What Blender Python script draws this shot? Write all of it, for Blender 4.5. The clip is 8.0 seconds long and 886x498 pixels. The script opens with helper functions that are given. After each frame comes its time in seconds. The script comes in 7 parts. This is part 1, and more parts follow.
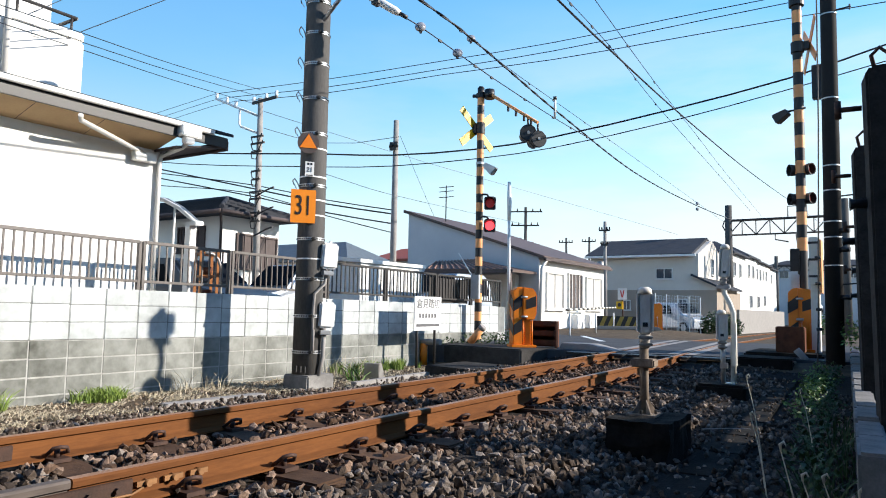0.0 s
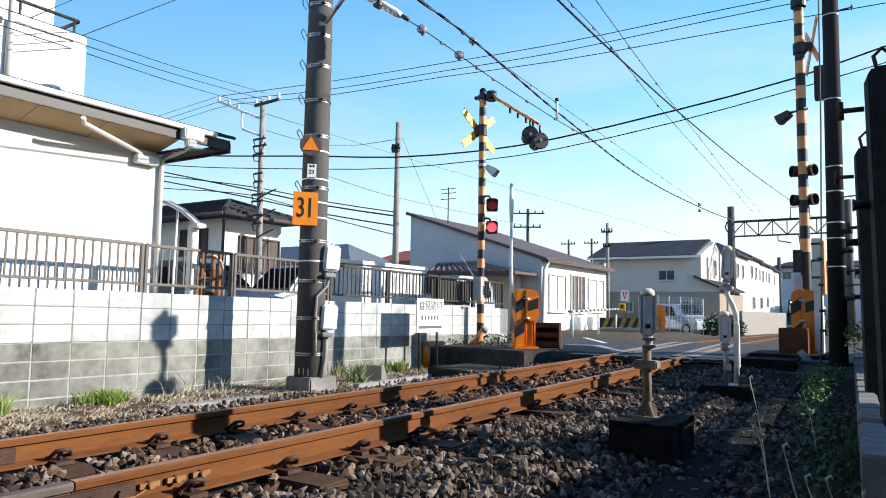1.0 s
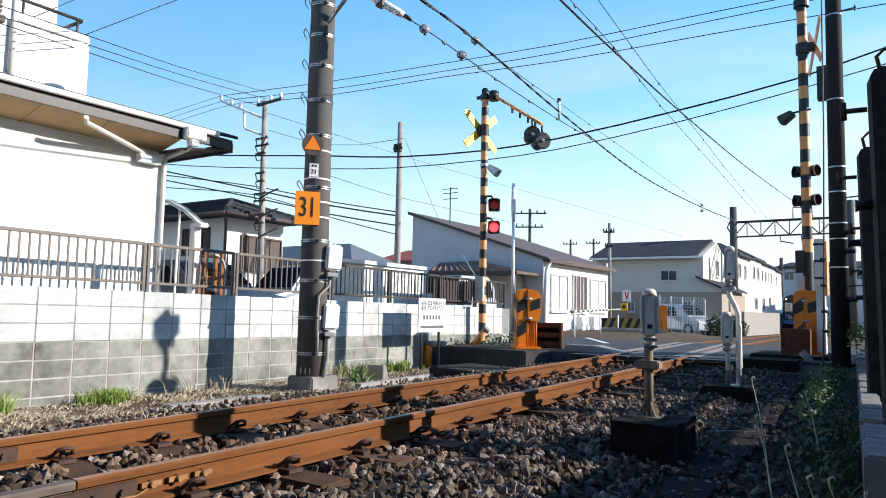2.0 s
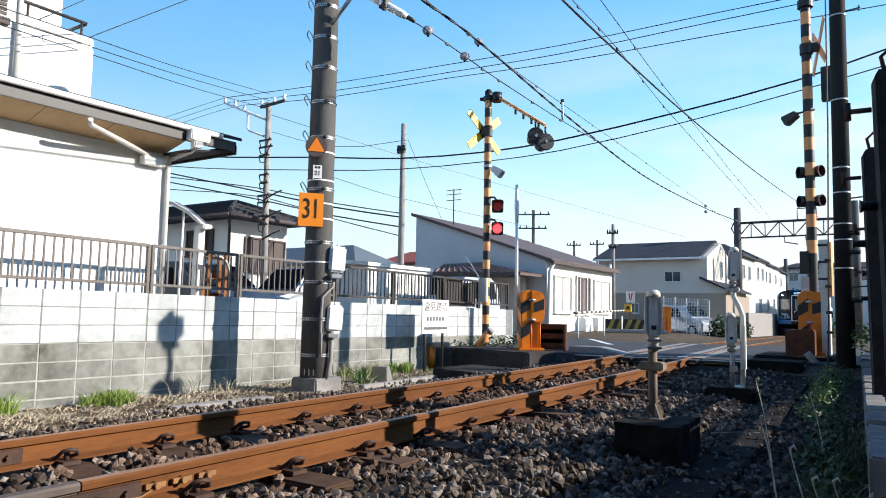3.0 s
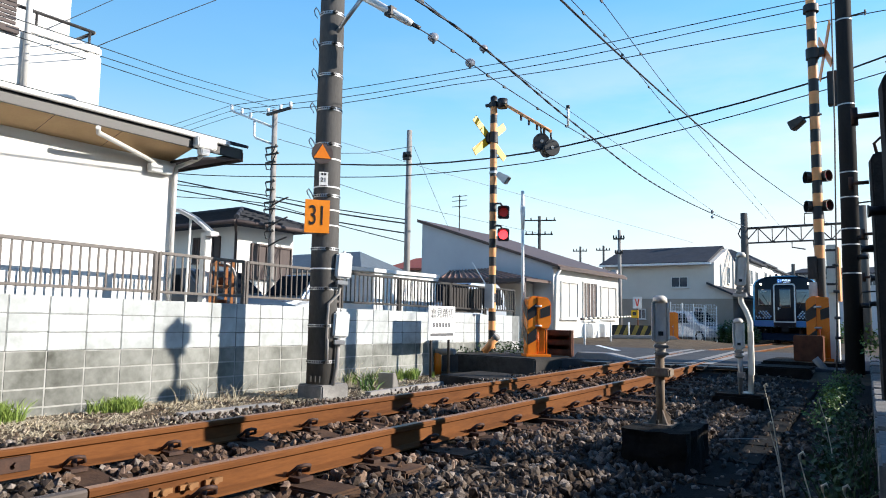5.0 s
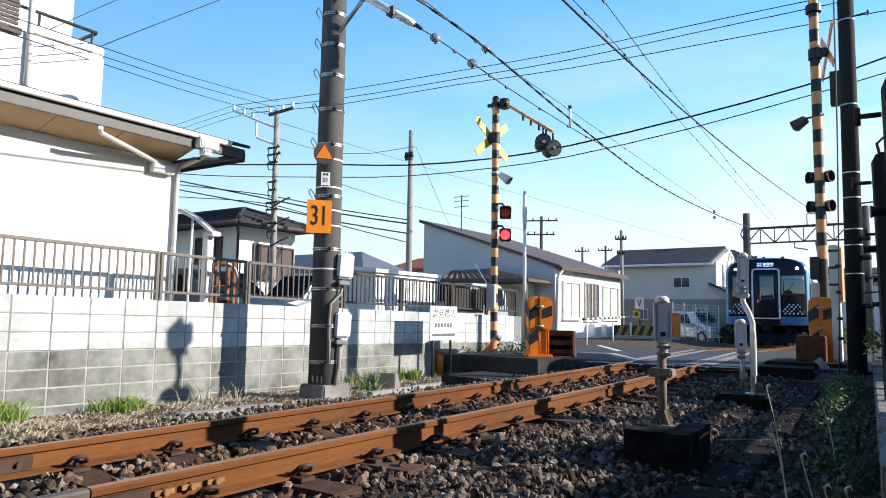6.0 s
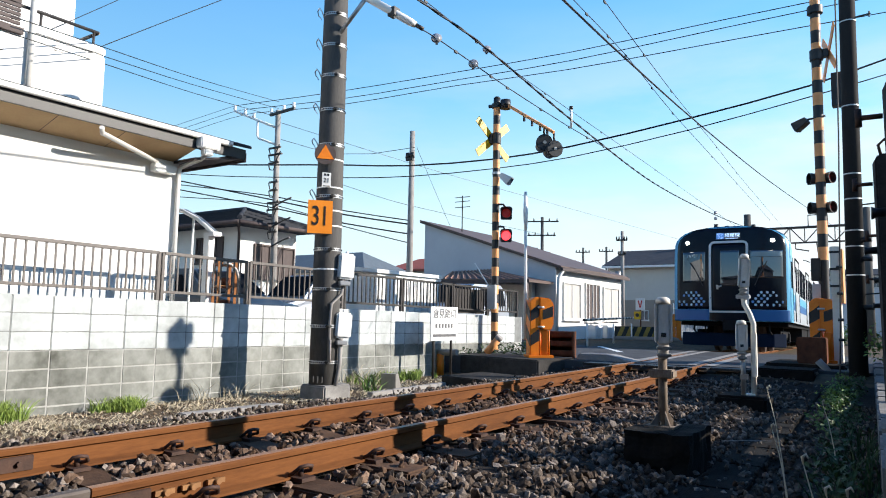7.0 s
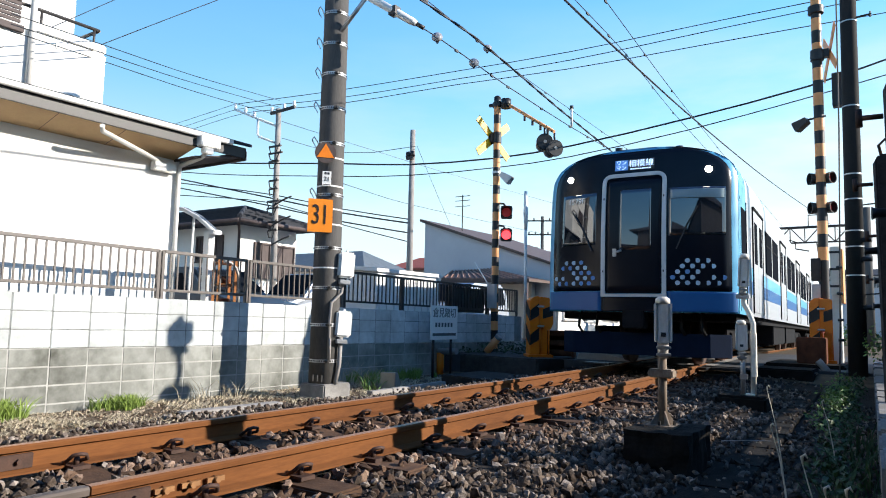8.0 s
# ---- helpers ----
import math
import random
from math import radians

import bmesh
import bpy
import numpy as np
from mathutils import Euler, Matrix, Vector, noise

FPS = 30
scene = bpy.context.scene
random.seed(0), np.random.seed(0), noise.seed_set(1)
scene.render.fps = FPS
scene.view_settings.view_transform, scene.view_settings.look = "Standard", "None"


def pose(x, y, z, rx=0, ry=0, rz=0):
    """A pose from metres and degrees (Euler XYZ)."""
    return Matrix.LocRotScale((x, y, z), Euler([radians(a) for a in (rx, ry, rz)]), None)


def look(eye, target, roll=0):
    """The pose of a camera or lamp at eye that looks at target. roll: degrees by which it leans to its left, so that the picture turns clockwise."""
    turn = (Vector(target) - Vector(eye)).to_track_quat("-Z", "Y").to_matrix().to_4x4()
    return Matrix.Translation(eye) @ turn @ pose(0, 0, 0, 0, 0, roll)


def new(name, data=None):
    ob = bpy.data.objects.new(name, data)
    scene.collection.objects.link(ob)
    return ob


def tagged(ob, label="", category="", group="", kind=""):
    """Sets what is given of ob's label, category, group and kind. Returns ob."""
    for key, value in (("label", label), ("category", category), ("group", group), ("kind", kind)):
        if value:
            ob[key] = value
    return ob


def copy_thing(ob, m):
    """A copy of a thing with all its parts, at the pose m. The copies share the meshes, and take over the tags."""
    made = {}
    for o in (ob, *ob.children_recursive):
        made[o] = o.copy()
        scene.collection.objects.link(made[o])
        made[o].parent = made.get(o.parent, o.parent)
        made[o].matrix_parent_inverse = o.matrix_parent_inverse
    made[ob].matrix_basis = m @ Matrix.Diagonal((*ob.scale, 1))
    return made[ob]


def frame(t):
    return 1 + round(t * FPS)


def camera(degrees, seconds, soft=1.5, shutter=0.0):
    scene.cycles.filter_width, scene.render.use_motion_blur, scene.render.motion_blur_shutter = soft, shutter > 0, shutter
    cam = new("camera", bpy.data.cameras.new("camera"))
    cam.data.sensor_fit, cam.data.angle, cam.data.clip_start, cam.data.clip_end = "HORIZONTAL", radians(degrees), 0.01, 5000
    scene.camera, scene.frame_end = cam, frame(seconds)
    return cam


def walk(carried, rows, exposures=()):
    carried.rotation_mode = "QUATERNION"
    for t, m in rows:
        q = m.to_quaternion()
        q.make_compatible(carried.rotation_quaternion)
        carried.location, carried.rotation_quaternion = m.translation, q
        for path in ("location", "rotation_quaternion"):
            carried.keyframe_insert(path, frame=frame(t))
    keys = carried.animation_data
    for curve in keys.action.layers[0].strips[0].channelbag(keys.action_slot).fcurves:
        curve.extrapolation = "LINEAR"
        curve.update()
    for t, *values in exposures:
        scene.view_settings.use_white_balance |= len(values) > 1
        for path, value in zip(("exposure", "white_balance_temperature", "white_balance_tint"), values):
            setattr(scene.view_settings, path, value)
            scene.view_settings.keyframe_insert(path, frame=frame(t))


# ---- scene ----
cam = camera(65, 8.0, soft=1.0)
EYE = (3.440, 0.000, 0.730)
walk(cam, [
    (0, look(EYE, (-1.9709, 8.3681, 1.5648), 1.055)),
    (0.5, look(EYE, (-1.9862, 8.3560, 1.5862), 1.012)),
    (1, look(EYE, (-1.9971, 8.3484, 1.5913), 0.950)),
    (1.5, look(EYE, (-2.0067, 8.3425, 1.5879), 1.024)),
    (3, look(EYE, (-2.0614, 8.3046, 1.6064), 1.029)),
    (3.5, look(EYE, (-2.0903, 8.2836, 1.6231), 0.977)),
    (4, look(EYE, (-2.1006, 8.2739, 1.6489), 1.032)),
    (4.5, look(EYE, (-2.1120, 8.2622, 1.6850), 0.950)),
    (6, look(EYE, (-2.1522, 8.2335, 1.6974), 0.943)),
    (6.5, look(EYE, (-2.1548, 8.2300, 1.7121), 0.993)),
    (7, look(EYE, (-2.1616, 8.2262, 1.7054), 1.063)),
    (7.5, look(EYE, (-2.1626, 8.2260, 1.7013), 1.166)),
    (8, look(EYE, (-2.1628, 8.2270, 1.6915), 1.230)),
], exposures=((0, 0.75), (7.4, 0.75), (8, 0.88)))


# ---- light ----
SUN = Vector((1.0, 0.53, 0.50)).normalized()
world = bpy.data.worlds.new("sky")
scene.world = world
world.use_nodes = True
wn, wl = world.node_tree.nodes, world.node_tree.links
wn.clear()
sky = wn.new("ShaderNodeTexSky")
sky.sky_type = "NISHITA"
sky.sun_disc = False
sky.sun_elevation = math.asin(SUN.z)
sky.sun_rotation = math.atan2(SUN.x, SUN.y)
sky.altitude, sky.air_density, sky.dust_density, sky.ozone_density = 20, 1.0, 0.3, 2.0
back = wn.new("ShaderNodeBackground")
back.inputs[1].default_value = 0.116
wout = wn.new("ShaderNodeOutputWorld")
# a clear blue gradient with thin bright cloud low down, laid over the physical sky
tc, sep = wn.new("ShaderNodeTexCoord"), wn.new("ShaderNodeSeparateXYZ")
wl.new(tc.outputs["Generated"], sep.inputs[0])
grad = wn.new("ShaderNodeValToRGB")
for pos, c in ((0.0, (4.2, 4.8, 5.0)), (0.14, (3.1, 4.5, 5.0)), (0.3, (1.22, 3.05, 4.85)), (0.5, (0.5, 1.95, 4.4)), (0.7, (0.3, 1.15, 3.0)), (1.0, (0.2, 0.65, 1.9))):
    el = grad.color_ramp.elements.new(pos) if pos not in (0.0, 1.0) else grad.color_ramp.elements[0 if pos == 0.0 else -1]
    el.color = (*[v / 5 for v in c], 1)
wl.new(sep.outputs[2], grad.inputs[0])
gain = wn.new("ShaderNodeVectorMath")
gain.operation = "SCALE"
# brighter towards the sun's side
toward, side = wn.new("ShaderNodeVectorMath"), wn.new("ShaderNodeMapRange")
toward.operation = "DOT_PRODUCT"
toward.inputs[1].default_value = Vector((SUN.x, SUN.y, 0)).normalized()
side.inputs[1].default_value, side.inputs[2].default_value, side.inputs[3].default_value, side.inputs[4].default_value = -1, 0.45, 5 * 0.91, 5 * 1.52
wl.new(tc.outputs["Generated"], toward.inputs[0]), wl.new(toward.outputs["Value"], side.inputs[0]), wl.new(side.outputs[0], gain.inputs["Scale"])
wl.new(grad.outputs[0], gain.inputs[0])
stretch = wn.new("ShaderNodeMapping")
stretch.inputs[1].default_value = (2.3, 0.9, 0.4)
stretch.inputs[3].default_value = (1.6, 1.6, 6.0)
cloud, cr = wn.new("ShaderNodeTexNoise"), wn.new("ShaderNodeValToRGB")
cloud.inputs["Scale"].default_value, cloud.inputs["Detail"].default_value, cloud.inputs["Roughness"].default_value = 1.6, 7, 0.55
cr.color_ramp.elements[0].position, cr.color_ramp.elements[1].position = 0.40, 0.62
wl.new(tc.outputs["Generated"], stretch.inputs[0])
wl.new(stretch.outputs[0], cloud.inputs["Vector"])
wl.new(cloud.outputs[0], cr.inputs[0])
low = wn.new("ShaderNodeMapRange")
low.inputs[1].default_value, low.inputs[2].default_value, low.inputs[3].default_value, low.inputs[4].default_value = 0.14, 0.42, 0.95, 0.0
wl.new(sep.outputs[2], low.inputs[0])
amount = wn.new("ShaderNodeMath")
amount.operation = "MULTIPLY"
east = wn.new("ShaderNodeMapRange")
east.inputs[1].default_value, east.inputs[2].default_value, east.inputs[3].default_value, east.inputs[4].default_value = -0.45, 0.45, 0.05, 1.25
bank = wn.new("ShaderNodeMath")
bank.operation = "MULTIPLY"
wl.new(toward.outputs["Value"], east.inputs[0]), wl.new(east.outputs[0], bank.inputs[0]), wl.new(low.outputs[0], bank.inputs[1])
wl.new(cr.outputs[0], amount.inputs[0]), wl.new(bank.outputs[0], amount.inputs[1])
amount.use_clamp = True
clouded = wn.new("ShaderNodeMix")
clouded.data_type = "RGBA"
clouded.inputs[7].default_value = (5.2, 5.5, 5.7, 1)
wl.new(amount.outputs[0], clouded.inputs[0]), wl.new(gain.outputs[0], clouded.inputs[6])
both = wn.new("ShaderNodeMix")
both.data_type = "RGBA"
both.inputs[0].default_value = 0.85
wl.new(sky.outputs[0], both.inputs[6]), wl.new(clouded.outputs[2], both.inputs[7])
wl.new(both.outputs[2], back.inputs[0])
wl.new(back.outputs[0], wout.inputs[0])
lamp = bpy.data.lights.new("sun", "SUN")
lamp.energy, lamp.angle, lamp.color = 5.0, radians(0.4), (1.0, 0.92, 0.82)
new("sun", lamp).matrix_world = look(SUN * 60, (0, 0, 0))


# ---- materials ----
def mat(name, c1, c2=None, rough=0.8, metal=0.0, scale=6.0, fine=90.0, bump=0.15, spread=0.5, vary=0.0, stretch=(1, 1, 1), emit=0.0, coat=0.0):
    """A surface with a broad stain, a fine grain and relief; vary: brightness from piece to piece."""
    m = bpy.data.materials.new(name)
    m.use_nodes = True
    n, l = m.node_tree.nodes, m.node_tree.links
    b = n["Principled BSDF"]
    c2 = c2 or tuple(v * 0.8 for v in c1)
    co = n.new("ShaderNodeTexCoord")
    mp = n.new("ShaderNodeMapping")
    mp.inputs[3].default_value = stretch
    if vary:
        place, add = n.new("ShaderNodeObjectInfo"), n.new("ShaderNodeVectorMath")
        l.new(co.outputs["Object"], add.inputs[0]), l.new(place.outputs["Location"], add.inputs[1])
        l.new(add.outputs[0], mp.inputs[0])
    else:
        l.new(co.outputs["Object"], mp.inputs[0])
    big, small = n.new("ShaderNodeTexNoise"), n.new("ShaderNodeTexNoise")
    big.inputs["Scale"].default_value, big.inputs["Detail"].default_value, big.inputs["Roughness"].default_value = scale, 5, 0.65
    small.inputs["Scale"].default_value, small.inputs["Detail"].default_value = fine, 3
    l.new(mp.outputs[0], big.inputs["Vector"]), l.new(mp.outputs[0], small.inputs["Vector"])
    mix = n.new("ShaderNodeMath")
    mix.operation = "MULTIPLY_ADD"
    mix.inputs[1].default_value = 0.35
    l.new(small.outputs[0], mix.inputs[0]), l.new(big.outputs[0], mix.inputs[2])
    ramp = n.new("ShaderNodeValToRGB")
    e = ramp.color_ramp.elements
    e[0].position, e[1].position = 0.67 - spread * 0.5, 0.67 + spread * 0.5
    e[0].color, e[1].color = (*c2, 1), (*c1, 1)
    l.new(mix.outputs[0], ramp.inputs[0])
    col = ramp.outputs[0]
    if vary:
        info, hsv, mr = n.new("ShaderNodeObjectInfo"), n.new("ShaderNodeHueSaturation"), n.new("ShaderNodeMapRange")
        mr.inputs[3].default_value, mr.inputs[4].default_value = 1 - vary, 1 + vary
        l.new(info.outputs["Random"], mr.inputs[0]), l.new(mr.outputs[0], hsv.inputs["Value"]), l.new(col, hsv.inputs["Color"])
        col = hsv.outputs[0]
    l.new(col, b.inputs["Base Color"])
    b.inputs["Roughness"].default_value, b.inputs["Metallic"].default_value = rough, metal
    b.inputs["Coat Weight"].default_value = coat
    if rough >= 0.8:
        b.inputs["Specular IOR Level"].default_value = 0.12
    if emit:
        l.new(col, b.inputs["Emission Color"])
        b.inputs["Emission Strength"].default_value = emit
    if bump:
        bp = n.new("ShaderNodeBump")
        bp.inputs["Strength"].default_value, bp.inputs["Distance"].default_value = bump, 0.02
        l.new(mix.outputs[0], bp.inputs["Height"]), l.new(bp.outputs[0], b.inputs["Normal"])
    return m


M_SOIL = mat("soil", (0.14, 0.105, 0.07), (0.04, 0.03, 0.022), 0.95, scale=3, fine=60, bump=0.5)
M_BED = mat("ballast_bed", (0.05, 0.042, 0.036), (0.012, 0.01, 0.009), 0.95, scale=14, fine=80, bump=0.8)
M_ASPHALT = mat("asphalt", (0.085, 0.088, 0.094), (0.045, 0.047, 0.052), 0.85, scale=2, fine=120, bump=0.3)
M_RUST = mat("rail_rust", (0.19, 0.075, 0.024), (0.085, 0.033, 0.013), 0.82, scale=5, fine=70, bump=0.15, stretch=(1, 0.15, 1))
M_HEAD = mat("rail_head", (0.36, 0.19, 0.10), (0.22, 0.10, 0.045), 0.5, 0.25, scale=6, fine=50, bump=0.03, stretch=(1, 0.05, 1))
M_SLEEPER = mat("sleeper", (0.13, 0.075, 0.046), (0.05, 0.032, 0.024), 0.9, scale=7, fine=60, bump=0.4, vary=0.25)
M_CLIP = mat("clip_iron", (0.09, 0.045, 0.03), (0.035, 0.02, 0.015), 0.7, 0.3)
M_BLOCK = mat("block", (0.66, 0.70, 0.70), (0.27, 0.285, 0.28), 0.9, scale=1.6, fine=8, bump=0.2, spread=0.62, vary=0.08)
M_BLOCKLOW = mat("block_bare", (0.33, 0.34, 0.315), (0.085, 0.087, 0.075), 0.95, scale=1.4, fine=8, bump=0.4, spread=0.5, vary=0.10)
M_MORTAR = mat("mortar", (0.26, 0.27, 0.265), (0.15, 0.155, 0.15), 0.95)
M_MORTARLOW = mat("mortar_bare", (0.44, 0.44, 0.42), (0.26, 0.26, 0.24), 0.95)
M_POLE = mat("pole_concrete", (0.125, 0.12, 0.115), (0.06, 0.058, 0.055), 0.85, scale=3, fine=60, bump=0.25, stretch=(1, 1, 0.25))
M_KERB = mat("kerb_concrete", (0.30, 0.29, 0.275), (0.14, 0.135, 0.128), 0.95, scale=6, bump=0.4)
M_PALEPOLE = mat("pale_concrete", (0.34, 0.32, 0.30), (0.22, 0.21, 0.2), 0.9, scale=4, fine=60)
M_WHITE = mat("white_wall", (0.82, 0.81, 0.78), (0.74, 0.73, 0.70), 0.9, scale=1.2, fine=150, bump=0.08)
M_GREYWALL = mat("grey_wall", (0.56, 0.56, 0.57), (0.48, 0.48, 0.5), 0.9, scale=1.0, fine=80, bump=0.05)
M_TAN = mat("soffit", (0.55, 0.39, 0.22), (0.46, 0.32, 0.18), 0.8, scale=2, fine=40, bump=0.05)
M_ROOF = mat("roof", (0.058, 0.062, 0.072), (0.034, 0.036, 0.043), 0.85, scale=3, fine=60, bump=0.1)
M_DARK = mat("dark_metal", (0.055, 0.05, 0.048), (0.03, 0.028, 0.027), 0.5, 0.4, bump=0.03)
M_FENCE = mat("fence_brown", (0.115, 0.10, 0.092), (0.085, 0.075, 0.068), 0.5, 0.1, bump=0.03)
M_ALU = mat("grey_metal", (0.40, 0.38, 0.35), (0.30, 0.28, 0.26), 0.45, 0.5, bump=0.03)
M_GALV = mat("galvanised", (0.55, 0.56, 0.57), (0.42, 0.43, 0.44), 0.45, 0.6, bump=0.04)
M_PAINT = mat("white_paint", (0.80, 0.80, 0.78), (0.72, 0.72, 0.70), 0.45, bump=0.03)
M_YELLOW = mat("yellow_paint", (0.78, 0.46, 0.004), (0.68, 0.38, 0.004), 0.45, bump=0.04)
M_ORANGE = mat("orange_paint", (0.86, 0.235, 0.006), (0.70, 0.17, 0.005), 0.45, bump=0.04)
M_PEACH = mat("stripe_yellow", (0.86, 0.38, 0.14), (0.70, 0.29, 0.10), 0.5, bump=0.04)
M_BLACK = mat("black_paint", (0.014, 0.014, 0.016), (0.008, 0.008, 0.009), 0.5, bump=0.03)
M_RUBBER = mat("rubber", (0.02, 0.02, 0.02), (0.012, 0.012, 0.012), 0.8)


# ---- mesh helpers ----
def box(bm, x0, x1, y0, y1, z0, z1, m=None):
    vs = [bm.verts.new(v) for v in ((x0, y0, z0), (x1, y0, z0), (x1, y1, z0), (x0, y1, z0), (x0, y0, z1), (x1, y0, z1), (x1, y1, z1), (x0, y1, z1))]
    for f in ((3, 2, 1, 0), (4, 5, 6, 7), (0, 1, 5, 4), (1, 2, 6, 5), (2, 3, 7, 6), (3, 0, 4, 7)):
        bm.faces.new([vs[i] for i in f])
    if m is not None:
        for v in vs:
            v.co = m @ v.co
    return vs


def tube(bm, points, radii, seg=12, cap=True):
    """A round bar along points; radii: one, or one a point."""
    pts = [Vector(p) for p in points]
    if not isinstance(radii, (list, tuple)):
        radii = [radii] * len(pts)
    rings, side = [], None
    for i, p in enumerate(pts):
        d = (pts[min(i + 1, len(pts) - 1)] - pts[max(i - 1, 0)]).normalized()
        if side is None:
            side = d.orthogonal().normalized()
        side = (side - d * side.dot(d)).normalized()
        up = d.cross(side)
        rings.append([bm.verts.new(p + (side * math.cos(2 * math.pi * k / seg) + up * math.sin(2 * math.pi * k / seg)) * radii[i]) for k in range(seg)])
    for a, b in zip(rings, rings[1:]):
        for k in range(seg):
            f = bm.faces.new((a[k], a[(k + 1) % seg], b[(k + 1) % seg], b[k]))
            f.smooth = seg > 6
    if cap:
        bm.faces.new(rings[0][::-1]), bm.faces.new(rings[-1])
    return rings


def prism(bm, outline, axis, a, b):
    """A closed outline (2D) pushed from a to b along an axis."""
    def at(u, v, w):
        return {"x": (w, u, v), "y": (u, w, v), "z": (u, v, w)}[axis]
    lo, hi = [bm.verts.new(at(u, v, a)) for u, v in outline], [bm.verts.new(at(u, v, b)) for u, v in outline]
    for i in range(len(lo)):
        j = (i + 1) % len(lo)
        bm.faces.new((lo[i], lo[j], hi[j], hi[i]))
    bm.faces.new(lo[::-1]), bm.faces.new(hi)
    return lo + hi


def finish(bm, bevel=0.0):
    bmesh.ops.recalc_face_normals(bm, faces=bm.faces)
    if bevel:
        bmesh.ops.bevel(bm, geom=[e for e in bm.edges if len(e.link_faces) == 2 and e.calc_face_angle(0) > 0.6], offset=bevel, segments=2, affect="EDGES", clamp_overlap=True)
    return bm


def part(name, bm, material, parent=None, label="", bevel=0.0, at=None):
    """Links a bmesh as one mesh object under a thing or a part."""
    finish(bm, bevel)
    me = bpy.data.meshes.new(name)
    bm.to_mesh(me)
    bm.free()
    for m in material if isinstance(material, (list, tuple)) else [material]:
        me.materials.append(m)
    ob = new(name, me)
    if parent is not None:
        ob.parent = parent
    if at is not None:
        ob.matrix_basis = at
    return tagged(ob, label)


def thing(name, label, category, at=None, group="", kind=""):
    ob = new(name)
    ob.empty_display_size = 0.1
    if at is not None:
        ob.matrix_basis = at
    return tagged(ob, label, category, group, kind)


def shared(name, mesh, parent, at, label=""):
    ob = new(name, mesh)
    ob.parent = parent
    ob.matrix_basis = at
    return tagged(ob, label)


def mesh_of(name, bm, material, bevel=0.0):
    finish(bm, bevel)
    me = bpy.data.meshes.new(name)
    bm.to_mesh(me)
    bm.free()
    for m in material if isinstance(material, (list, tuple)) else [material]:
        me.materials.append(m)
    return me


def bmnew():
    return bmesh.new()


def track_x(y):
    """The track's middle: straight, then a slight bend to the left past the crossing."""
    if y < 5:
        return 0.0
    if y < 13:
        return -0.5 * 0.062 / 8 * (y - 5) ** 2
    return -0.248 - 0.062 * (y - 13)


def track_z(y):
    """The line falls gently past the crossing."""
    return -0.016 * (max(16.0, min(y, 80.0)) - 16.0)


def heading(y):
    return math.degrees(math.atan((track_x(y - 0.5) - track_x(y + 0.5))))


WALL_X = -4.37
# ---- ground, ballast bed, road ----
def ground_z(x, y):
    """Height of the soil: low strips on both sides of the ballast, level with the road at the crossing."""
    z = -0.40 if x < 0 else -0.30
    u = x - track_x(y)
    z = z + (-0.20 - z) * max(0.0, min(1.0, (2.3 - abs(u)) / 0.8))
    if y > 11.6:
        z += (-0.06 - z) * max(0.0, min(1.0, (y - 11.6) / 0.8))
    if y > 19:
        side = max(0.0, min(1.0, (y - 31) / 4))
        z += track_z(y) * max(side, min(1.0, max(0.0, 3.2 - abs(u))))
    return z


def ground():
    bm = bmnew()
    xs = [-900, -300, -90, -40, -20] + [-12 + 0.4 * i for i in range(45)] + [10, 20, 40, 90, 300, 900]
    ys = [-300, -90, -30, -12] + [-6 + 0.5 * i for i in range(50)] + [20, 22, 24, 26, 28, 30, 32, 34, 36, 40, 46, 52, 60, 70, 80, 90, 160, 400, 1500]
    grid = [[bm.verts.new((x, y, ground_z(x, y) + (0.025 * noise.noise((x * 1.7, y * 1.7, 0)) if abs(x) < 8 and -6 < y < 11 else 0))) for x in xs] for y in ys]
    for a, b in zip(grid, grid[1:]):
        for i in range(len(xs) - 1):
            f = bm.faces.new((a[i], a[i + 1], b[i + 1], b[i]))
            f.smooth = True
            f.material_index = 1 if -1.9 < (a[i].co.x + a[i + 1].co.x) / 2 < 3.4 and a[i].co.y < 12 else 0
    tagged(part("ground", bm, [M_SOIL, M_BED]), "bare brown soil with dry litter beside the railway", "ground", kind="structure")


ground()

# ---- track ----
M_BRASS = mat("bond_copper", (0.32, 0.16, 0.06), (0.17, 0.08, 0.03), 0.65, 0.2)
M_OLDRAIL = mat("grey_rail", (0.13, 0.105, 0.09), (0.045, 0.035, 0.03), 0.7, 0.2, scale=6, fine=60, stretch=(1, 0.2, 1))
SPACING, SLEEPER_0 = 0.612, 2.16


def rail_piece(y0, y1, s):
    """A rail of true section along the track's line between y0 and y1."""
    out = [(-0.064, -0.153), (0.064, -0.153), (0.064, -0.142), (0.012, -0.125), (0.0085, -0.045), (0.031, -0.036), (0.0325, -0.012), (0.026, -0.002), (0.016, 0.0), (-0.016, 0.0), (-0.026, -0.002), (-0.0325, -0.012), (-0.031, -0.036), (-0.0085, -0.045), (-0.012, -0.125), (-0.064, -0.142)]
    bm = bmnew()
    n = max(1, int((y1 - y0) / 1.0))
    rings = []
    for i in range(n + 1):
        y = y0 + (y1 - y0) * i / n
        rings.append([bm.verts.new((track_x(y) + s * 0.566 + u, y, v + track_z(y))) for u, v in out])
    for a, b in zip(rings, rings[1:]):
        for k in range(len(out)):
            j = (k + 1) % len(out)
            f = bm.faces.new((a[k], a[j], b[j], b[k]))
            f.material_index = 1 if k in (7, 8, 9) else 0
    bm.faces.new(rings[0]), bm.faces.new(rings[-1][::-1])
    return bm


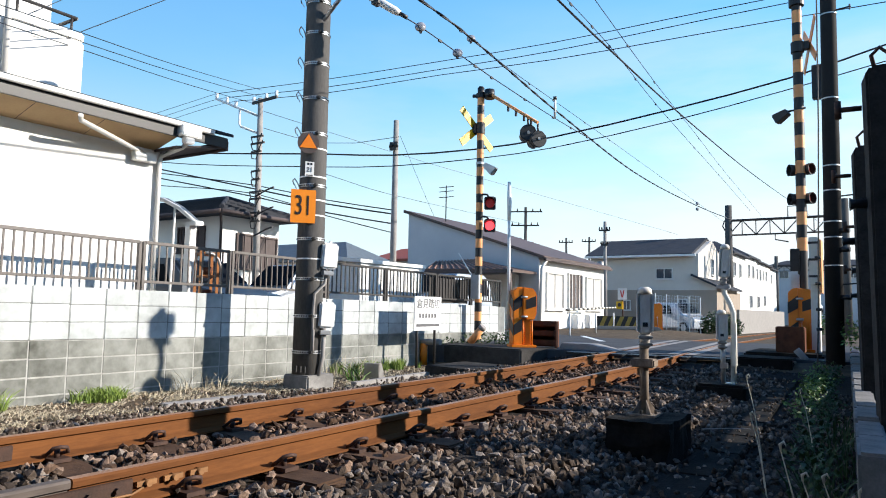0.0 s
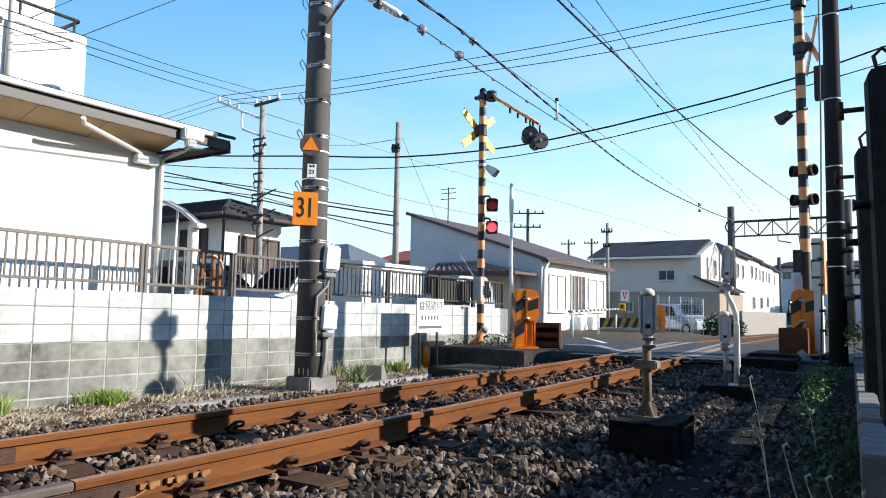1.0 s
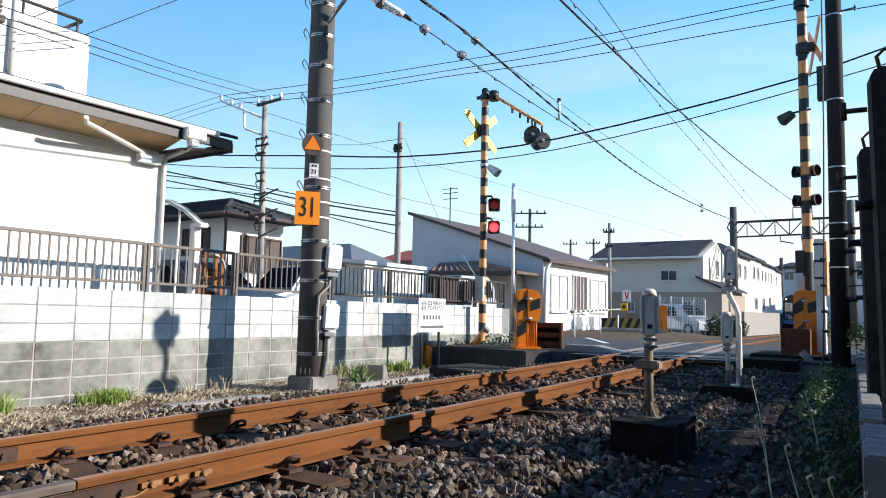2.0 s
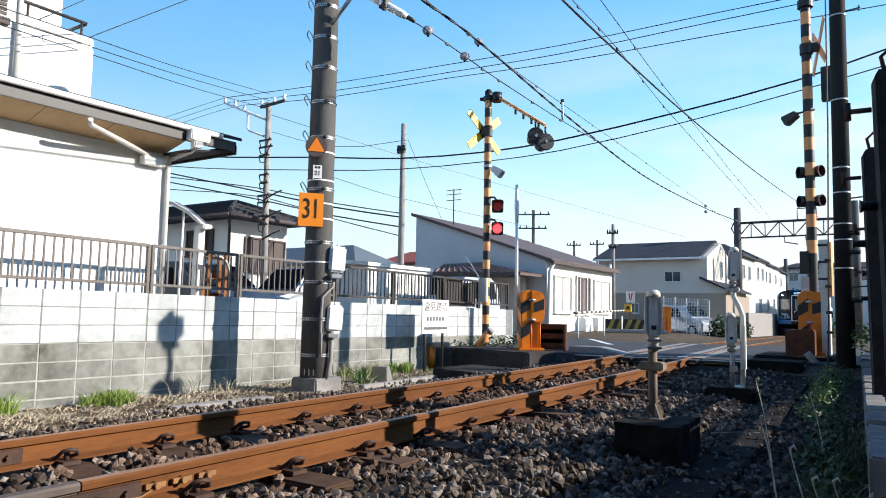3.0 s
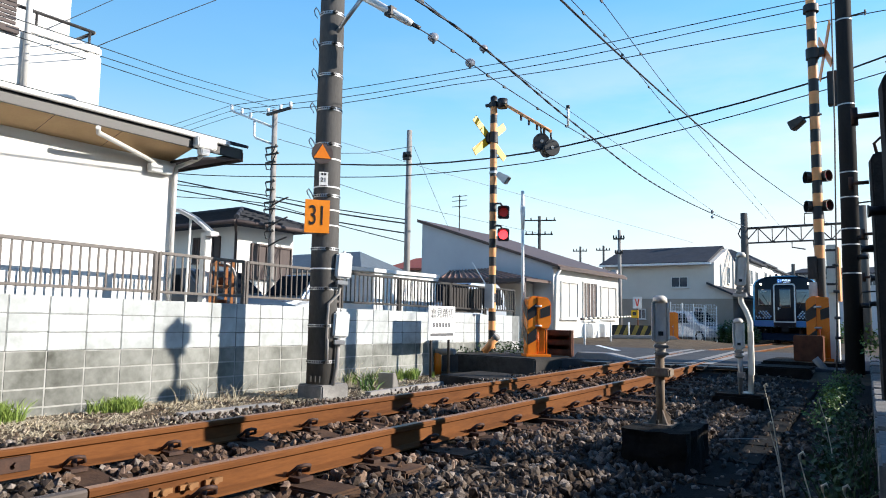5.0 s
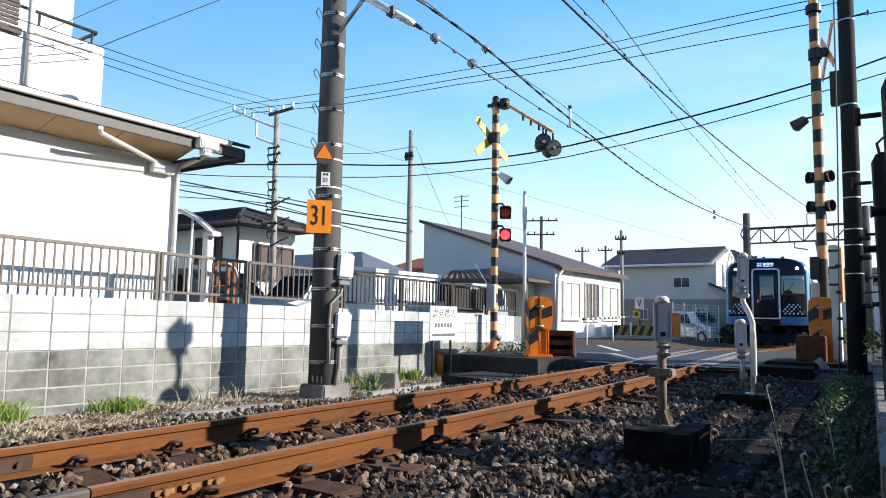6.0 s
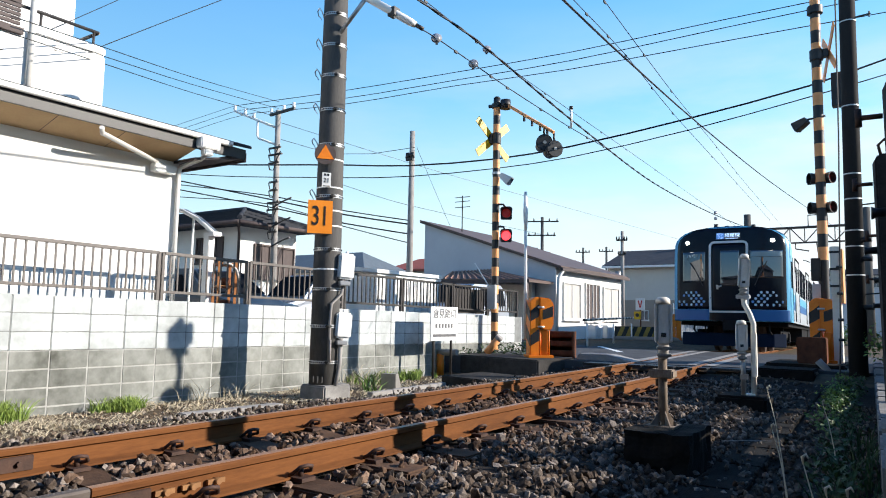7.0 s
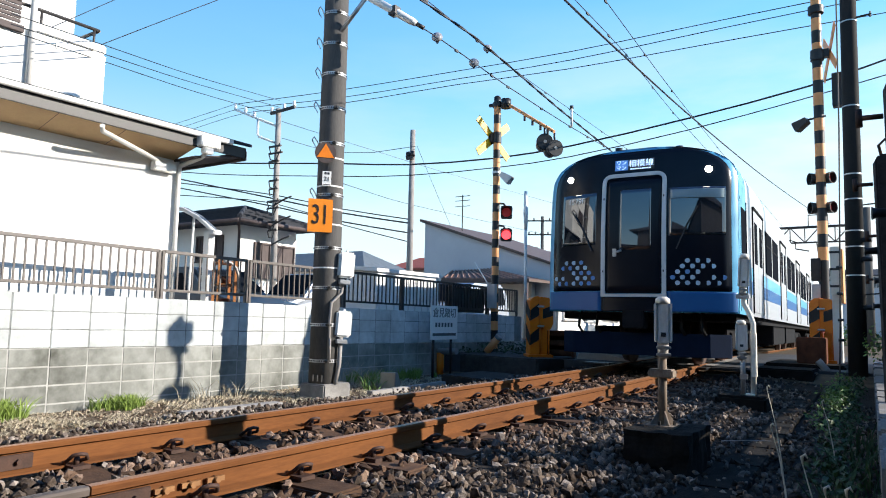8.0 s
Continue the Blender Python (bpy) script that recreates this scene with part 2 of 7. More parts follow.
def sleeper_mesh():
    bm = bmnew()
    prof = [(-1.0, -0.165), (-0.42, -0.165), (-0.25, -0.185), (0.25, -0.185), (0.42, -0.165), (1.0, -0.165), (1.0, -0.34), (-1.0, -0.34)]
    lo = prism(bm, prof, "y", -0.115, 0.115)
    return mesh_of("sleeper", bm, M_SLEEPER, 0.012)


def clip_mesh():
    """A bent spring clip on its iron shoe."""
    bm = bmnew()
    box(bm, -0.05, 0.06, -0.05, 0.05, -0.165, -0.143)
    tube(bm, [(-0.035, -0.05, -0.135), (0.0, -0.055, -0.118), (0.04, -0.045, -0.085), (0.06, -0.015, -0.078), (0.06, 0.02, -0.085), (0.03, 0.045, -0.115), (-0.02, 0.045, -0.128), (-0.045, 0.02, -0.135)], 0.011, 7)
    tube(bm, [(0.0, -0.0, -0.15), (0.0, 0.0, -0.098)], 0.016, 8)
    return mesh_of("rail_clip", bm, M_CLIP)


def track():
    t = thing("railway_track", "single railway track with rusty brown rails on dark sleepers", "railway track")
    for s in (-1, 1):
        cut = 1.63 if s > 0 else 1.67
        part("rail", rail_piece(-8, cut, s), [M_OLDRAIL, M_OLDRAIL], t)
        part("rail", rail_piece(cut + 0.008, 140, s), [M_RUST, M_HEAD], t)
        # fishplates with bolts at the rail joint
        for side in (-1, 1):
            bm = bmnew()
            x = s * 0.566 + side * 0.024
            prism(bm, [(x - 0.009, -0.12), (x + 0.009, -0.128), (x + 0.012, -0.05), (x - 0.004, -0.046)] if side > 0 else [(x - 0.009, -0.128), (x + 0.009, -0.12), (x + 0.004, -0.046), (x - 0.012, -0.05)], "y", cut - 0.28, cut + 0.28)
            plate = part("fishplate", bm, M_CLIP, t, bevel=0.003)
            for k in (-0.2, -0.07, 0.07, 0.2):
                bm = bmnew()
                tube(bm, [(x, cut + k, -0.086), (x + side * 0.032, cut + k, -0.086)], 0.014, 6)
                part("bolt", bm, M_CLIP, plate)
    sl, cl = sleeper_mesh(), clip_mesh()
    for k in range(-12, 17):
        y = SLEEPER_0 + k * SPACING
        if y > 11.7:
            break
        s_ob = shared("sleeper", sl, t, pose(track_x(y), y, random.uniform(-0.006, 0.006), 0, 0, random.uniform(-0.6, 0.6)))
        for s in (-1, 1):
            for side in (-1, 1):
                shared("rail_clip", cl, t, pose(track_x(y) + s * 0.566 + side * 0.085, y, 0.005, 0, 0, 0 if side > 0 else 180))
    # bond wire with its studs on the web of the near rail by the joint
    bm = bmnew()
    x = 0.566 + 0.03
    tube(bm, [(x, 1.6, -0.1), (x + 0.01, 1.7, -0.11), (x + 0.012, 1.9, -0.115), (x, 2.0, -0.085)], 0.006, 7)
    for y in (1.98, 2.12, 2.26):
        tube(bm, [(0.57, y, -0.08), (0.62, y, -0.08)], 0.016, 8)
        box(bm, 0.585, 0.6, y - 0.05, y + 0.05, -0.092, -0.068)
    part("bond_wire", bm, M_BRASS, t, "thin copper bond wire with studs")
    # the far run of sleepers past the crossing
    bm = bmnew()
    for k in range(40):
        y = 20 + k * 0.75
        box(bm, track_x(y) - 1, track_x(y) + 1, y - 0.11, y + 0.11, -0.3 + track_z(y), -0.165 + track_z(y))
    tagged(part("far_sleepers", bm, M_SLEEPER, t), kind="stuff")
    return t


track()


def stone_shapes(n):
    """A few angular broken stones as vertex and face arrays."""
    shapes = []
    for i in range(n):
        bm = bmnew()
        bmesh.ops.create_icosphere(bm, subdivisions=1, radius=1.0)
        for v in bm.verts:
            v.co = v.co * random.uniform(0.62, 1.2)
        for k in range(5):
            d = Vector((random.gauss(0, 1), random.gauss(0, 1), random.gauss(0, 1))).normalized()
            for v in bm.verts:
                over = v.co.dot(d) - 0.5
                if over > 0:
                    v.co -= d * over
        v = np.array([q.co[:] for q in bm.verts]) * np.array([1.0, random.uniform(0.65, 0.9), random.uniform(0.5, 0.75)])
        f = np.array([[q.index for q in t.verts] for t in bm.faces])
        bm.free()
        shapes.append((v, f))
    return shapes


def stones(name, places, sizes, material, label, category):
    shapes = stone_shapes(14)
    vs, fs, base = [], [], 0
    rng = np.random.default_rng(5)
    for i, (p, s) in enumerate(zip(places, sizes)):
        v, f = shapes[i % len(shapes)]
        a = rng.uniform(0, 6.283, 3)
        m = np.array(Euler((a[0] * 0.2, a[1] * 0.2, a[2])).to_matrix())
        vs.append((v * s) @ m.T + p)
        fs.append(f + base)
        base += len(v)
    vs, fs = np.concatenate(vs), np.concatenate(fs)
    me = bpy.data.meshes.new(name)
    me.vertices.add(len(vs)), me.loops.add(fs.size), me.polygons.add(len(fs))
    me.vertices.foreach_set("co", vs.ravel())
    me.loops.foreach_set("vertex_index", fs.ravel())
    me.polygons.foreach_set("loop_start", np.arange(0, fs.size, 3))
    me.polygons.foreach_set("loop_total", np.full(len(fs), 3))
    me.update(calc_edges=True)
    me.shade_flat()
    me.materials.append(material)
    return tagged(new(name, me), label, category, kind="stuff")


def island_mat(name, cols, rough=0.9):
    """Stone whose colour changes from stone to stone."""
    m = mat(name, cols[0], cols[1], rough, scale=25, fine=160, bump=0.35)
    n, l = m.node_tree.nodes, m.node_tree.links
    geo, ramp, mul = n.new("ShaderNodeNewGeometry"), n.new("ShaderNodeValToRGB"), n.new("ShaderNodeMix")
    mul.data_type, mul.blend_type = "RGBA", "MULTIPLY"
    mul.inputs[0].default_value = 1.0
    e = ramp.color_ramp.elements
    e[0].color, e[1].color = (0.28, 0.25, 0.24, 1), (1.9, 1.85, 1.8, 1)
    mid = e.new(0.5)
    mid.color = (0.8, 0.68, 0.58, 1)
    b = n["Principled BSDF"]
    src = b.inputs["Base Color"].links[0].from_socket
    l.new(geo.outputs["Random Per Island"], ramp.inputs[0])
    l.new(src, mul.inputs[6]), l.new(ramp.outputs[0], mul.inputs[7]), l.new(mul.outputs[2], b.inputs["Base Color"])
    return m


M_STONE = island_mat("ballast_stone", ((0.205, 0.18, 0.16), (0.048, 0.042, 0.037)))
M_STONERUST = island_mat("rusty_stone", ((0.21, 0.155, 0.12), (0.062, 0.043, 0.034)))
M_PEBBLE = island_mat("pebble", ((0.36, 0.31, 0.25), (0.2, 0.165, 0.125)))


def bed_z(x, y):
    """Top of the stones: level between the rails, a shoulder outside."""
    u = abs(x - track_x(y))
    z = -0.215 if u < 1.15 else -0.215 - 0.06 * (u - 1.15)
    return max(z, ground_z(x, y) - 0.005)


def ballast():
    rng = np.random.default_rng(3)
    places, sizes = [], []

    def scatter(x0, x1, y0, y1, gap, s0, s1, lift=0.0):
        for x in np.arange(x0, x1, gap):
            for y in np.arange(y0, y1, gap):
                px, py = x + rng.uniform(-0.6, 0.6) * gap, y + rng.uniform(-0.6, 0.6) * gap
                u = px - track_x(py)
                if abs(abs(u) - 0.566) < 0.075:
                    continue
                k = (py - SLEEPER_0) / SPACING
                onsl = abs(k - round(k)) * SPACING < 0.13 and abs(u) < 1.0
                if onsl and (abs(u) < 1.0 and rng.random() < 0.93):
                    continue
                s = rng.uniform(s0, s1) * (1.25 if rng.random() < 0.12 else 1)
                heap = 0.045 * noise.noise((px * 2.1, py * 2.1, 3.0))
                places.append((px, py, bed_z(px, py) + lift + heap + rng.uniform(-0.02, 0.03) + s * 0.25 + (0.03 if onsl else 0)))
                sizes.append(s)
    scatter(-0.56, 0.56, -5, 1.2, 0.075, 0.03, 0.055, 0.012)
    scatter(0.6, 2.2, -5, 2.0, 0.07, 0.03, 0.055)
    scatter(-2.3, -0.62, -5, 0.8, 0.085, 0.03, 0.05)
    scatter(-0.56, 0.56, 1.2, 8, 0.05, 0.026, 0.055, 0.012)
    scatter(-0.56, 0.56, 8, 12, 0.06, 0.025, 0.045, 0.01)
    scatter(0.6, 2.2, 2.0, 7, 0.046, 0.024, 0.052)
    scatter(0.6, 2.2, 7, 12, 0.06, 0.025, 0.045)
    scatter(2.5, 3.3, 1.5, 10, 0.06, 0.02, 0.04, 0.005)
    scatter(2.2, 2.65, 1.5, 10, 0.1, 0.018, 0.036, 0.035)
    scatter(-2.3, -0.62, 0.8, 6.5, 0.06, 0.022, 0.042)
    scatter(-2.1, -0.62, 6.5, 12, 0.075, 0.025, 0.042)
    places_a, sizes_a = np.array(places), np.array(sizes)
    u = np.abs(places_a[:, 0] - np.array([track_x(y) for y in places_a[:, 1]]))
    rusty = (u + rng.uniform(-0.3, 0.3, len(u)) < 0.95) & (places_a[:, 1] + rng.uniform(-0.4, 0.4, len(u)) > 2.2)
    stones("ballast", places_a[rusty], sizes_a[rusty], M_STONERUST, "broken stones stained rusty brown between the rails", "ballast")
    stones("ballast", places_a[~rusty], sizes_a[~rusty], M_STONE, "broken dark grey track stones beside the sleepers", "ballast")
    places.clear(), sizes.clear()
    for i in range(5200):
        x, y = rng.uniform(-4.3, -1.9), rng.uniform(0.5, 11.3)
        s = rng.uniform(0.008, 0.026)
        places.append((x, y, ground_z(x, y) + s * 0.3)), sizes.append(s)
    stones("gravel", np.array(places), np.array(sizes), M_PEBBLE, "small pale gravel strewn on the soil by the wall", "gravel")


ballast()


# ---- road over the crossing ----
def road():
    road_ob = thing("road", "grey asphalt road over the level crossing", "road", kind="structure")
    near = lambda x: 12.3 + 0.16 * x
    far = lambda x: 18.6 + 0.16 * x
    bm = bmnew()
    xs = [-80, -30, -14, -9, -6, -3, -1.9, 1.5, 2.6, 5, 9, 20, 60]
    vs = []
    for x in xs:
        d = 6.0 * max(0.0, min(1.0, (-3.5 - x) / 6)) if x < -3.5 else 0.0
        vs.append([bm.verts.new((x, near(x), -0.012)), bm.verts.new((x, far(x) + d, -0.012))])
    low = [[bm.verts.new((v.co.x, v.co.y, -0.35)) for v in pr] for pr in vs]
    for i in range(len(xs) - 1):
        bm.faces.new((vs[i][0], vs[i + 1][0], vs[i + 1][1], vs[i][1]))
        bm.faces.new((vs[i][0], low[i][0], low[i + 1][0], vs[i + 1][0]))
        bm.faces.new((vs[i][1], vs[i + 1][1], low[i + 1][1], low[i][1]))
    part("road_surface", bm, M_ASPHALT, road_ob)
    # worn concrete strips along both rails and pale road marks
    for s in (-1, 1):
        for u0, u1 in ((0.05, 0.22), (-0.25, -0.09)):
            bm = bmnew()
            ys = [near(0) + 0.15 + 0.6 * i for i in range(11)]
            a = [[bm.verts.new((track_x(y) + s * (0.566 + u0), y, z)), bm.verts.new((track_x(y) + s * (0.566 + u1), y, z))] for y in ys for z in (-0.006,)]
            for p, q in zip(a, a[1:]):
                bm.faces.new((p[0], p[1], q[1], q[0]))
            part("crossing_slab", bm, M_PALEPOLE, road_ob)
    # dark grating laid across the near edge of the crossing
    for k in range(7):
        bm = bmnew()
        x = -1.5 + k * 0.52
        box(bm, x, x + 0.5, near(x) - 0.35, near(x) - 0.02, -0.06, -0.02)
        part("crossing_board", bm, M_BLACK, road_ob, bevel=0.01)
    for (x, y, a, w) in ((-3.2, 17.5, -60, 0.14), (1.6, 15.6, -84, 0.12)):
        bm = bmnew()
        box(bm, -1.6, 1.6, -w / 2, w / 2, -0.012, -0.0075)
        part("road_mark", bm, M_PAINT, road_ob, at=pose(x, y, 0, 0, 0, a))
    return road_ob


road()

# ---- block wall with its fence ----
def wall_dip(y):
    return -0.011 * (y - 5)


def block_wall():
    w = thing("wall_west", "concrete block wall, upper courses painted white, lower ones bare", "wall", kind="structure")
    bm = bmnew()
    y0, y1 = -6.0, 14.85
    prism(bm, [(y0, 0.283 + wall_dip(y0)), (y1, 0.283 + wall_dip(y1)), (y1, 0.87 + wall_dip(y1)), (y0, 0.87 + wall_dip(y0))], "x", WALL_X - 0.115, WALL_X - 0.006)
    part("wall_core", bm, M_MORTAR, w)
    bm = bmnew()
    prism(bm, [(y0, -0.7), (y1, -0.7), (y1, 0.28 + wall_dip(y1)), (y0, 0.28 + wall_dip(y0))], "x", WALL_X - 0.115, WALL_X - 0.004)
    part("wall_core", bm, M_MORTARLOW, w)
    bm = bmnew()
    box(bm, -0.1, 0, -0.2065, 0.2065, -0.0955, 0.0955)
    white = mesh_of("block", bm, M_BLOCK, 0.005)
    bm = bmnew()
    box(bm, -0.1, 0, -0.2065, 0.2065, -0.0955, 0.0955)
    bare = mesh_of("block", bm, M_BLOCKLOW, 0.005)
    for j in range(7):
        for i in range(-7, 27):
            y = 3.498 + 0.4237 * (i + 0.5)
            if y > y1 - 0.2:
                continue
            z = 0.88 - 0.1 - 0.2 * j + wall_dip(y)
            shared("block", white if j < 3 else bare, w, pose(WALL_X + random.uniform(-0.0015, 0.002), y, z))
    bm = bmnew()
    box(bm, WALL_X - 0.12, WALL_X, y1 - 0.01, y1 + 0.02, -0.6, 0.87 + wall_dip(y1))
    part("wall_end", bm, M_BLOCK, w, bevel=0.004)


block_wall()


def fence_panel(y0, y1, top, low, mat_, label):
    f = thing("metal_fence", label, "fence", group="fence panels on the block wall")
    x = WALL_X - 0.055
    for z, h, wd in ((top, 0.04, 0.05), (low, 0.035, 0.04)):
        bm = bmnew()
        prism(bm, [(y0, z + wall_dip(y0) - h / 2), (y1, z + wall_dip(y1) - h / 2), (y1, z + wall_dip(y1) + h / 2), (y0, z + wall_dip(y0) + h / 2)], "x", x - wd / 2, x + wd / 2)
        part("rail", bm, mat_, f, bevel=0.005)
    bm = bmnew()
    box(bm, -0.009, 0.009, -0.009, 0.009, low, top)
    bar = mesh_of("baluster", bm, mat_)
    n = int((y1 - y0) / 0.104)
    for i in range(1, n):
        y = y0 + (y1 - y0) * i / n
        shared("baluster", bar, f, pose(x, y, wall_dip(y)))
    for y in (y0, y1):
        bm = bmnew()
        box(bm, x - 0.025, x + 0.025, y - 0.022, y + 0.022, 0.87 + wall_dip(y), top + 0.01 + wall_dip(y))
        part("post", bm, mat_, f, bevel=0.004)
    return f


for a, b in ((-4.6, -2.65), (-2.6, -0.65), (-0.6, 1.35), (1.4, 3.25), (3.3, 5.2), (5.26, 6.6), (6.66, 8.6), (8.66, 10.2), (10.26, 11.9), (11.96, 13.3), (13.36, 14.7)):
    fence_panel(a, b, 1.475, 0.985, M_DARK if a > 8.2 else M_FENCE, "dark brown aluminium bar fence on top of the block wall" if a > 8.2 else "grey-brown aluminium bar fence on top of the block wall")


def privacy_sheet():
    f = thing("privacy_sheet", "dark brown sheet tied behind the bar fence", "screen")
    bm = bmnew()
    box(bm, WALL_X - 0.125, WALL_X - 0.115, 11.75, 13.3, 0.9 + wall_dip(12.5), 1.42 + wall_dip(12.5))
    part("sheet", bm, M_DARK, f, bevel=0.003)


privacy_sheet()


# ---- the white house behind the wall ----
def pane_mat(name, c, rough=0.08):
    m = mat(name, c, tuple(v * 0.8 for v in c), rough, bump=0.0)
    m.node_tree.nodes["Principled BSDF"].inputs["Specular IOR Level"].default_value = 0.7
    return m


M_GLASS = pane_mat("window_glass", (0.05, 0.065, 0.085))
M_CURTAIN = mat("shutter", (0.50, 0.48, 0.45), (0.4, 0.38, 0.36), 0.7, stretch=(1, 1, 0.1), scale=12)
M_BROWN = mat("dark_shutter", (0.085, 0.06, 0.055), (0.05, 0.036, 0.034), 0.7)
M_FRAME = mat("window_frame", (0.62, 0.61, 0.58), (0.55, 0.54, 0.52), 0.5)
M_BLUEROOF = mat("blue_roof", (0.12, 0.145, 0.165), (0.08, 0.10, 0.115), 0.65)
M_REDROOF = mat("red_roof", (0.42, 0.10, 0.06), (0.3, 0.07, 0.04), 0.7)
M_BEIGE = mat("beige_wall", (0.62, 0.58, 0.52), (0.54, 0.5, 0.45), 0.9, scale=1)


def window(parent, at, w, h, pane, frame_mat=M_FRAME, mullions=1, sill=True):
    """A window in the plane of local x and z, its outside towards local -y."""
    bm = bmnew()
    t = 0.05
    for x0, x1, z0, z1 in ((-w / 2, w / 2, h - t, h), (-w / 2, w / 2, 0, t), (-w / 2, -w / 2 + t, t, h - t), (w / 2 - t, w / 2, t, h - t)):
        box(bm, x0, x1, -0.06, 0.02, z0, z1)
    win = part("window", bm, frame_mat, parent, at=at)
    for k in range(1, mullions + 1):
        bm = bmnew()
        x = -w / 2 + w * k / (mullions + 1)
        box(bm, x - 0.02, x + 0.02, -0.045, 0.01, t, h - t)
        part("mullion", bm, frame_mat, win)
    bm = bmnew()
    box(bm, -w / 2 + t, w / 2 - t, -0.022, -0.012, t, h - t)
    part("pane", bm, pane, win)
    if sill:
        bm = bmnew()
        box(bm, -w / 2 - 0.04, w / 2 + 0.04, -0.1, 0.0, -0.04, 0)
        part("sill", bm, frame_mat, win)
    return win


def house_white():
    h = thing("white_house", "white rendered house with brown soffit, dark roof and white gutter", "house", Matrix.Translation((0.365, 0, 0.077)) @ Matrix.Scale(0.894, 4))
    bm = bmnew()
    box(bm, -14, -6.0, -9, 6.5, -0.5, 3.05)
    part("wall", bm, M_WHITE, h)
    # soffit under the eaves, rising a little outwards
    bm = bmnew()
    prism(bm, [(-6.1, 3.02), (-5.47, 3.20), (-5.47, 3.235), (-6.1, 3.06)], "y", -9, 6.42)
    part("soffit", bm, M_TAN, h)
    bm = bmnew()
    prism(bm, [(6.4, 3.02), (7.28, 3.2), (7.28, 3.235), (6.4, 3.06)], "x", -13, -5.47)
    part("soffit", bm, M_BROWN, h, "dark brown gable soffit")
    for i in range(9):
        bm = bmnew()
        y = -2 + i * 0.91
        prism(bm, [(-6.0, 3.045), (-5.47, 3.196), (-5.47, 3.203), (-6.0, 3.052)], "y", y, y + 0.006)
        part("soffit_joint", bm, M_BROWN, h)
    bm = bmnew()
    box(bm, -5.47, -5.43, -9, 7.32, 3.19, 3.36)
    part("fascia", bm, M_BLACK, h, bevel=0.006)
    bm = bmnew()
    box(bm, -5.47, -5.44, -9, 6.35, 3.205, 3.235)
    box(bm, -13, -5.43, 7.29, 7.33, 3.16, 3.31)
    part("fascia_end", bm, M_BROWN, h)
    bm = bmnew()
    prism(bm, [(-5.43, 3.35), (-5.43, 3.40), (-5.41, 3.40), (-5.405, 3.37), (-5.375, 3.37), (-5.36, 3.41), (-5.35, 3.41), (-5.357, 3.355), (-5.375, 3.34), (-5.41, 3.34)], "y", -9, 7.0)
    part("gutter", bm, M_PAINT, h)
    bm = bmnew()
    prism(bm, [(-5.36, 3.375), (-5.36, 3.425), (-9.5, 4.62), (-9.5, 4.50)], "y", -9, 7.38)
    prism(bm, [(-9.5, 4.62), (-9.5, 4.5), (-13.6, 3.375), (-13.6, 3.41)], "y", -9, 7.38)
    part("roof", bm, M_ROOF, h, bevel=0.01)
    # gutter end box, elbow and the slanting downpipe
    bm = bmnew()
    box(bm, -5.47, -5.29, 6.38, 6.72, 3.2, 3.37)
    box(bm, -5.44, -5.32, 6.46, 6.62, 3.1, 3.2)
    part("gutter_box", bm, M_PAINT, h, bevel=0.015)
    bm = bmnew()
    tube(bm, [(-5.4, 6.54, 3.12), (-5.5, 6.53, 3.06), (-5.93, 6.47, 2.96), (-5.94, 6.46, 2.86), (-5.94, 6.46, -0.3)], 0.035, 10)
    part("downpipe", bm, M_FRAME, h)
    bm = bmnew()
    tube(bm, [(-5.40, 4.9, 3.15), (-5.48, 4.95, 3.10), (-5.92, 6.1, 2.965), (-5.95, 6.24, 2.93), (-5.95, 6.28, 2.86)], 0.034, 10)
    part("branch_pipe", bm, M_FRAME, h)
    bm = bmnew()
    box(bm, -5.99, -5.86, 6.0, 6.36, 2.82, 2.95)
    part("pipe_bracket", bm, M_PAINT, h, bevel=0.01)
    # upper storey set back, with a parapet balcony
    bm = bmnew()
    box(bm, -15, -8.9, -9, 6.2, 3.0, 8)
    part("upper_wall", bm, M_WHITE, h)
    bm = bmnew()
    box(bm, -9.0, -8.0, 3.0, 6.33, 4.05, 5.1)
    box(bm, -8.12, -8.0, 5.12, 6.33, 5.1, 5.26)
    par = part("balcony", bm, M_WHITE, h, bevel=0.03)
    bm = bmnew()
    tube(bm, [(-8.06, 3.0, 5.5), (-8.06, 6.2, 5.5)], 0.03, 8)
    tube(bm, [(-8.06, 6.2, 5.5), (-8.9, 6.2, 5.5)], 0.03, 8)
    for y in (5.25, 6.12):
        tube(bm, [(-8.06, y, 5.1), (-8.06, y, 5.5)], 0.022, 8)
    part("handrail", bm, M_DARK, par)
    bm = bmnew()
    tube(bm, [(-7.95, 5.08, 3.7), (-7.95, 5.08, 7.5)], 0.05, 10)
    part("downpipe", bm, M_FRAME, h)
    bm = bmnew()
    box(bm, -8.0, -7.93, 3.3, 4.95, 5.0, 5.1)
    sh = part("shutter_box", bm, M_BROWN, h)
    for k in range(12):
        bm = bmnew()
        box(bm, -7.99, -7.95, 3.3, 4.9, 5.14 + k * 0.07, 5.19 + k * 0.07)
        part("slat", bm, M_BROWN, sh)
    bm = bmnew()
    box(bm, -8.02, -7.985, 5.45, 5.62, 4.92, 5.05)
    part("vent", bm, M_FRAME, h, bevel=0.02)
    return h


house_white()


# ---- overhead line pole beside the wall ----
M_STEEL = mat("band_steel", (0.52, 0.53, 0.54), (0.36, 0.36, 0.37), 0.4, 0.7)


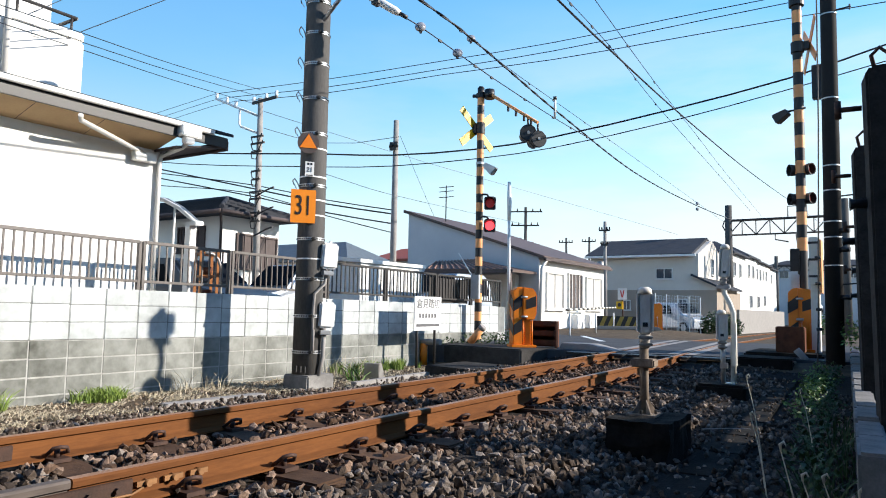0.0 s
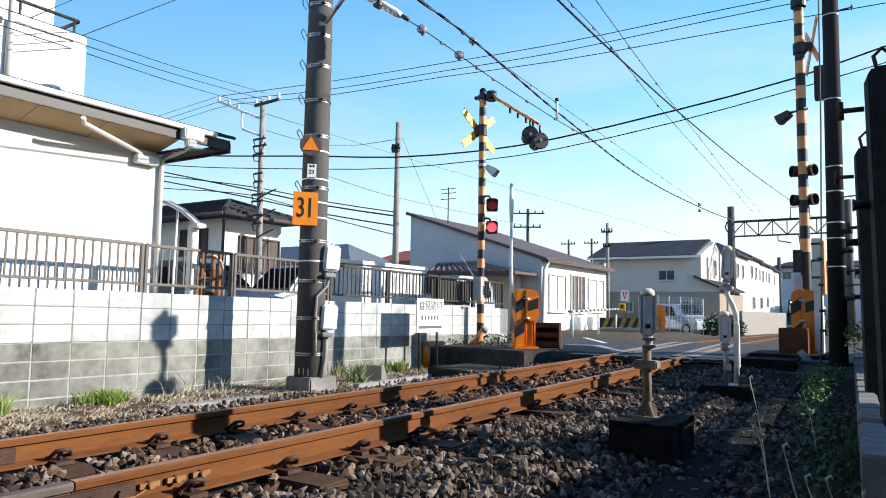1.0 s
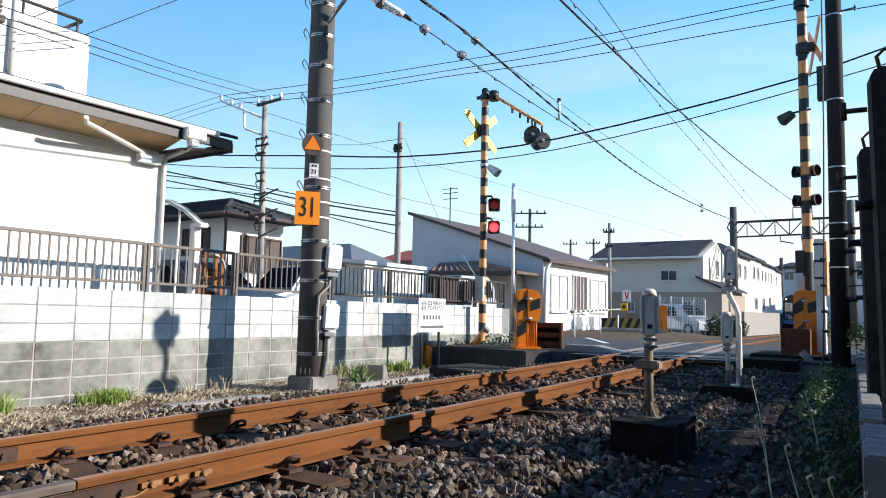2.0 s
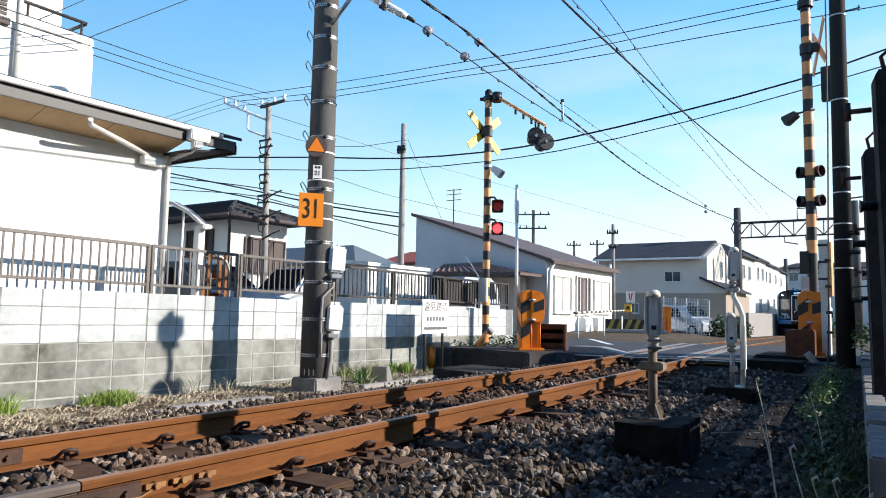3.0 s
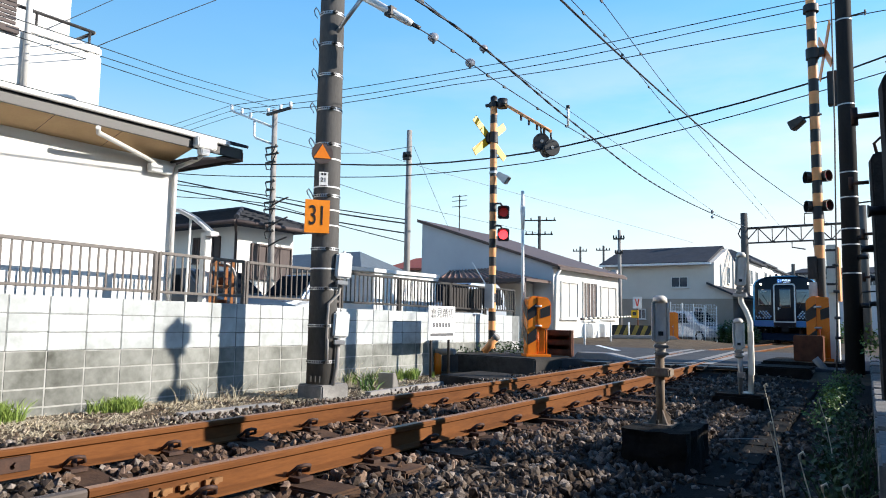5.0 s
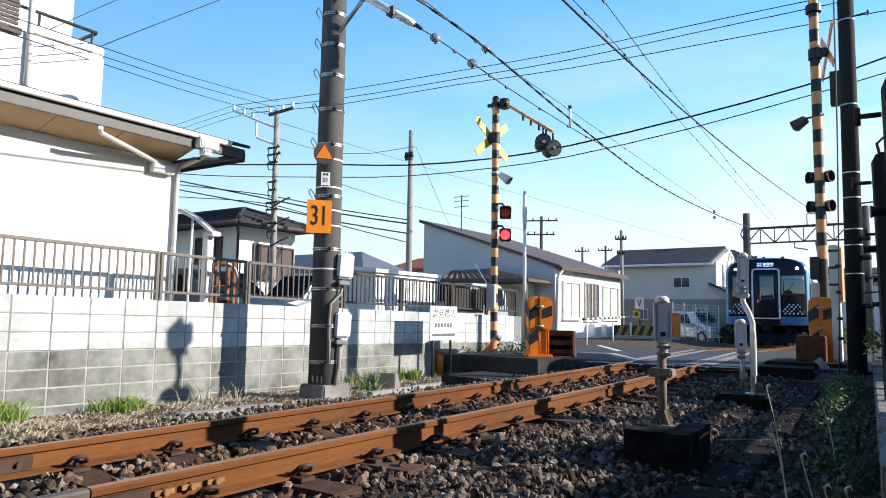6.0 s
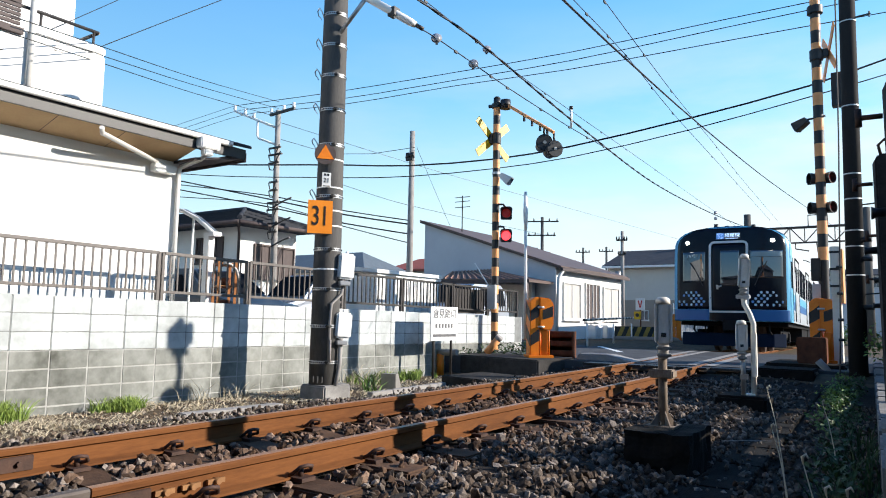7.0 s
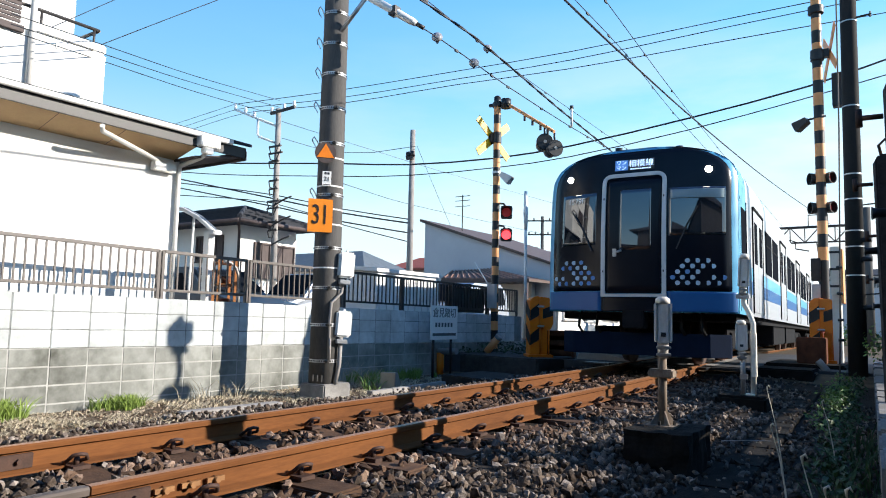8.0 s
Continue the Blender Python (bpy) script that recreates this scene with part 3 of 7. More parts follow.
def ring(bm, c, r, h, seg=24, thick=0.006):
    a = [[bm.verts.new((c[0] + rr * math.cos(2 * math.pi * k / seg), c[1] + rr * math.sin(2 * math.pi * k / seg), z)) for k in range(seg)] for rr, z in ((r, c[2] - h / 2), (r + thick, c[2] - h / 2), (r + thick, c[2] + h / 2), (r, c[2] + h / 2))]
    for p, q in zip(a, a[1:]):
        for k in range(seg):
            bm.faces.new((p[k], p[(k + 1) % seg], q[(k + 1) % seg], q[k]))


def digit_mesh(text, size, depth=0.004):
    cu = bpy.data.curves.new("text", "FONT")
    cu.body, cu.size, cu.extrude, cu.align_x, cu.align_y = text, size, depth, "CENTER", "CENTER"
    ob = bpy.data.objects.new("text", cu)
    me = bpy.data.meshes.new_from_object(ob)
    bpy.data.objects.remove(ob)
    return me


M_PLATE = mat("orange_plate", (0.88, 0.27, 0.01), (0.8, 0.23, 0.008), 0.5, bump=0.02)


def line_pole():
    px, py = -3.25, 7.0
    p = thing("concrete_pole", "dark weathered concrete railway pole with steel bands", "pole", pose(px, py, -0.4))
    r = lambda z: 0.196 - 0.0052 * z
    bm = bmnew()
    tube(bm, [(0, 0, z) for z in (0, 2, 4, 5, 6.0)], [r(z) for z in (0, 2, 4, 5, 6.0)], 28)
    part("shaft", bm, M_POLE, p)
    bm = bmnew()
    box(bm, -0.22, 0.24, -0.22, 0.3, -0.1, 0.2)
    part("footing", bm, M_KERB, p, "pale concrete footing block", bevel=0.02)
    # perforated bands, each with a bent spike, and thin wires tied round
    n = 0
    for z in (0.5, 0.98, 1.48, 2.02, 2.75, 3.47, 3.97, 4.46, 4.9, 5.35, 5.8):
        bm = bmnew()
        ring(bm, (0, 0, z), r(z), 0.042, 24, 0.005)
        band = part("steel_band", bm, M_STEEL, p)
        bm = bmnew()
        for k in range(40):
            a = 2 * math.pi * k / 40
            box(bm, -0.003, 0.003, -0.007, 0.007, -0.009, 0.009, pose((r(z) + 0.0055) * math.cos(a), (r(z) + 0.0055) * math.sin(a), z, 0, 0, math.degrees(a)))
        part("holes", bm, M_BLACK, band)
        bm = bmnew()
        box(bm, -0.03, 0.03, -0.025, 0.025, -0.018, 0.018, pose(r(z) * 0.86 + 0.01, -r(z) * 0.5 - 0.02, z))
        part("clamp", bm, M_BLACK, band, bevel=0.006)
        if z > 2.3:
            bm = bmnew()
            a = r(z)
            tube(bm, [(-a * 0.5, -a * 0.87, z - 0.03), (-a * 0.55, -a * 0.9 - 0.03, z + 0.04), (-a * 0.8, -a * 0.85 - 0.05, z + 0.1), (-a * 1.25, -a * 0.6 - 0.05, z + 0.085), (-a * 1.5, -a * 0.5, z + 0.05)], 0.008, 6)
            tube(bm, [(-a * 1.45, -a * 0.5, z + 0.05), (-a * 1.1, -a * 0.6, z - 0.02)], 0.006, 6)
            part("cable_hook", bm, M_STEEL, band)
    for z in (2.34, 2.55, 2.87, 3.26, 1.75):
        bm = bmnew()
        ring(bm, (0, 0, z), r(z), 0.02, 24, 0.003)
        part("wire_tie", bm, M_PAINT, p)
    # number plates and warning disc
    face = pose(0, 0, 0, 0, 0, 50) @ pose(-0.1, -0.20, 0)
    bm = bmnew()
    box(bm, -0.165, 0.165, -0.005, 0.005, -0.225, 0.225)
    sign = part("number_plate", bm, M_PLATE, p, "orange plate with the black number 31", at=face @ pose(-0.04, 0, 2.45))
    tx = digit_mesh("31", 0.34)
    tx.materials.append(M_BLACK)
    shared("numeral", tx, sign, pose(0, -0.007, 0, 90, 0, 0) @ Matrix.Diagonal((0.72, 1.12, 1, 1)))
    bm = bmnew()
    box(bm, -0.06, 0.06, -0.004, 0.004, -0.1, 0.1)
    small = part("small_plate", bm, M_PAINT, p, "small white plate with the number 21", at=face @ pose(0.03, 0.012, 2.965))
    tx = digit_mesh("21", 0.085)
    tx.materials.append(M_BLACK)
    shared("numeral", tx, small, pose(0, -0.006, -0.01, 90, 0, 0))
    bm = bmnew()
    for k in range(2):
        box(bm, -0.035 + k * 0.04, -0.005 + k * 0.04, -0.0065, -0.003, 0.055, 0.085)
    box(bm, -0.045, 0.045, -0.0065, -0.003, -0.09, -0.08)
    part("mark", bm, M_BLACK, small)
    bm = bmnew()
    tube(bm, [(0, -0.006, 0), (0, 0.006, 0)], 0.145, 28)
    disc = part("warning_disc", bm, M_BROWN, p, "dark disc with a yellow triangle", at=face @ pose(0.0, 0, 3.32))
    bm = bmnew()
    prism(bm, [(-0.115, -0.07), (0.115, -0.07), (0, 0.125)], "y", -0.013, -0.007)
    part("triangle", bm, M_ORANGE, disc)
    # two white relay boxes with their conduits on the track side
    for z0, dx in ((1.62, 0.02), (0.82, 0.0)):
        bm = bmnew()
        box(bm, -0.11, 0.11, -0.06, 0.06, 0, 0.35)
        bx = part("relay_box", bm, M_PAINT, p, "white metal relay box", bevel=0.025, at=pose(0.235 + dx, 0.09, z0, 0, 3, 60))
        bm = bmnew()
        tube(bm, [(0, 0, 0.345), (0, 0, 0.38)], 0.02, 8)
        part("lid_knob", bm, M_PAINT, bx)
        bm = bmnew()
        box(bm, -0.09, 0.06, -0.08, 0.02, -0.09, -0.03)
        part("bracket", bm, M_STEEL, bx, bevel=0.008)
    bm = bmnew()
    tube(bm, [(0.24, 0.08, 1.6), (0.24, 0.05, 1.42), (0.19, -0.09, 1.28), (0.18, -0.1, 1.05), (0.18, -0.1, 0.5)], 0.02, 10)
    tube(bm, [(0.235, 0.07, 0.82), (0.24, 0.05, 0.45), (0.22, 0.0, 0.2)], 0.028, 10)
    tube(bm, [(0.2, -0.1, 0.8), (0.2, -0.1, 0.5)], 0.014, 8)
    part("conduit", bm, M_PALEPOLE, p)
    for k in range(3):
        bm = bmnew()
        box(bm, -0.012, 0.012, -0.012, 0.012, 0.24, 0.32)
        part("anchor_bolt", bm, M_BLACK, p, at=pose(0.02 + k * 0.08, -0.22, 0))
    # cantilever arm with its white insulator rod towards the wire
    bm = bmnew()
    tube(bm, [(0.12, -0.05, 5.06), (0.57, -0.00, 5.51)], 0.03, 8)
    tube(bm, [(0, 0, 5.9), (0.57, -0.00, 5.51)], 0.025, 8)
    part("cantilever_arm", bm, M_STEEL, p)
    return p


line_pole()

# ---- the train ----
M_BODYBLUE = mat("train_blue", (0.008, 0.10, 0.29), (0.007, 0.09, 0.26), 0.42, bump=0.0, coat=0.1)
M_BODYLIGHT = mat("train_light_blue", (0.10, 0.40, 0.62), (0.09, 0.37, 0.58), 0.35, bump=0.0, coat=0.1)
M_STAINLESS = mat("train_steel", (0.60, 0.63, 0.65), (0.52, 0.55, 0.58), 0.35, 0.6, scale=2, fine=40, bump=0.02, stretch=(1, 0.2, 6))
M_MASK = mat("train_black", (0.006, 0.008, 0.014), (0.004, 0.006, 0.011), 0.2, bump=0.0)
M_MASK.node_tree.nodes["Principled BSDF"].inputs["Specular IOR Level"].default_value = 0.2
M_TGLASS = pane_mat("train_glass", (0.014, 0.018, 0.024), 0.03)
M_TGLASS.node_tree.nodes["Principled BSDF"].inputs["IOR"].default_value = 1.9
M_TGLASS2 = pane_mat("train_upper_glass", (0.22, 0.27, 0.28), 0.1)
M_SIDEGLASS = mat("side_glass", (0.012, 0.015, 0.02), (0.01, 0.012, 0.016), 0.5, bump=0)
M_SIDEGLASS.node_tree.nodes["Principled BSDF"].inputs["Specular IOR Level"].default_value = 0.0
M_UNDER = mat("underframe", (0.016, 0.016, 0.018), (0.008, 0.008, 0.009), 0.8, scale=5)
M_SKIRT = mat("skirt_blue", (0.006, 0.014, 0.035), (0.004, 0.01, 0.025), 0.85)
M_DOT = mat("dot_pale", (0.42, 0.58, 0.72), (0.38, 0.54, 0.68), 0.4, bump=0)
M_DOT2 = mat("dot_blue", (0.12, 0.30, 0.62), (0.1, 0.27, 0.56), 0.4, bump=0)
M_LAMP = mat("headlight", (1.0, 0.93, 0.75), (1.0, 0.9, 0.7), 0.3, bump=0, emit=6)
M_LED = mat("led_sign", (0.55, 0.75, 1.0), (0.5, 0.7, 1.0), 0.4, bump=0, emit=1.0)
M_LEDBLUE = mat("led_blue", (0.05, 0.16, 0.42), (0.04, 0.13, 0.36), 0.4, bump=0, emit=0.5)
M_ROOFGREY = mat("train_roof", (0.30, 0.31, 0.32), (0.2, 0.21, 0.22), 0.7)


for dull in (M_SKIRT, M_UNDER):
    dull.node_tree.nodes["Principled BSDF"].inputs["Specular IOR Level"].default_value = 0.1


def nose(u, z):
    """How far the front lies back at that place."""
    return 0.30 * (abs(u) / 1.4) ** 3 + 0.055 * max(0.0, z - 1.6) ** 2


def half_width(z):
    """Half the body's width at that height."""
    if z < 2.75:
        return 1.4
    t = (z - 2.75) / 0.66
    return 1.4 * max(0.0, 1 - t ** 3.2) ** 0.4


def front_grid(bm, u0, u1, z0, z1, off, depth=0.012, inset=None, nu=14, nz=14):
    """A curved slab that follows the nose; inset: narrower by that much than the body."""
    def put(d):
        rows = []
        for j in range(nz + 1):
            z = z0 + (z1 - z0) * j / nz
            row = []
            for i in range(nu + 1):
                a = i / nu
                lo, hi = u0, u1
                if inset is not None:
                    w = half_width(z) - inset
                    lo, hi = max(u0, -w), min(u1, w)
                u = lo + (hi - lo) * a
                row.append(bm.verts.new((u, nose(u, z) - d, z)))
            rows.append(row)
        return rows
    f, b = put(off + depth), put(off)
    for j in range(nz):
        for i in range(nu):
            bm.faces.new((f[j][i], f[j][i + 1], f[j + 1][i + 1], f[j + 1][i])).smooth = True
            bm.faces.new((b[j][i], b[j + 1][i], b[j + 1][i + 1], b[j][i + 1]))
    for j in range(nz):
        bm.faces.new((f[j][0], f[j + 1][0], b[j + 1][0], b[j][0])), bm.faces.new((f[j][-1], b[j][-1], b[j + 1][-1], f[j + 1][-1]))
    for i in range(nu):
        bm.faces.new((f[0][i], b[0][i], b[0][i + 1], f[0][i + 1])), bm.faces.new((f[-1][i], f[-1][i + 1], b[-1][i + 1], b[-1][i]))


def round_frame(bm, u0, u1, z0, z1, t, r, off, depth):
    """A door frame with rounded upper corners, as a closed ring that follows the nose."""
    def outline(k):
        a, b, c, d, rr = u0 + k, u1 - k, z0 + k * 0.7, z1 - k, max(0.02, r - k)
        pts = [(a + (b - a) * i / 6, c) for i in range(7)] + [(b, c + (d - rr - c) * i / 12) for i in range(1, 12)]
        for i in range(7):
            q = math.pi / 2 * i / 6
            pts.append((b - rr + rr * math.cos(q), d - rr + rr * math.sin(q)))
        for i in range(7):
            q = math.pi / 2 * (1 + i / 6)
            pts.append((a + rr + rr * math.cos(q), d - rr + rr * math.sin(q)))
        return pts + [(a, d - rr + (c - d + rr) * i / 12) for i in range(1, 12)]
    rings = [[bm.verts.new((u, nose(u, z) - dd, z)) for u, z in outline(k)] for k, dd in ((0, off), (0, off + depth), (t, off + depth), (t, off))]
    for a, b in zip(rings, rings[1:] + rings[:1]):
        for i in range(len(a)):
            j = (i + 1) % len(a)
            bm.faces.new((a[i], a[j], b[j], b[i]))


def car_body(length, y_front, cab):
    """The lofted shell: sides, rounded cantrail and roof."""
    bm = bmnew()
    zs = [0.83, 1.0, 1.14, 1.6, 2.0, 2.55, 2.75, 2.95, 3.08, 3.18, 3.26, 3.32, 3.36, 3.39, 3.405]
    prof = [(half_width(z), z) for z in zs]
    prof = [(-x, z) for x, z in prof[:-1]] + [(-0.25, 3.41), (0.25, 3.41)] + [(x, z) for x, z in prof[:-1]][::-1]
    rings = []
    ys = [0.0, 1.1, length] if cab else [0.0, length]
    for y in ys:
        rings.append([bm.verts.new((x, (nose(x, z) if cab and y == 0 else y), z)) for x, z in prof])
    for r, (a, b) in enumerate(zip(rings, rings[1:])):
        for k in range(len(prof) - 1):
            f = bm.faces.new((a[k], a[k + 1], b[k + 1], b[k]))
            f.smooth = True
            zc = (prof[k][1] + prof[k + 1][1]) / 2
            f.material_index = 2 if zc > 3.3 else 3 if cab and r == 0 else 0
    bm.faces.new(rings[-1])
    if cab:
        # the front closes with its own panels; an inner bulkhead behind them
        have = len(bm.faces)
        front_grid(bm, -1.4, 1.4, 0.83, 3.40, -0.02, 0.018, inset=0.002, nu=20, nz=20)
        bm.faces.ensure_lookup_table()
        for f in bm.faces[have:]:
            f.material_index = 3
    else:
        bm.faces.new(rings[0][::-1])
    return bm


def side_panel(bm, s, y0, y1, z0, z1, off=0.004, depth=0.01):
    x0, x1 = 1.4 + off, 1.4 + off + depth
    box(bm, min(s * x0, s * x1), max(s * x0, s * x1), y0, y1, z0, z1)


def bogie(parent, y):
    bm = bmnew()
    for s in (-1, 1):
        box(bm, s * 0.98 - 0.07, s * 0.98 + 0.07, y - 1.5, y + 1.5, 0.42, 0.62)
        for k in (-1.05, 1.05):
            box(bm, s * 0.98 - 0.11, s * 0.98 + 0.11, y + k - 0.16, y + k + 0.16, 0.28, 0.56)
            tube(bm, [(s * 0.98, y + k - 0.3, 0.36), (s * 0.98, y + k - 0.3, 0.62)], 0.07, 10)
    box(bm, -1.0, 1.0, y - 0.2, y + 0.2, 0.35, 0.8)
    b = part("bogie", bm, M_UNDER, parent, bevel=0.015)
    for k in (-1.05, 1.05):
        for s in (-1, 1):
            bm = bmnew()
            tube(bm, [(s * 0.50, y + k, 0.43), (s * 0.545, y + k, 0.43), (s * 0.55, y + k, 0.43), (s * 0.63, y + k, 0.43)], [0.455, 0.455, 0.43, 0.425], 28)
            part("wheel", bm, M_CLIP, b)
    return b


def train_car(name, label, cab):
    L = 19.6
    c = thing(name, label, "train car", group="cars of the train")
    part("body", car_body(L, 0, cab), [M_STAINLESS, M_BODYBLUE, M_ROOFGREY, M_BODYLIGHT], c)
    doors = (2.55, 7.35, 12.15, 16.95)
    for s in (-1, 1):
        # blue bands along the waist and the cantrail
        for z0, z1, m, y0 in ((1.18, 1.40, M_BODYBLUE, 1.1), (1.405, 1.62, M_BODYLIGHT, 1.1)):
            bm = bmnew()
            side_panel(bm, s, y0 if cab else 0.0, L, z0, z1, 0.0, 0.003)
            part("band", bm, m, c)
        for y in doors:
            bm = bmnew()
            side_panel(bm, s, y - 0.66, y - 0.008, 0.9, 2.62, 0.0, 0.012)
            d = part("door_leaf", bm, M_STAINLESS, c, bevel=0.004)
            bm = bmnew()
            side_panel(bm, s, y + 0.008, y + 0.66, 0.9, 2.62, 0.0, 0.012)
            d2 = part("door_leaf", bm, M_STAINLESS, c, bevel=0.004)
            bm = bmnew()
            side_panel(bm, s, y - 0.71, y + 0.71, 2.62, 2.66, 0.0, 0.03)
            side_panel(bm, s, y - 0.71, y - 0.67, 0.88, 2.62, 0.0, 0.02)
            side_panel(bm, s, y + 0.67, y + 0.71, 0.88, 2.62, 0.0, 0.02)
            part("door_frame", bm, M_UNDER, c)
            for a, dd in ((-0.52, d), (0.16, d2)):
                bm = bmnew()
                side_panel(bm, s, y + a, y + a + 0.36, 1.72, 2.42, 0.012, 0.006)
                part("door_glass", bm, M_SIDEGLASS, dd)
        for a, b in ((3.75, 4.85), (5.05, 6.15), (8.55, 9.65), (9.85, 10.95), (13.35, 14.45), (14.65, 15.75), (18.15, 19.1)):
            bm = bmnew()
            side_panel(bm, s, a, b, 1.68, 2.5, 0.0, 0.008)
            w = part("side_window", bm, M_SIDEGLASS, c, bevel=0.003)
            bm = bmnew()
            side_panel(bm, s, a, b, 2.22, 2.24, 0.008, 0.006)
            part("window_bar", bm, M_UNDER, w)
        if cab:
            bm = bmnew()
            side_panel(bm, s, 0.55, 1.02, 1.75, 2.45, 0.0, 0.008)
            part("cab_window", bm, M_SIDEGLASS, c)
            bm = bmnew()
            side_panel(bm, s, 0.45, 0.47, 0.88, 2.6, 0.0, 0.004)
            side_panel(bm, s, 1.08, 1.10, 0.88, 2.6, 0.0, 0.012)
            part("cab_door_gap", bm, M_UNDER, c)
            bm = bmnew()
            tube(bm, [(s * 1.45, 1.16, 1.1), (s * 1.45, 1.16, 2.2)], 0.012, 8)
            part("grab_rail", bm, M_STEEL, c)
    # underframe boxes and bogies
    for y0, y1, x0, x1 in ((6.2, 8.4, -1.25, -0.5), (6.6, 9.4, 0.5, 1.25), (9.0, 11.0, -1.25, -0.5), (9.8, 12.8, 0.55, 1.25), (11.4, 13.4, -1.2, -0.4)):
        bm = bmnew()
        box(bm, x0, x1, y0, y1, 0.3, 0.8)
        part("equipment_box", bm, M_UNDER, c, bevel=0.02)
    bm = bmnew()
    box(bm, -1.3, 1.3, 0.7 if cab else 0.1, L - 0.1, 0.72, 0.83)
    part("underframe", bm, M_UNDER, c)
    bogie(c, 3.0), bogie(c, 16.6)
    bm = bmnew()
    box(bm, -1.0, 1.0, 7.5, 11.5, 3.40, 3.66)
    part("air_conditioner", bm, M_ROOFGREY, c, bevel=0.08)
    bm = bmnew()
    box(bm, -0.6, 0.6, L, L + 0.38, 0.95, 3.1)
    part("gangway", bm, M_UNDER, c)
    return c


def cab_front(c):
    """All that shows on the flat face of the leading car."""
    bm = bmnew()
    front_grid(bm, -1.4, 1.4, 1.15, 3.36, 0.0, 0.012, inset=0.085, nu=24, nz=24)
    part("front_mask", bm, M_MASK, c, "glossy black front panel")
    for u0, u1 in ((-1.38, -0.475), (0.475, 1.38)):
        bm = bmnew()
        front_grid(bm, u0, u1, 0.84, 1.14, 0.0, 0.012, inset=0.02)
        part("apron", bm, M_BODYBLUE, c, "blue lower apron panel")
    bm = bmnew()
    front_grid(bm, -1.15, -0.57, 1.88, 2.72, 0.0125, 0.002)
    w = part("windscreen", bm, M_TGLASS, c)
    bm = bmnew()
    front_grid(bm, 0.50, 1.25, 1.98, 2.72, 0.0125, 0.002)
    w2 = part("windscreen", bm, M_TGLASS, c)
    bm = bmnew()
    front_grid(bm, 0.52, 1.23, 2.55, 2.69, 0.019, 0.003)
    part("sun_blind", bm, M_TGLASS2, w2)
    for w_, a, b in ((w, -0.62, -0.95), (w2, 0.62, 0.9)):
        bm = bmnew()
        tube(bm, [(a, nose(a, 1.7) - 0.05, 1.78), ((a + b) / 2, nose(b, 2) - 0.055, 2.15), (b, nose(b, 2.4) - 0.05, 2.42)], 0.012, 6)
        part("wiper", bm, M_BLACK, w_)
    bm = bmnew()
    front_grid(bm, -0.47, 0.47, 0.835, 1.055, 0.0, 0.014)
    part("sill_panel", bm, M_MASK, c)
    # gangway door with its pale frame
    bm = bmnew()
    round_frame(bm, -0.475, 0.475, 1.06, 3.0, 0.06, 0.14, 0.008, 0.03)
    fr = part("door_frame", bm, M_PALEFRAME, c, "pale grey rounded door frame")
    bm = bmnew()
    front_grid(bm, -0.405, 0.405, 1.11, 2.92, 0.01, 0.012)
    d = part("gangway_door", bm, M_MASK, c)
    bm = bmnew()
    front_grid(bm, -0.2, 0.26, 1.78, 2.74, 0.022, 0.004)
    part("door_window", bm, M_TGLASS, d)
    bm = bmnew()
    tube(bm, [(-0.26, -0.03, 1.74), (-0.16, -0.05, 1.77)], 0.018, 8)
    box(bm, -0.29, -0.24, -0.05, -0.015, 1.68, 1.8)
    part("door_handle", bm, M_STEEL, d)
    for z in (1.45, 2.6):
        for u in (-0.44, 0.44):
            bm = bmnew()
            box(bm, u - 0.008, u + 0.008, nose(u, z) - 0.046, nose(u, z) - 0.036, z - 0.016, z + 0.016)
            part("hinge", bm, M_BLACK, fr)
    # destination display
    bm = bmnew()
    front_grid(bm, -0.30, 0.29, 3.05, 3.23, 0.012, 0.006)
    dest = part("destination_display", bm, M_BLACK, c, "lit destination display")
    bm = bmnew()
    front_grid(bm, -0.295, -0.1, 3.055, 3.225, 0.018, 0.003)
    part("display_tile", bm, M_LEDBLUE, dest)
    for text, size, u, z in (("ワン", 0.08, -0.198, 3.18), ("マン", 0.08, -0.198, 3.095), ("相模線", 0.125, 0.095, 3.15)):
        me = digit_mesh(text, size, 0.002)
        me.materials.append(M_LED)
        shared("lettering", me, dest, pose(u, nose(u, z) - 0.026, z, 84, 0, 0))
    bm = bmnew()
    for k in range(9):
        box(bm, -0.06 + k * 0.034, -0.035 + k * 0.034, nose(0.1, 3.07) - 0.026, nose(0.1, 3.07) - 0.02, 3.062, 3.078)
    part("lettering_line", bm, M_LED, dest)
    me = digit_mesh("1579F", 0.12, 0.002)
    me.materials.append(M_PAINT)
    shared("running_number", me, w, pose(-0.9, nose(-0.9, 2.6) - 0.034, 2.6, 85, 0, -15))
    # headlights and tail lights
    for s in (-1, 1):
        u = s * 1.03
        bm = bmnew()
        tube(bm, [(u, nose(u, 2.99) - 0.034, 2.99), (u, nose(u, 2.99) + 0.02, 2.99)], 0.052, 20)
        part("headlight", bm, M_LAMP, c, "lit warm white headlight")
        bm = bmnew()
        for k in (0.14, 0.2):
            tube(bm, [(u - s * k, nose(u, 2.99) - 0.02, 2.98), (u - s * k, nose(u, 2.99) + 0.02, 2.98)], 0.022, 10)
        part("tail_light", bm, M_BROWN, c)
    # clusters of round dots low on both sides
    rnd = random.Random(4)
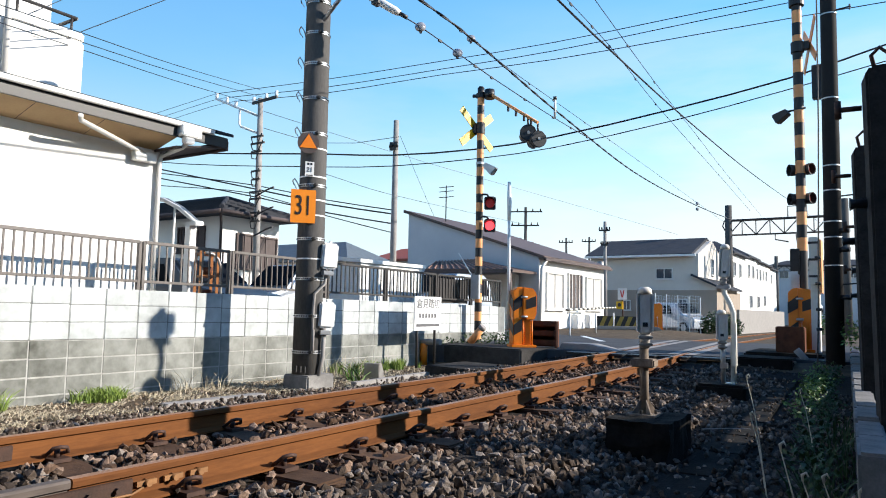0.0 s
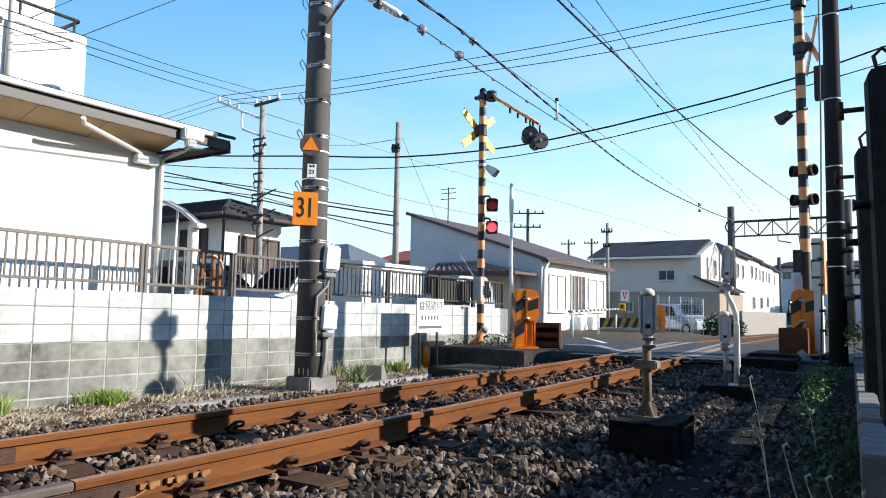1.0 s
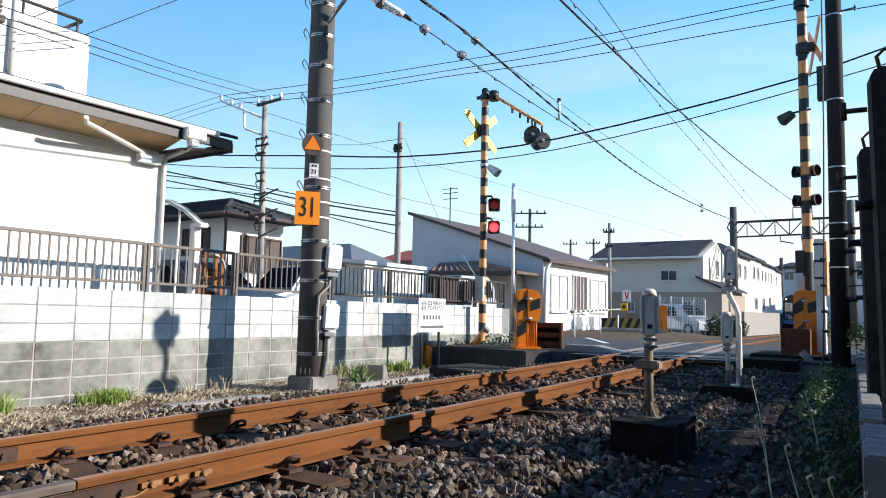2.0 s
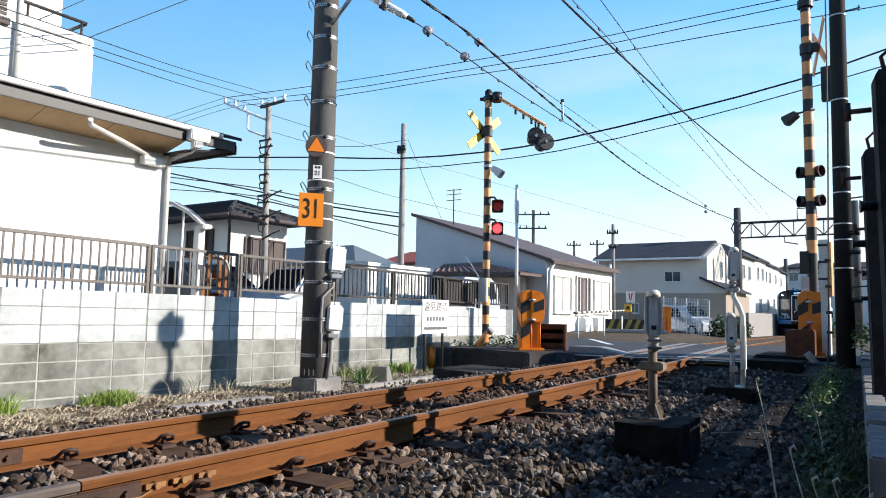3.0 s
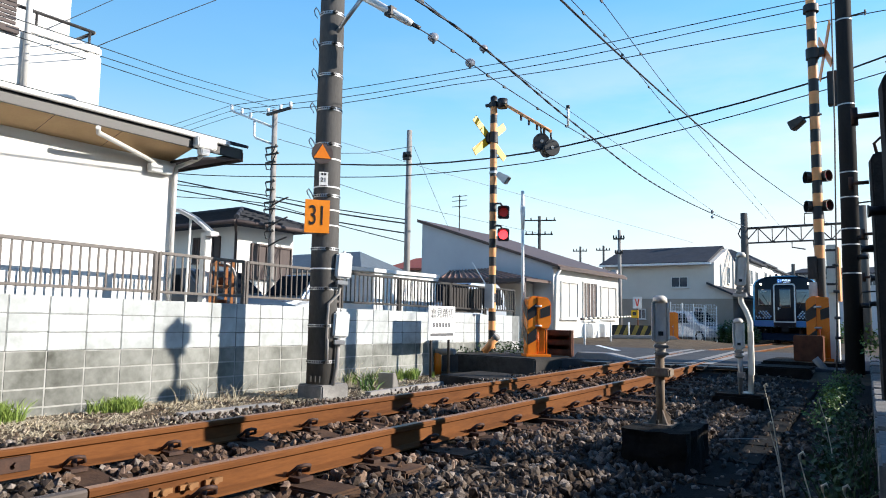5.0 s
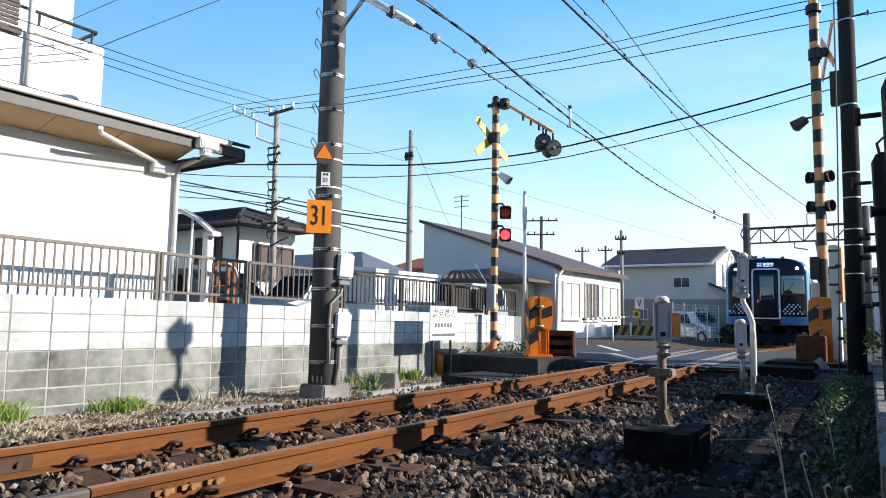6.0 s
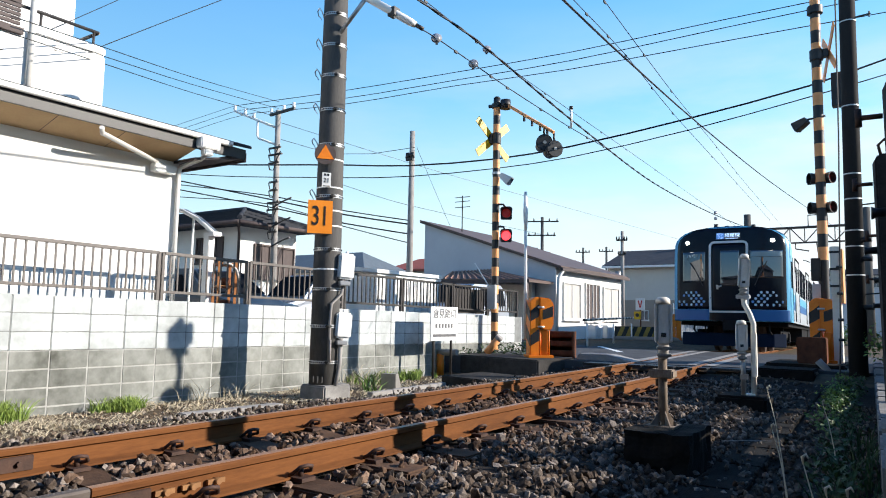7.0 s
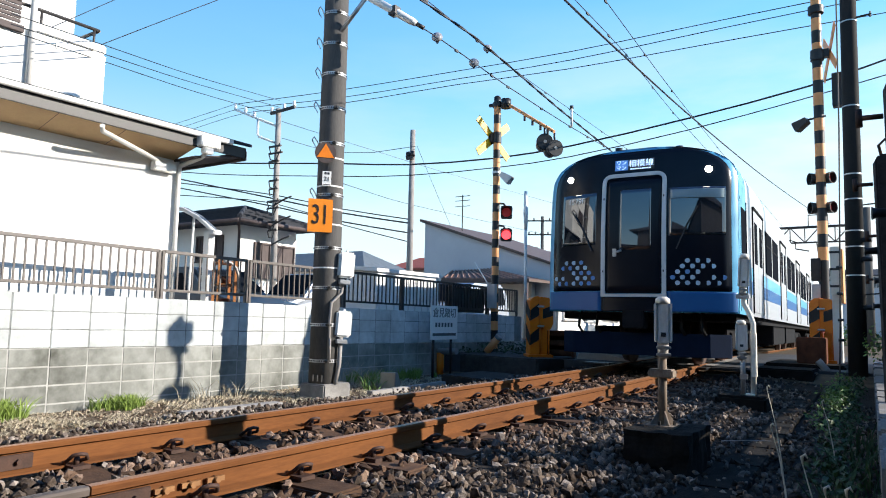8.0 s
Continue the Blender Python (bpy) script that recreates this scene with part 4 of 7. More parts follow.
    for s in (-1, 1):
        base, step = (-1.245, 0.064) if s < 0 else (0.56, 0.066)
        rows = ((1, 3, 5, 7, 9), (0, 2, 6, 8, 10) if s < 0 else (0, 2, 4, 8, 10), (5, 7, 9) if s < 0 else (1, 3, 5), (2, 4, 6, 8), (3, 5, 7))
        for j, row in enumerate(rows):
            for k in row:
                u, z = base + k * step, 1.27 + j * 0.083
                bm = bmnew()
                tube(bm, [(u, nose(u, z) - 0.018, z), (u, nose(u, z) - 0.008, z)], 0.035, 14)
                part("dot", bm, M_DOT2 if rnd.random() < 0.3 else M_DOT, c)
    # skirt, coupler and steps below
    bm = bmnew()
    prism(bm, [(-1.25, 0.55), (-1.0, 0.30), (1.0, 0.30), (1.25, 0.55), (1.25, 0.63), (0.95, 0.4), (-0.95, 0.4), (-1.25, 0.63)], "z", 0.17, 0.52)
    part("skirt", bm, M_SKIRT, c, "dark blue obstacle deflector", bevel=0.01)
    bm = bmnew()
    tube(bm, [(0, 0.9, 0.72), (0, 0.25, 0.72)], 0.08, 12)
    box(bm, -0.16, 0.16, -0.02, 0.27, 0.58, 0.88)
    part("coupler", bm, M_UNDER, c, bevel=0.02)
    bm = bmnew()
    box(bm, -0.47, 0.47, 0.05, 0.3, 0.9, 1.06)
    part("buffer_beam", bm, M_UNDER, c, bevel=0.02)
    for u in (-0.9, -0.62, 0.62, 0.9):
        bm = bmnew()
        tube(bm, [(u, 0.35, 0.85), (u, 0.25, 0.6), (u + 0.05, 0.3, 0.5)], 0.022, 8)
        part("air_hose", bm, M_RUBBER, c)
    for u, y, h in ((-0.35, 0.5, 0.11), (-0.1, 0.7, 0.08), (0.55, 0.6, 0.07)):
        bm = bmnew()
        tube(bm, [(u, y, 3.38), (u, y, 3.42 + h)], 0.055, 12)
        part("roof_horn", bm, M_BLACK, c)
    # blue lift of the front corners
    for s in (-1, 1):
        for z0, z1, m in ((1.16, 2.55, M_BODYLIGHT),):
            bm = bmnew()
            side_panel(bm, s, 0.36, 1.06, z0, z1, 0.0, 0.003)
            part("corner_panel", bm, m, c, "light blue corner panel")


M_PALEFRAME = mat("door_frame_pale", (0.62, 0.63, 0.62), (0.56, 0.57, 0.56), 0.4, bump=0.02)
CARS = [train_car("train_car", "leading train car with black front, blue corners and steel sides", True)]
cab_front(CARS[0])
CARS.append(train_car("train_car", "steel train car with blue waist band, coupled behind the leading car", False))
CARS.append(copy_thing(CARS[1], Matrix.Identity(4)))


def pantograph():
    c = CARS[1]
    bm = bmnew()
    for x in (-0.5, 0.5):
        tube(bm, [(x, 2.2, 3.45), (x, 4.2, 3.45)], 0.02, 6)
    for y in (2.2, 4.2):
        tube(bm, [(-0.5, y, 3.45), (0.5, y, 3.45)], 0.02, 6)
    tube(bm, [(0, 4.0, 3.5), (0, 2.4, 4.1), (0, 3.6, 4.72)], 0.025, 6)
    tube(bm, [(-0.75, 3.6, 4.62), (-0.5, 3.6, 4.74), (0.5, 3.6, 4.74), (0.75, 3.6, 4.62)], 0.022, 6)
    part("pantograph", bm, M_UNDER, c)


pantograph()

# ---- crossing equipment ----
def striped_pole(name, label, at, height, r, first_black=True, band=0.1975, start=-0.059, plain_below=0.0):
    p = thing(name, label, "crossing signal", at, group="crossing signals")
    n = int(height / band)
    for k in range(n):
        bm = bmnew()
        z = start + k * band
        tube(bm, [(0, 0, z), (0, 0, z + band)], r, 20, cap=(k in (0, n - 1)))
        part("stripe", bm, M_BLACK if (k % 2 == 0) == first_black or z < plain_below else M_PEACH, p)
    bm = bmnew()
    tube(bm, [(0, 0, start + n * band), (0, 0, start + n * band + 0.04)], [r * 1.02, r * 0.6], 20)
    part("cap", bm, M_BLACK, p)
    return p


M_REDLIT = mat("red_lens_lit", (1.0, 0.05, 0.06), (0.9, 0.03, 0.04), 0.3, bump=0, emit=2.2)
M_REDDIM = mat("red_lens", (0.45, 0.03, 0.03), (0.3, 0.02, 0.02), 0.3, bump=0, emit=0.12)


def flasher(p, at, lens):
    """A hooded signal lamp that looks towards local -y."""
    bm = bmnew()
    prism(bm, [(-0.12, -0.13), (0.12, -0.13), (0.13, 0.12), (0.09, 0.15), (-0.09, 0.15), (-0.13, 0.12)], "y", 0.0, 0.13)
    head = part("lamp_head", bm, M_BLACK, p, bevel=0.015, at=at)
    bm = bmnew()
    seg = 16
    a = [[bm.verts.new((rr * math.cos(math.pi * (k / seg * 1.3 - 0.15)), y, rr * math.sin(math.pi * (k / seg * 1.3 - 0.15)))) for k in range(seg + 1)] for rr, y in ((0.115, 0.0), (0.115, -0.2), (0.108, -0.2), (0.108, 0.0))]
    for q, w in zip(a, a[1:]):
        for k in range(seg):
            bm.faces.new((q[k], q[k + 1], w[k + 1], w[k]))
    part("hood", bm, M_BLACK, head)
    bm = bmnew()
    tube(bm, [(0, 0.0, 0), (0, -0.02, 0)], [0.1, 0.085], 20)
    part("lens", bm, lens, head)
    return head


def crossbuck(p, z, back=0.0, turn=0.0):
    for a in (38, -38):
        bm = bmnew()
        box(bm, -0.62, -0.13, -0.009, 0.009, -0.085, 0.085)
        box(bm, 0.13, 0.62, -0.009, 0.009, -0.085, 0.085)
        arm = part("crossbuck_board", bm, M_YELLOW, p, "yellow and black cross board", bevel=0.004, at=pose(0, 0, z, 0, 0, turn) @ pose(0, back - 0.003 * (a > 0), 0, 0, a, 0))
        bm = bmnew()
        box(bm, -0.13, 0.13, -0.009, 0.009, -0.085, 0.085)
        part("board_centre", bm, M_BLACK, arm)


def floodlight(p, at, shell=None):
    bm = bmnew()
    prism(bm, [(-0.05, -0.05), (0.2, -0.1), (0.22, 0.1), (-0.05, 0.06)], "x", -0.09, 0.09)
    f = part("floodlight", bm, shell or M_GALV, p, bevel=0.01, at=at)
    bm = bmnew()
    box(bm, -0.075, 0.075, 0.205, 0.226, -0.075, 0.075)
    part("glass", bm, M_GLASS, f)
    return f


def signal_west():
    base = pose(-4.1, 13.1, -0.08)
    p = striped_pole("crossing_signal", "black and yellow striped crossing signal with cross boards and red lamps", base, 5.75, 0.078)
    crossbuck(p, 4.76, 0.12, 76)
    bm = bmnew()
    ring(bm, (0, 0, 4.76), 0.079, 0.24, 20, 0.02)
    box(bm, -0.16, -0.06, -0.09, 0.12, 4.66, 4.86)
    part("board_clamp", bm, M_BLACK, p)
    bm = bmnew()
    ring(bm, (0, 0, 5.5), 0.078, 0.1, 20, 0.03)
    tube(bm, [(-0.2, 0, 5.52), (0.2, 0, 5.50)], 0.04, 12)
    tube(bm, [(0.22, 0.0, 5.4), (0.22, 0.0, 5.6)], 0.11, 14)
    part("arm_clamp", bm, M_BLACK, p)
    # over-road arm with two big lamps
    bm = bmnew()
    tube(bm, [(0.12, 0, 5.58), (1.5, -0.25, 4.64)], 0.034, 12)
    arm = part("lamp_arm", bm, M_PEACH, p)
    for k in (0.45, 0.6, 0.75, 0.88):
        bm = bmnew()
        x, y, z = 0.12 + 1.38 * k, -0.25 * k, 5.58 - 0.94 * k
        box(bm, x - 0.02, x + 0.02, y - 0.02, y + 0.02, z - 0.14, z - 0.02)
        part("arm_bracket", bm, M_BLACK, arm)
    for x, z, tn in ((1.27, 4.46, -142), (1.5, 4.30, -130)):
        bm = bmnew()
        tube(bm, [(0, 0.04, 0), (0, -0.03, 0)], 0.175, 24)
        tube(bm, [(0, -0.05, 0.02), (0, -0.3, -0.02)], [0.15, 0.13], 20)
        big = part("warning_lamp", bm, M_BLACK, p, bevel=0.008, at=pose(x, -0.22, z, 0, 0, tn))
        bm = bmnew()
        tube(bm, [(0, 0.045, 0), (0, 0.055, 0)], 0.035, 12)
        part("knob", bm, M_ALU, big)
        bm = bmnew()
        tube(bm, [(0, 0, 0.16), (0, -0.03, 0.24), (0, -0.02, 0.33)], 0.022, 8)
        part("hanger", bm, M_BLACK, big)
    # red lamps on the road side, one above the other
    for z, lens in ((3.07, M_REDDIM), (2.58, M_REDLIT)):
        bm = bmnew()
        tube(bm, [(0.05, 0, z + 0.22), (0.2, -0.02, z + 0.2), (0.26, -0.02, z + 0.12)], 0.022, 8)
        part("lamp_bracket", bm, M_BLACK, p)
        flasher(p, pose(0.29, -0.05, z, 0, 0, 28), lens)
    bm = bmnew()
    ring(bm, (0, 0, 3.98), 0.078, 0.05, 16, 0.012)
    part("band", bm, M_STEEL, p)
    floodlight(p, pose(0.2, -0.06, 3.88, -35, 0, -80))
    bm = bmnew()
    box(bm, -0.1, 0.1, -0.17, -0.08, 1.0, 1.52)
    part("control_box", bm, M_GALV, p, bevel=0.01)
    bm = bmnew()
    tube(bm, [(-0.1, -0.12, 1.52), (-0.42, -0.16, 2.0)], 0.014, 6)
    part("thin_rod", bm, M_PAINT, p)
    return p


signal_west()


def gate_machine(at, label):
    g = thing("barrier_machine", label, "crossing barrier", at, group="crossing barriers")
    bm = bmnew()
    prism(bm, [(-0.2, 0.02), (-0.02, 0.02), (-0.02, 1.13), (-0.12, 1.12), (-0.2, 1.05)], "y", -0.14, 0.2)
    b = part("back_housing", bm, M_ORANGE, g, "yellow-orange metal barrier housing", bevel=0.014)
    bm = bmnew()
    prism(bm, [(-0.018, 0.6), (0.06, 0.5), (0.2, 0.5), (0.25, 0.62), (0.25, 1.0), (0.18, 1.1), (-0.018, 1.12)], "y", -0.16, 0.2)
    head = part("head", bm, M_ORANGE, g, bevel=0.016)
    bm = bmnew()
    box(bm, 0.02, 0.15, -0.1, 0.14, 0.03, 0.52)
    part("pedestal", bm, M_ORANGE, g, bevel=0.012)
    for x in (0.0, 0.17):
        bm = bmnew()
        tube(bm, [(x, -0.12, 0.03), (x, -0.12, 0.5)], 0.012, 8)
        part("conduit", bm, M_ORANGE, g)
    bm = bmnew()
    box(bm, -0.24, 0.24, -0.2, 0.24, -0.02, 0.03)
    part("base_plate", bm, M_ORANGE, g, bevel=0.008)
    for z in (0.2, 0.66):
        bm = bmnew()
        prism(bm, [(-0.195, z), (-0.03, z + 0.1), (-0.03, z + 0.33), (-0.195, z + 0.2)], "y", -0.147, -0.141)
        part("stripe", bm, M_BLACK, b)
        bm = bmnew()
        prism(bm, [(-0.135, z), (0.19, z + 0.16), (0.19, z + 0.4), (-0.135, z + 0.2)], "x", -0.207, -0.201)
        part("stripe", bm, M_BLACK, b)
    bm = bmnew()
    prism(bm, [(0.04, 0.7), (0.235, 0.76), (0.235, 0.96), (0.04, 0.88)], "y", -0.167, -0.161)
    part("stripe", bm, M_BLACK, head)
    for z in (0.56, 0.93):
        bm = bmnew()
        tube(bm, [(-0.05, -0.18, z), (0.06, -0.18, z)], 0.02, 8)
        tube(bm, [(-0.05, -0.14, z), (-0.05, -0.19, z)], 0.012, 6)
        part("hinge_pin", bm, M_STEEL, b)
    return g


def barrier_arm(g, points, m=None):
    bm = bmnew()
    tube(bm, points, [0.036, 0.032, 0.026][:len(points)], 10)
    part("raised_arm", bm, m or M_PAINT, g, "white raised barrier arm")


GM = gate_machine(pose(-2.55, 12.1, 0.02, 0, 0, 40), "yellow and black barrier machine with its white arm raised")
barrier_arm(GM, [(-0.2, 0.3, 0.3), (-0.2, 0.3, 1.7), (-0.21, 0.3, 3.0)], M_PAINT)
bm = bmnew()
tube(bm, [(-0.204, 0.3, 2.45), (-0.205, 0.3, 2.8), (-0.21, 0.3, 3.22)], [0.034, 0.05, 0.03], 10)
part("arm_sleeve", bm, M_PAINT, GM)


# plinth concrete darkened in colour to stand in for shade on its front
M_SHADEDPLINTH = mat("shaded_plinth", (0.075, 0.07, 0.066), (0.03, 0.028, 0.026), 0.95, scale=4, fine=40, bump=0.4)


def west_island():
    """The concrete plinth, rusty counterweight box and rubber bumper round the barrier."""
    c = thing("concrete_plinth", "concrete plinth under the barrier machine, coloured dark for its shaded front", "plinth")
    bm = bmnew()
    prism(bm, [(-4.6, 11.75), (-2.2, 11.35), (-1.85, 12.3), (-4.3, 12.75)], "z", -0.42, 0.0)
    part("plinth_body", bm, M_SHADEDPLINTH, c, bevel=0.025)
    b = thing("counterweight_box", "rusty brown steel counterweight box beside the barrier", "box")
    bm = bmnew()
    m = pose(-2.33, 12.45, 0.0, 0, 0, 18)
    box(bm, -0.32, -0.28, -0.2, 0.25, 0.0, 0.52, m)
    box(bm, 0.3, 0.34, -0.2, 0.25, 0.0, 0.5, m)
    box(bm, -0.28, 0.3, 0.2, 0.25, 0.0, 0.5, m)
    part("plate", bm, M_IRON, b)
    for z in (0.04, 0.22, 0.4):
        bm = bmnew()
        box(bm, -0.27, 0.29, -0.12, 0.19, z, z + 0.1, m)
        part("weight", bm, M_IRON, b, bevel=0.01)
    # yellow topped stub post and fallen yellow tube
    s = thing("stub_post", "short yellow post with a pale rounded cap", "post", pose(-4.3, 11.35, -0.4))
    bm = bmnew()
    tube(bm, [(0, 0, 0), (0, 0, 0.42)], 0.07, 14)
    part("post", bm, M_ORANGE, s)
    bm = bmnew()
    tube(bm, [(-0.05, 0, 0.44), (0.38, 0, 0.46)], 0.06, 14)
    part("cap_bar", bm, M_PALEPOLE, s)
    y = thing("guide_tube", "leaning black and yellow rubber tube", "tube", pose(-3.75, 12.4, 0.0))
    bm = bmnew()
    tube(bm, [(-0.12, 0.0, 0.02), (0.12, 0.02, 0.3)], 0.075, 14)
    part("tube", bm, M_PEACH, y)
    bm = bmnew()
    tube(bm, [(0.12, 0.02, 0.3), (0.17, 0.025, 0.36)], 0.078, 14)
    part("end_ring", bm, M_PALEPOLE, y)
    k = thing("kerb_ramp", "pale concrete kerb ramp at the road edge", "kerb")
    bm = bmnew()
    prism(bm, [(-1.9, -0.05), (-1.85, 0.10), (-1.3, 0.10), (-0.75, -0.02), (-0.75, -0.1), (-1.9, -0.1)], "y", 12.35, 12.85)
    part("ramp", bm, M_PALEPOLE, k, bevel=0.015)


M_IRON = mat("rusty_iron", (0.16, 0.065, 0.035), (0.07, 0.03, 0.02), 0.8, scale=8)
west_island()


# lettering colour greyed to imitate the sun's glare on the white board
M_WASHED = mat("glare_washed_lettering", (0.12, 0.12, 0.125), (0.08, 0.08, 0.085), 0.7)


def notice_sign():
    s = thing("notice_board", "white notice board with black lettering on two posts", "sign", pose(-3.8, 10.72, -0.42, 0, 0, 90))
    bm = bmnew()
    box(bm, -0.44, 0.44, -0.01, 0.01, 0.72, 1.34)
    b = part("board", bm, M_PAINT, s, bevel=0.004)
    for x in (-0.29, 0.29):
        bm = bmnew()
        tube(bm, [(x, 0.035, 0), (x, 0.035, 1.25)], 0.025, 8)
        part("post", bm, M_DARK, s)
    me = digit_mesh("倉見踏切", 0.19, 0.002)
    me.materials.append(M_WASHED)
    shared("lettering", me, b, pose(0, -0.0125, 1.2, 90, 0, 0))
    bm = bmnew()
    for k in range(6):
        box(bm, -0.3 + k * 0.1, -0.24 + k * 0.1, -0.0135, -0.011, 0.95, 1.03)
    box(bm, -0.38, 0.38, -0.0135, -0.011, 0.79, 0.84)
    part("lettering_bars", bm, M_WASHED, b)
    # tilted grey lid lying by the wall
    t = thing("tilted_box", "grey metal box with a sloped lid lying in the weeds", "box", pose(-3.27, 8.5, -0.39, 0, 0, 15) @ Matrix.Scale(0.78, 4))
    bm = bmnew()
    prism(bm, [(-0.14, 0), (0.14, 0), (0.14, 0.1), (0.0, 0.32), (-0.14, 0.32)], "x", -0.16, 0.16)
    part("box_body", bm, M_ALU, t, bevel=0.012)
    return s


notice_sign()


# ---- treadle posts in the ballast ----
M_SENSOR = mat("sensor_paint", (0.80, 0.77, 0.69), (0.58, 0.52, 0.44), 0.6, scale=14, stretch=(1, 1, 0.3), bump=0.05)


def sensor_head(parent, at, h=0.36, wide=1.2):
    at = at @ Matrix.Diagonal((wide, wide, 1, 1))
    bm = bmnew()
    prism(bm, [(-0.038, -0.036), (0.038, -0.036), (0.042, 0.0), (0.038, 0.036), (-0.038, 0.036), (-0.042, 0.0)], "z", 0, h * 0.86)
    head = part("sensor_box", bm, M_SENSOR, parent, "white ribbed sensor box", bevel=0.012, at=at)
    bm = bmnew()
    tube(bm, [(0, 0, h * 0.85), (0, 0, h * 0.95), (0, 0, h)], [0.04, 0.037, 0.022], 14)
    part("dome", bm, M_SENSOR, head)
    for s in (-1, 1):
        bm = bmnew()
        box(bm, s * 0.041 - 0.005, s * 0.041 + 0.005, -0.04, 0.0, 0.02, h * 0.85)
        part("rib", bm, M_SENSOR, head)
    bm = bmnew()
    box(bm, -0.013, 0.013, -0.04, -0.035, 0.05, 0.08)
    part("tag", bm, M_DARK, head)
    bm = bmnew()
    tube(bm, [(0, 0, -0.1), (0, 0, 0)], [0.026, 0.03], 12)
    for z in (-0.085, -0.035):
        box(bm, -0.034, 0.04, -0.034, 0.03, z, z + 0.02)
    part("clamp", bm, M_ALU, head, bevel=0.004)
    return head


# concrete on the shaded side: the shade is put into its near-black colour
M_SHADEDCONC = mat("shaded_concrete", (0.020, 0.018, 0.016), (0.006, 0.0055, 0.005), 0.95, scale=6, fine=50, bump=0.6)


def treadle_near():
    x, y = 1.95, 4.95
    p = thing("sensor_post", "white crossing sensor on a rusty post and dark concrete block", "sensor post", pose(x, y, 0), group="track sensors")
    bm = bmnew()
    box(bm, -0.17, 0.25, -0.3, 0.28, -0.34, 0.0)
    bmesh.ops.subdivide_edges(bm, edges=bm.edges[:], cuts=7, use_grid_fill=True)
    for v in bm.verts:
        v.co += Vector((noise.noise(v.co * 9), noise.noise(v.co * 9 + Vector((5, 0, 0))), noise.noise(v.co * 9 + Vector((0, 7, 0))) * 0.6)) * 0.028
    part("footing", bm, M_SHADEDCONC, p, "concrete footing, near-black with shade put into its colour")
    bm = bmnew()
    tube(bm, [(0, 0, 0.0), (0, 0, 0.58)], 0.031, 16)
    part("post", bm, M_POSTRUST, p)
    bm = bmnew()
    box(bm, -0.1, 0.1, -0.1, 0.1, 0.0, 0.015)
    for a in range(4):
        m = pose(0, 0, 0, 0, 0, 45 + 90 * a)
        lo = prism(bm, [(0.03, 0.015), (0.1, 0.015), (0.03, 0.11)], "y", -0.005, 0.005)
        for v in lo:
            v.co = m @ v.co
    part("foot_plate", bm, M_POSTRUST, p)
    for a in range(4):
        bm = bmnew()
        tube(bm, [(0.08, 0, 0.0), (0.08, 0, 0.045)], 0.011, 6)
        part("anchor_bolt", bm, M_BLACK, p, at=pose(0, 0, 0, 0, 0, 90 * a))
    bm = bmnew()
    box(bm, -0.085, 0.085, -0.055, 0.055, 0.335, 0.395)
    part("collar", bm, M_POSTRUST, p, bevel=0.01)
    sensor_head(p, pose(0.01, -0.01, 0.57, 0, 0, 20), 0.33, 1.3)
    return p


M_POSTRUST = mat("post_paint", (0.30, 0.25, 0.20), (0.12, 0.085, 0.06), 0.85, scale=10, stretch=(1, 1, 0.3))
treadle_near()


def treadle_far():
    p = thing("sensor_post", "tall sensor post with a bent pale tube and two white boxes", "sensor post", pose(1.8, 8.77, -0.1), group="track sensors")
    bm = bmnew()
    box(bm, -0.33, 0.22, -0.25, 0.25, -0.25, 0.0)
    part("footing", bm, M_SHADEDCONC, p, bevel=0.03)
    bm = bmnew()
    tube(bm, [(0.05, 0, 0), (0.06, 0, 0.82), (0.02, 0, 0.94), (-0.035, 0, 1.05), (-0.045, 0, 1.2)], 0.031, 14)
    part("bent_post", bm, M_PALETUBE, p)
    bm = bmnew()
    box(bm, 0.035, 0.092, -0.04, 0.03, 0.2, 0.72)
    part("cable_cover", bm, M_PALETUBE, p, bevel=0.01)
    bm = bmnew()
    tube(bm, [(-0.05, -0.06, 0.0), (-0.05, -0.06, 0.5)], 0.028, 12)
    box(bm, -0.08, 0.0, -0.09, -0.03, 0.18, 0.24)
    part("side_post", bm, M_ALU, p)
    bm = bmnew()
    box(bm, -0.12, 0.03, -0.045, 0.045, 1.11, 1.16)
    part("collar", bm, M_GALV, p, bevel=0.008)
    sensor_head(p, pose(-0.06, -0.07, 0.5, 0, 0, 15), 0.36, 1.4)
    sensor_head(p, pose(-0.04, -0.01, 1.24, 0, 3, 15), 0.4, 1.35)
    bm = bmnew()
    box(bm, -0.07, 0.07, -0.08, 0.08, 0.0, 0.012)
    part("foot_plate", bm, M_PALETUBE, p)
    return p


M_PALETUBE = mat("pale_tube", (0.80, 0.77, 0.68), (0.68, 0.64, 0.54), 0.6, scale=6)
treadle_far()


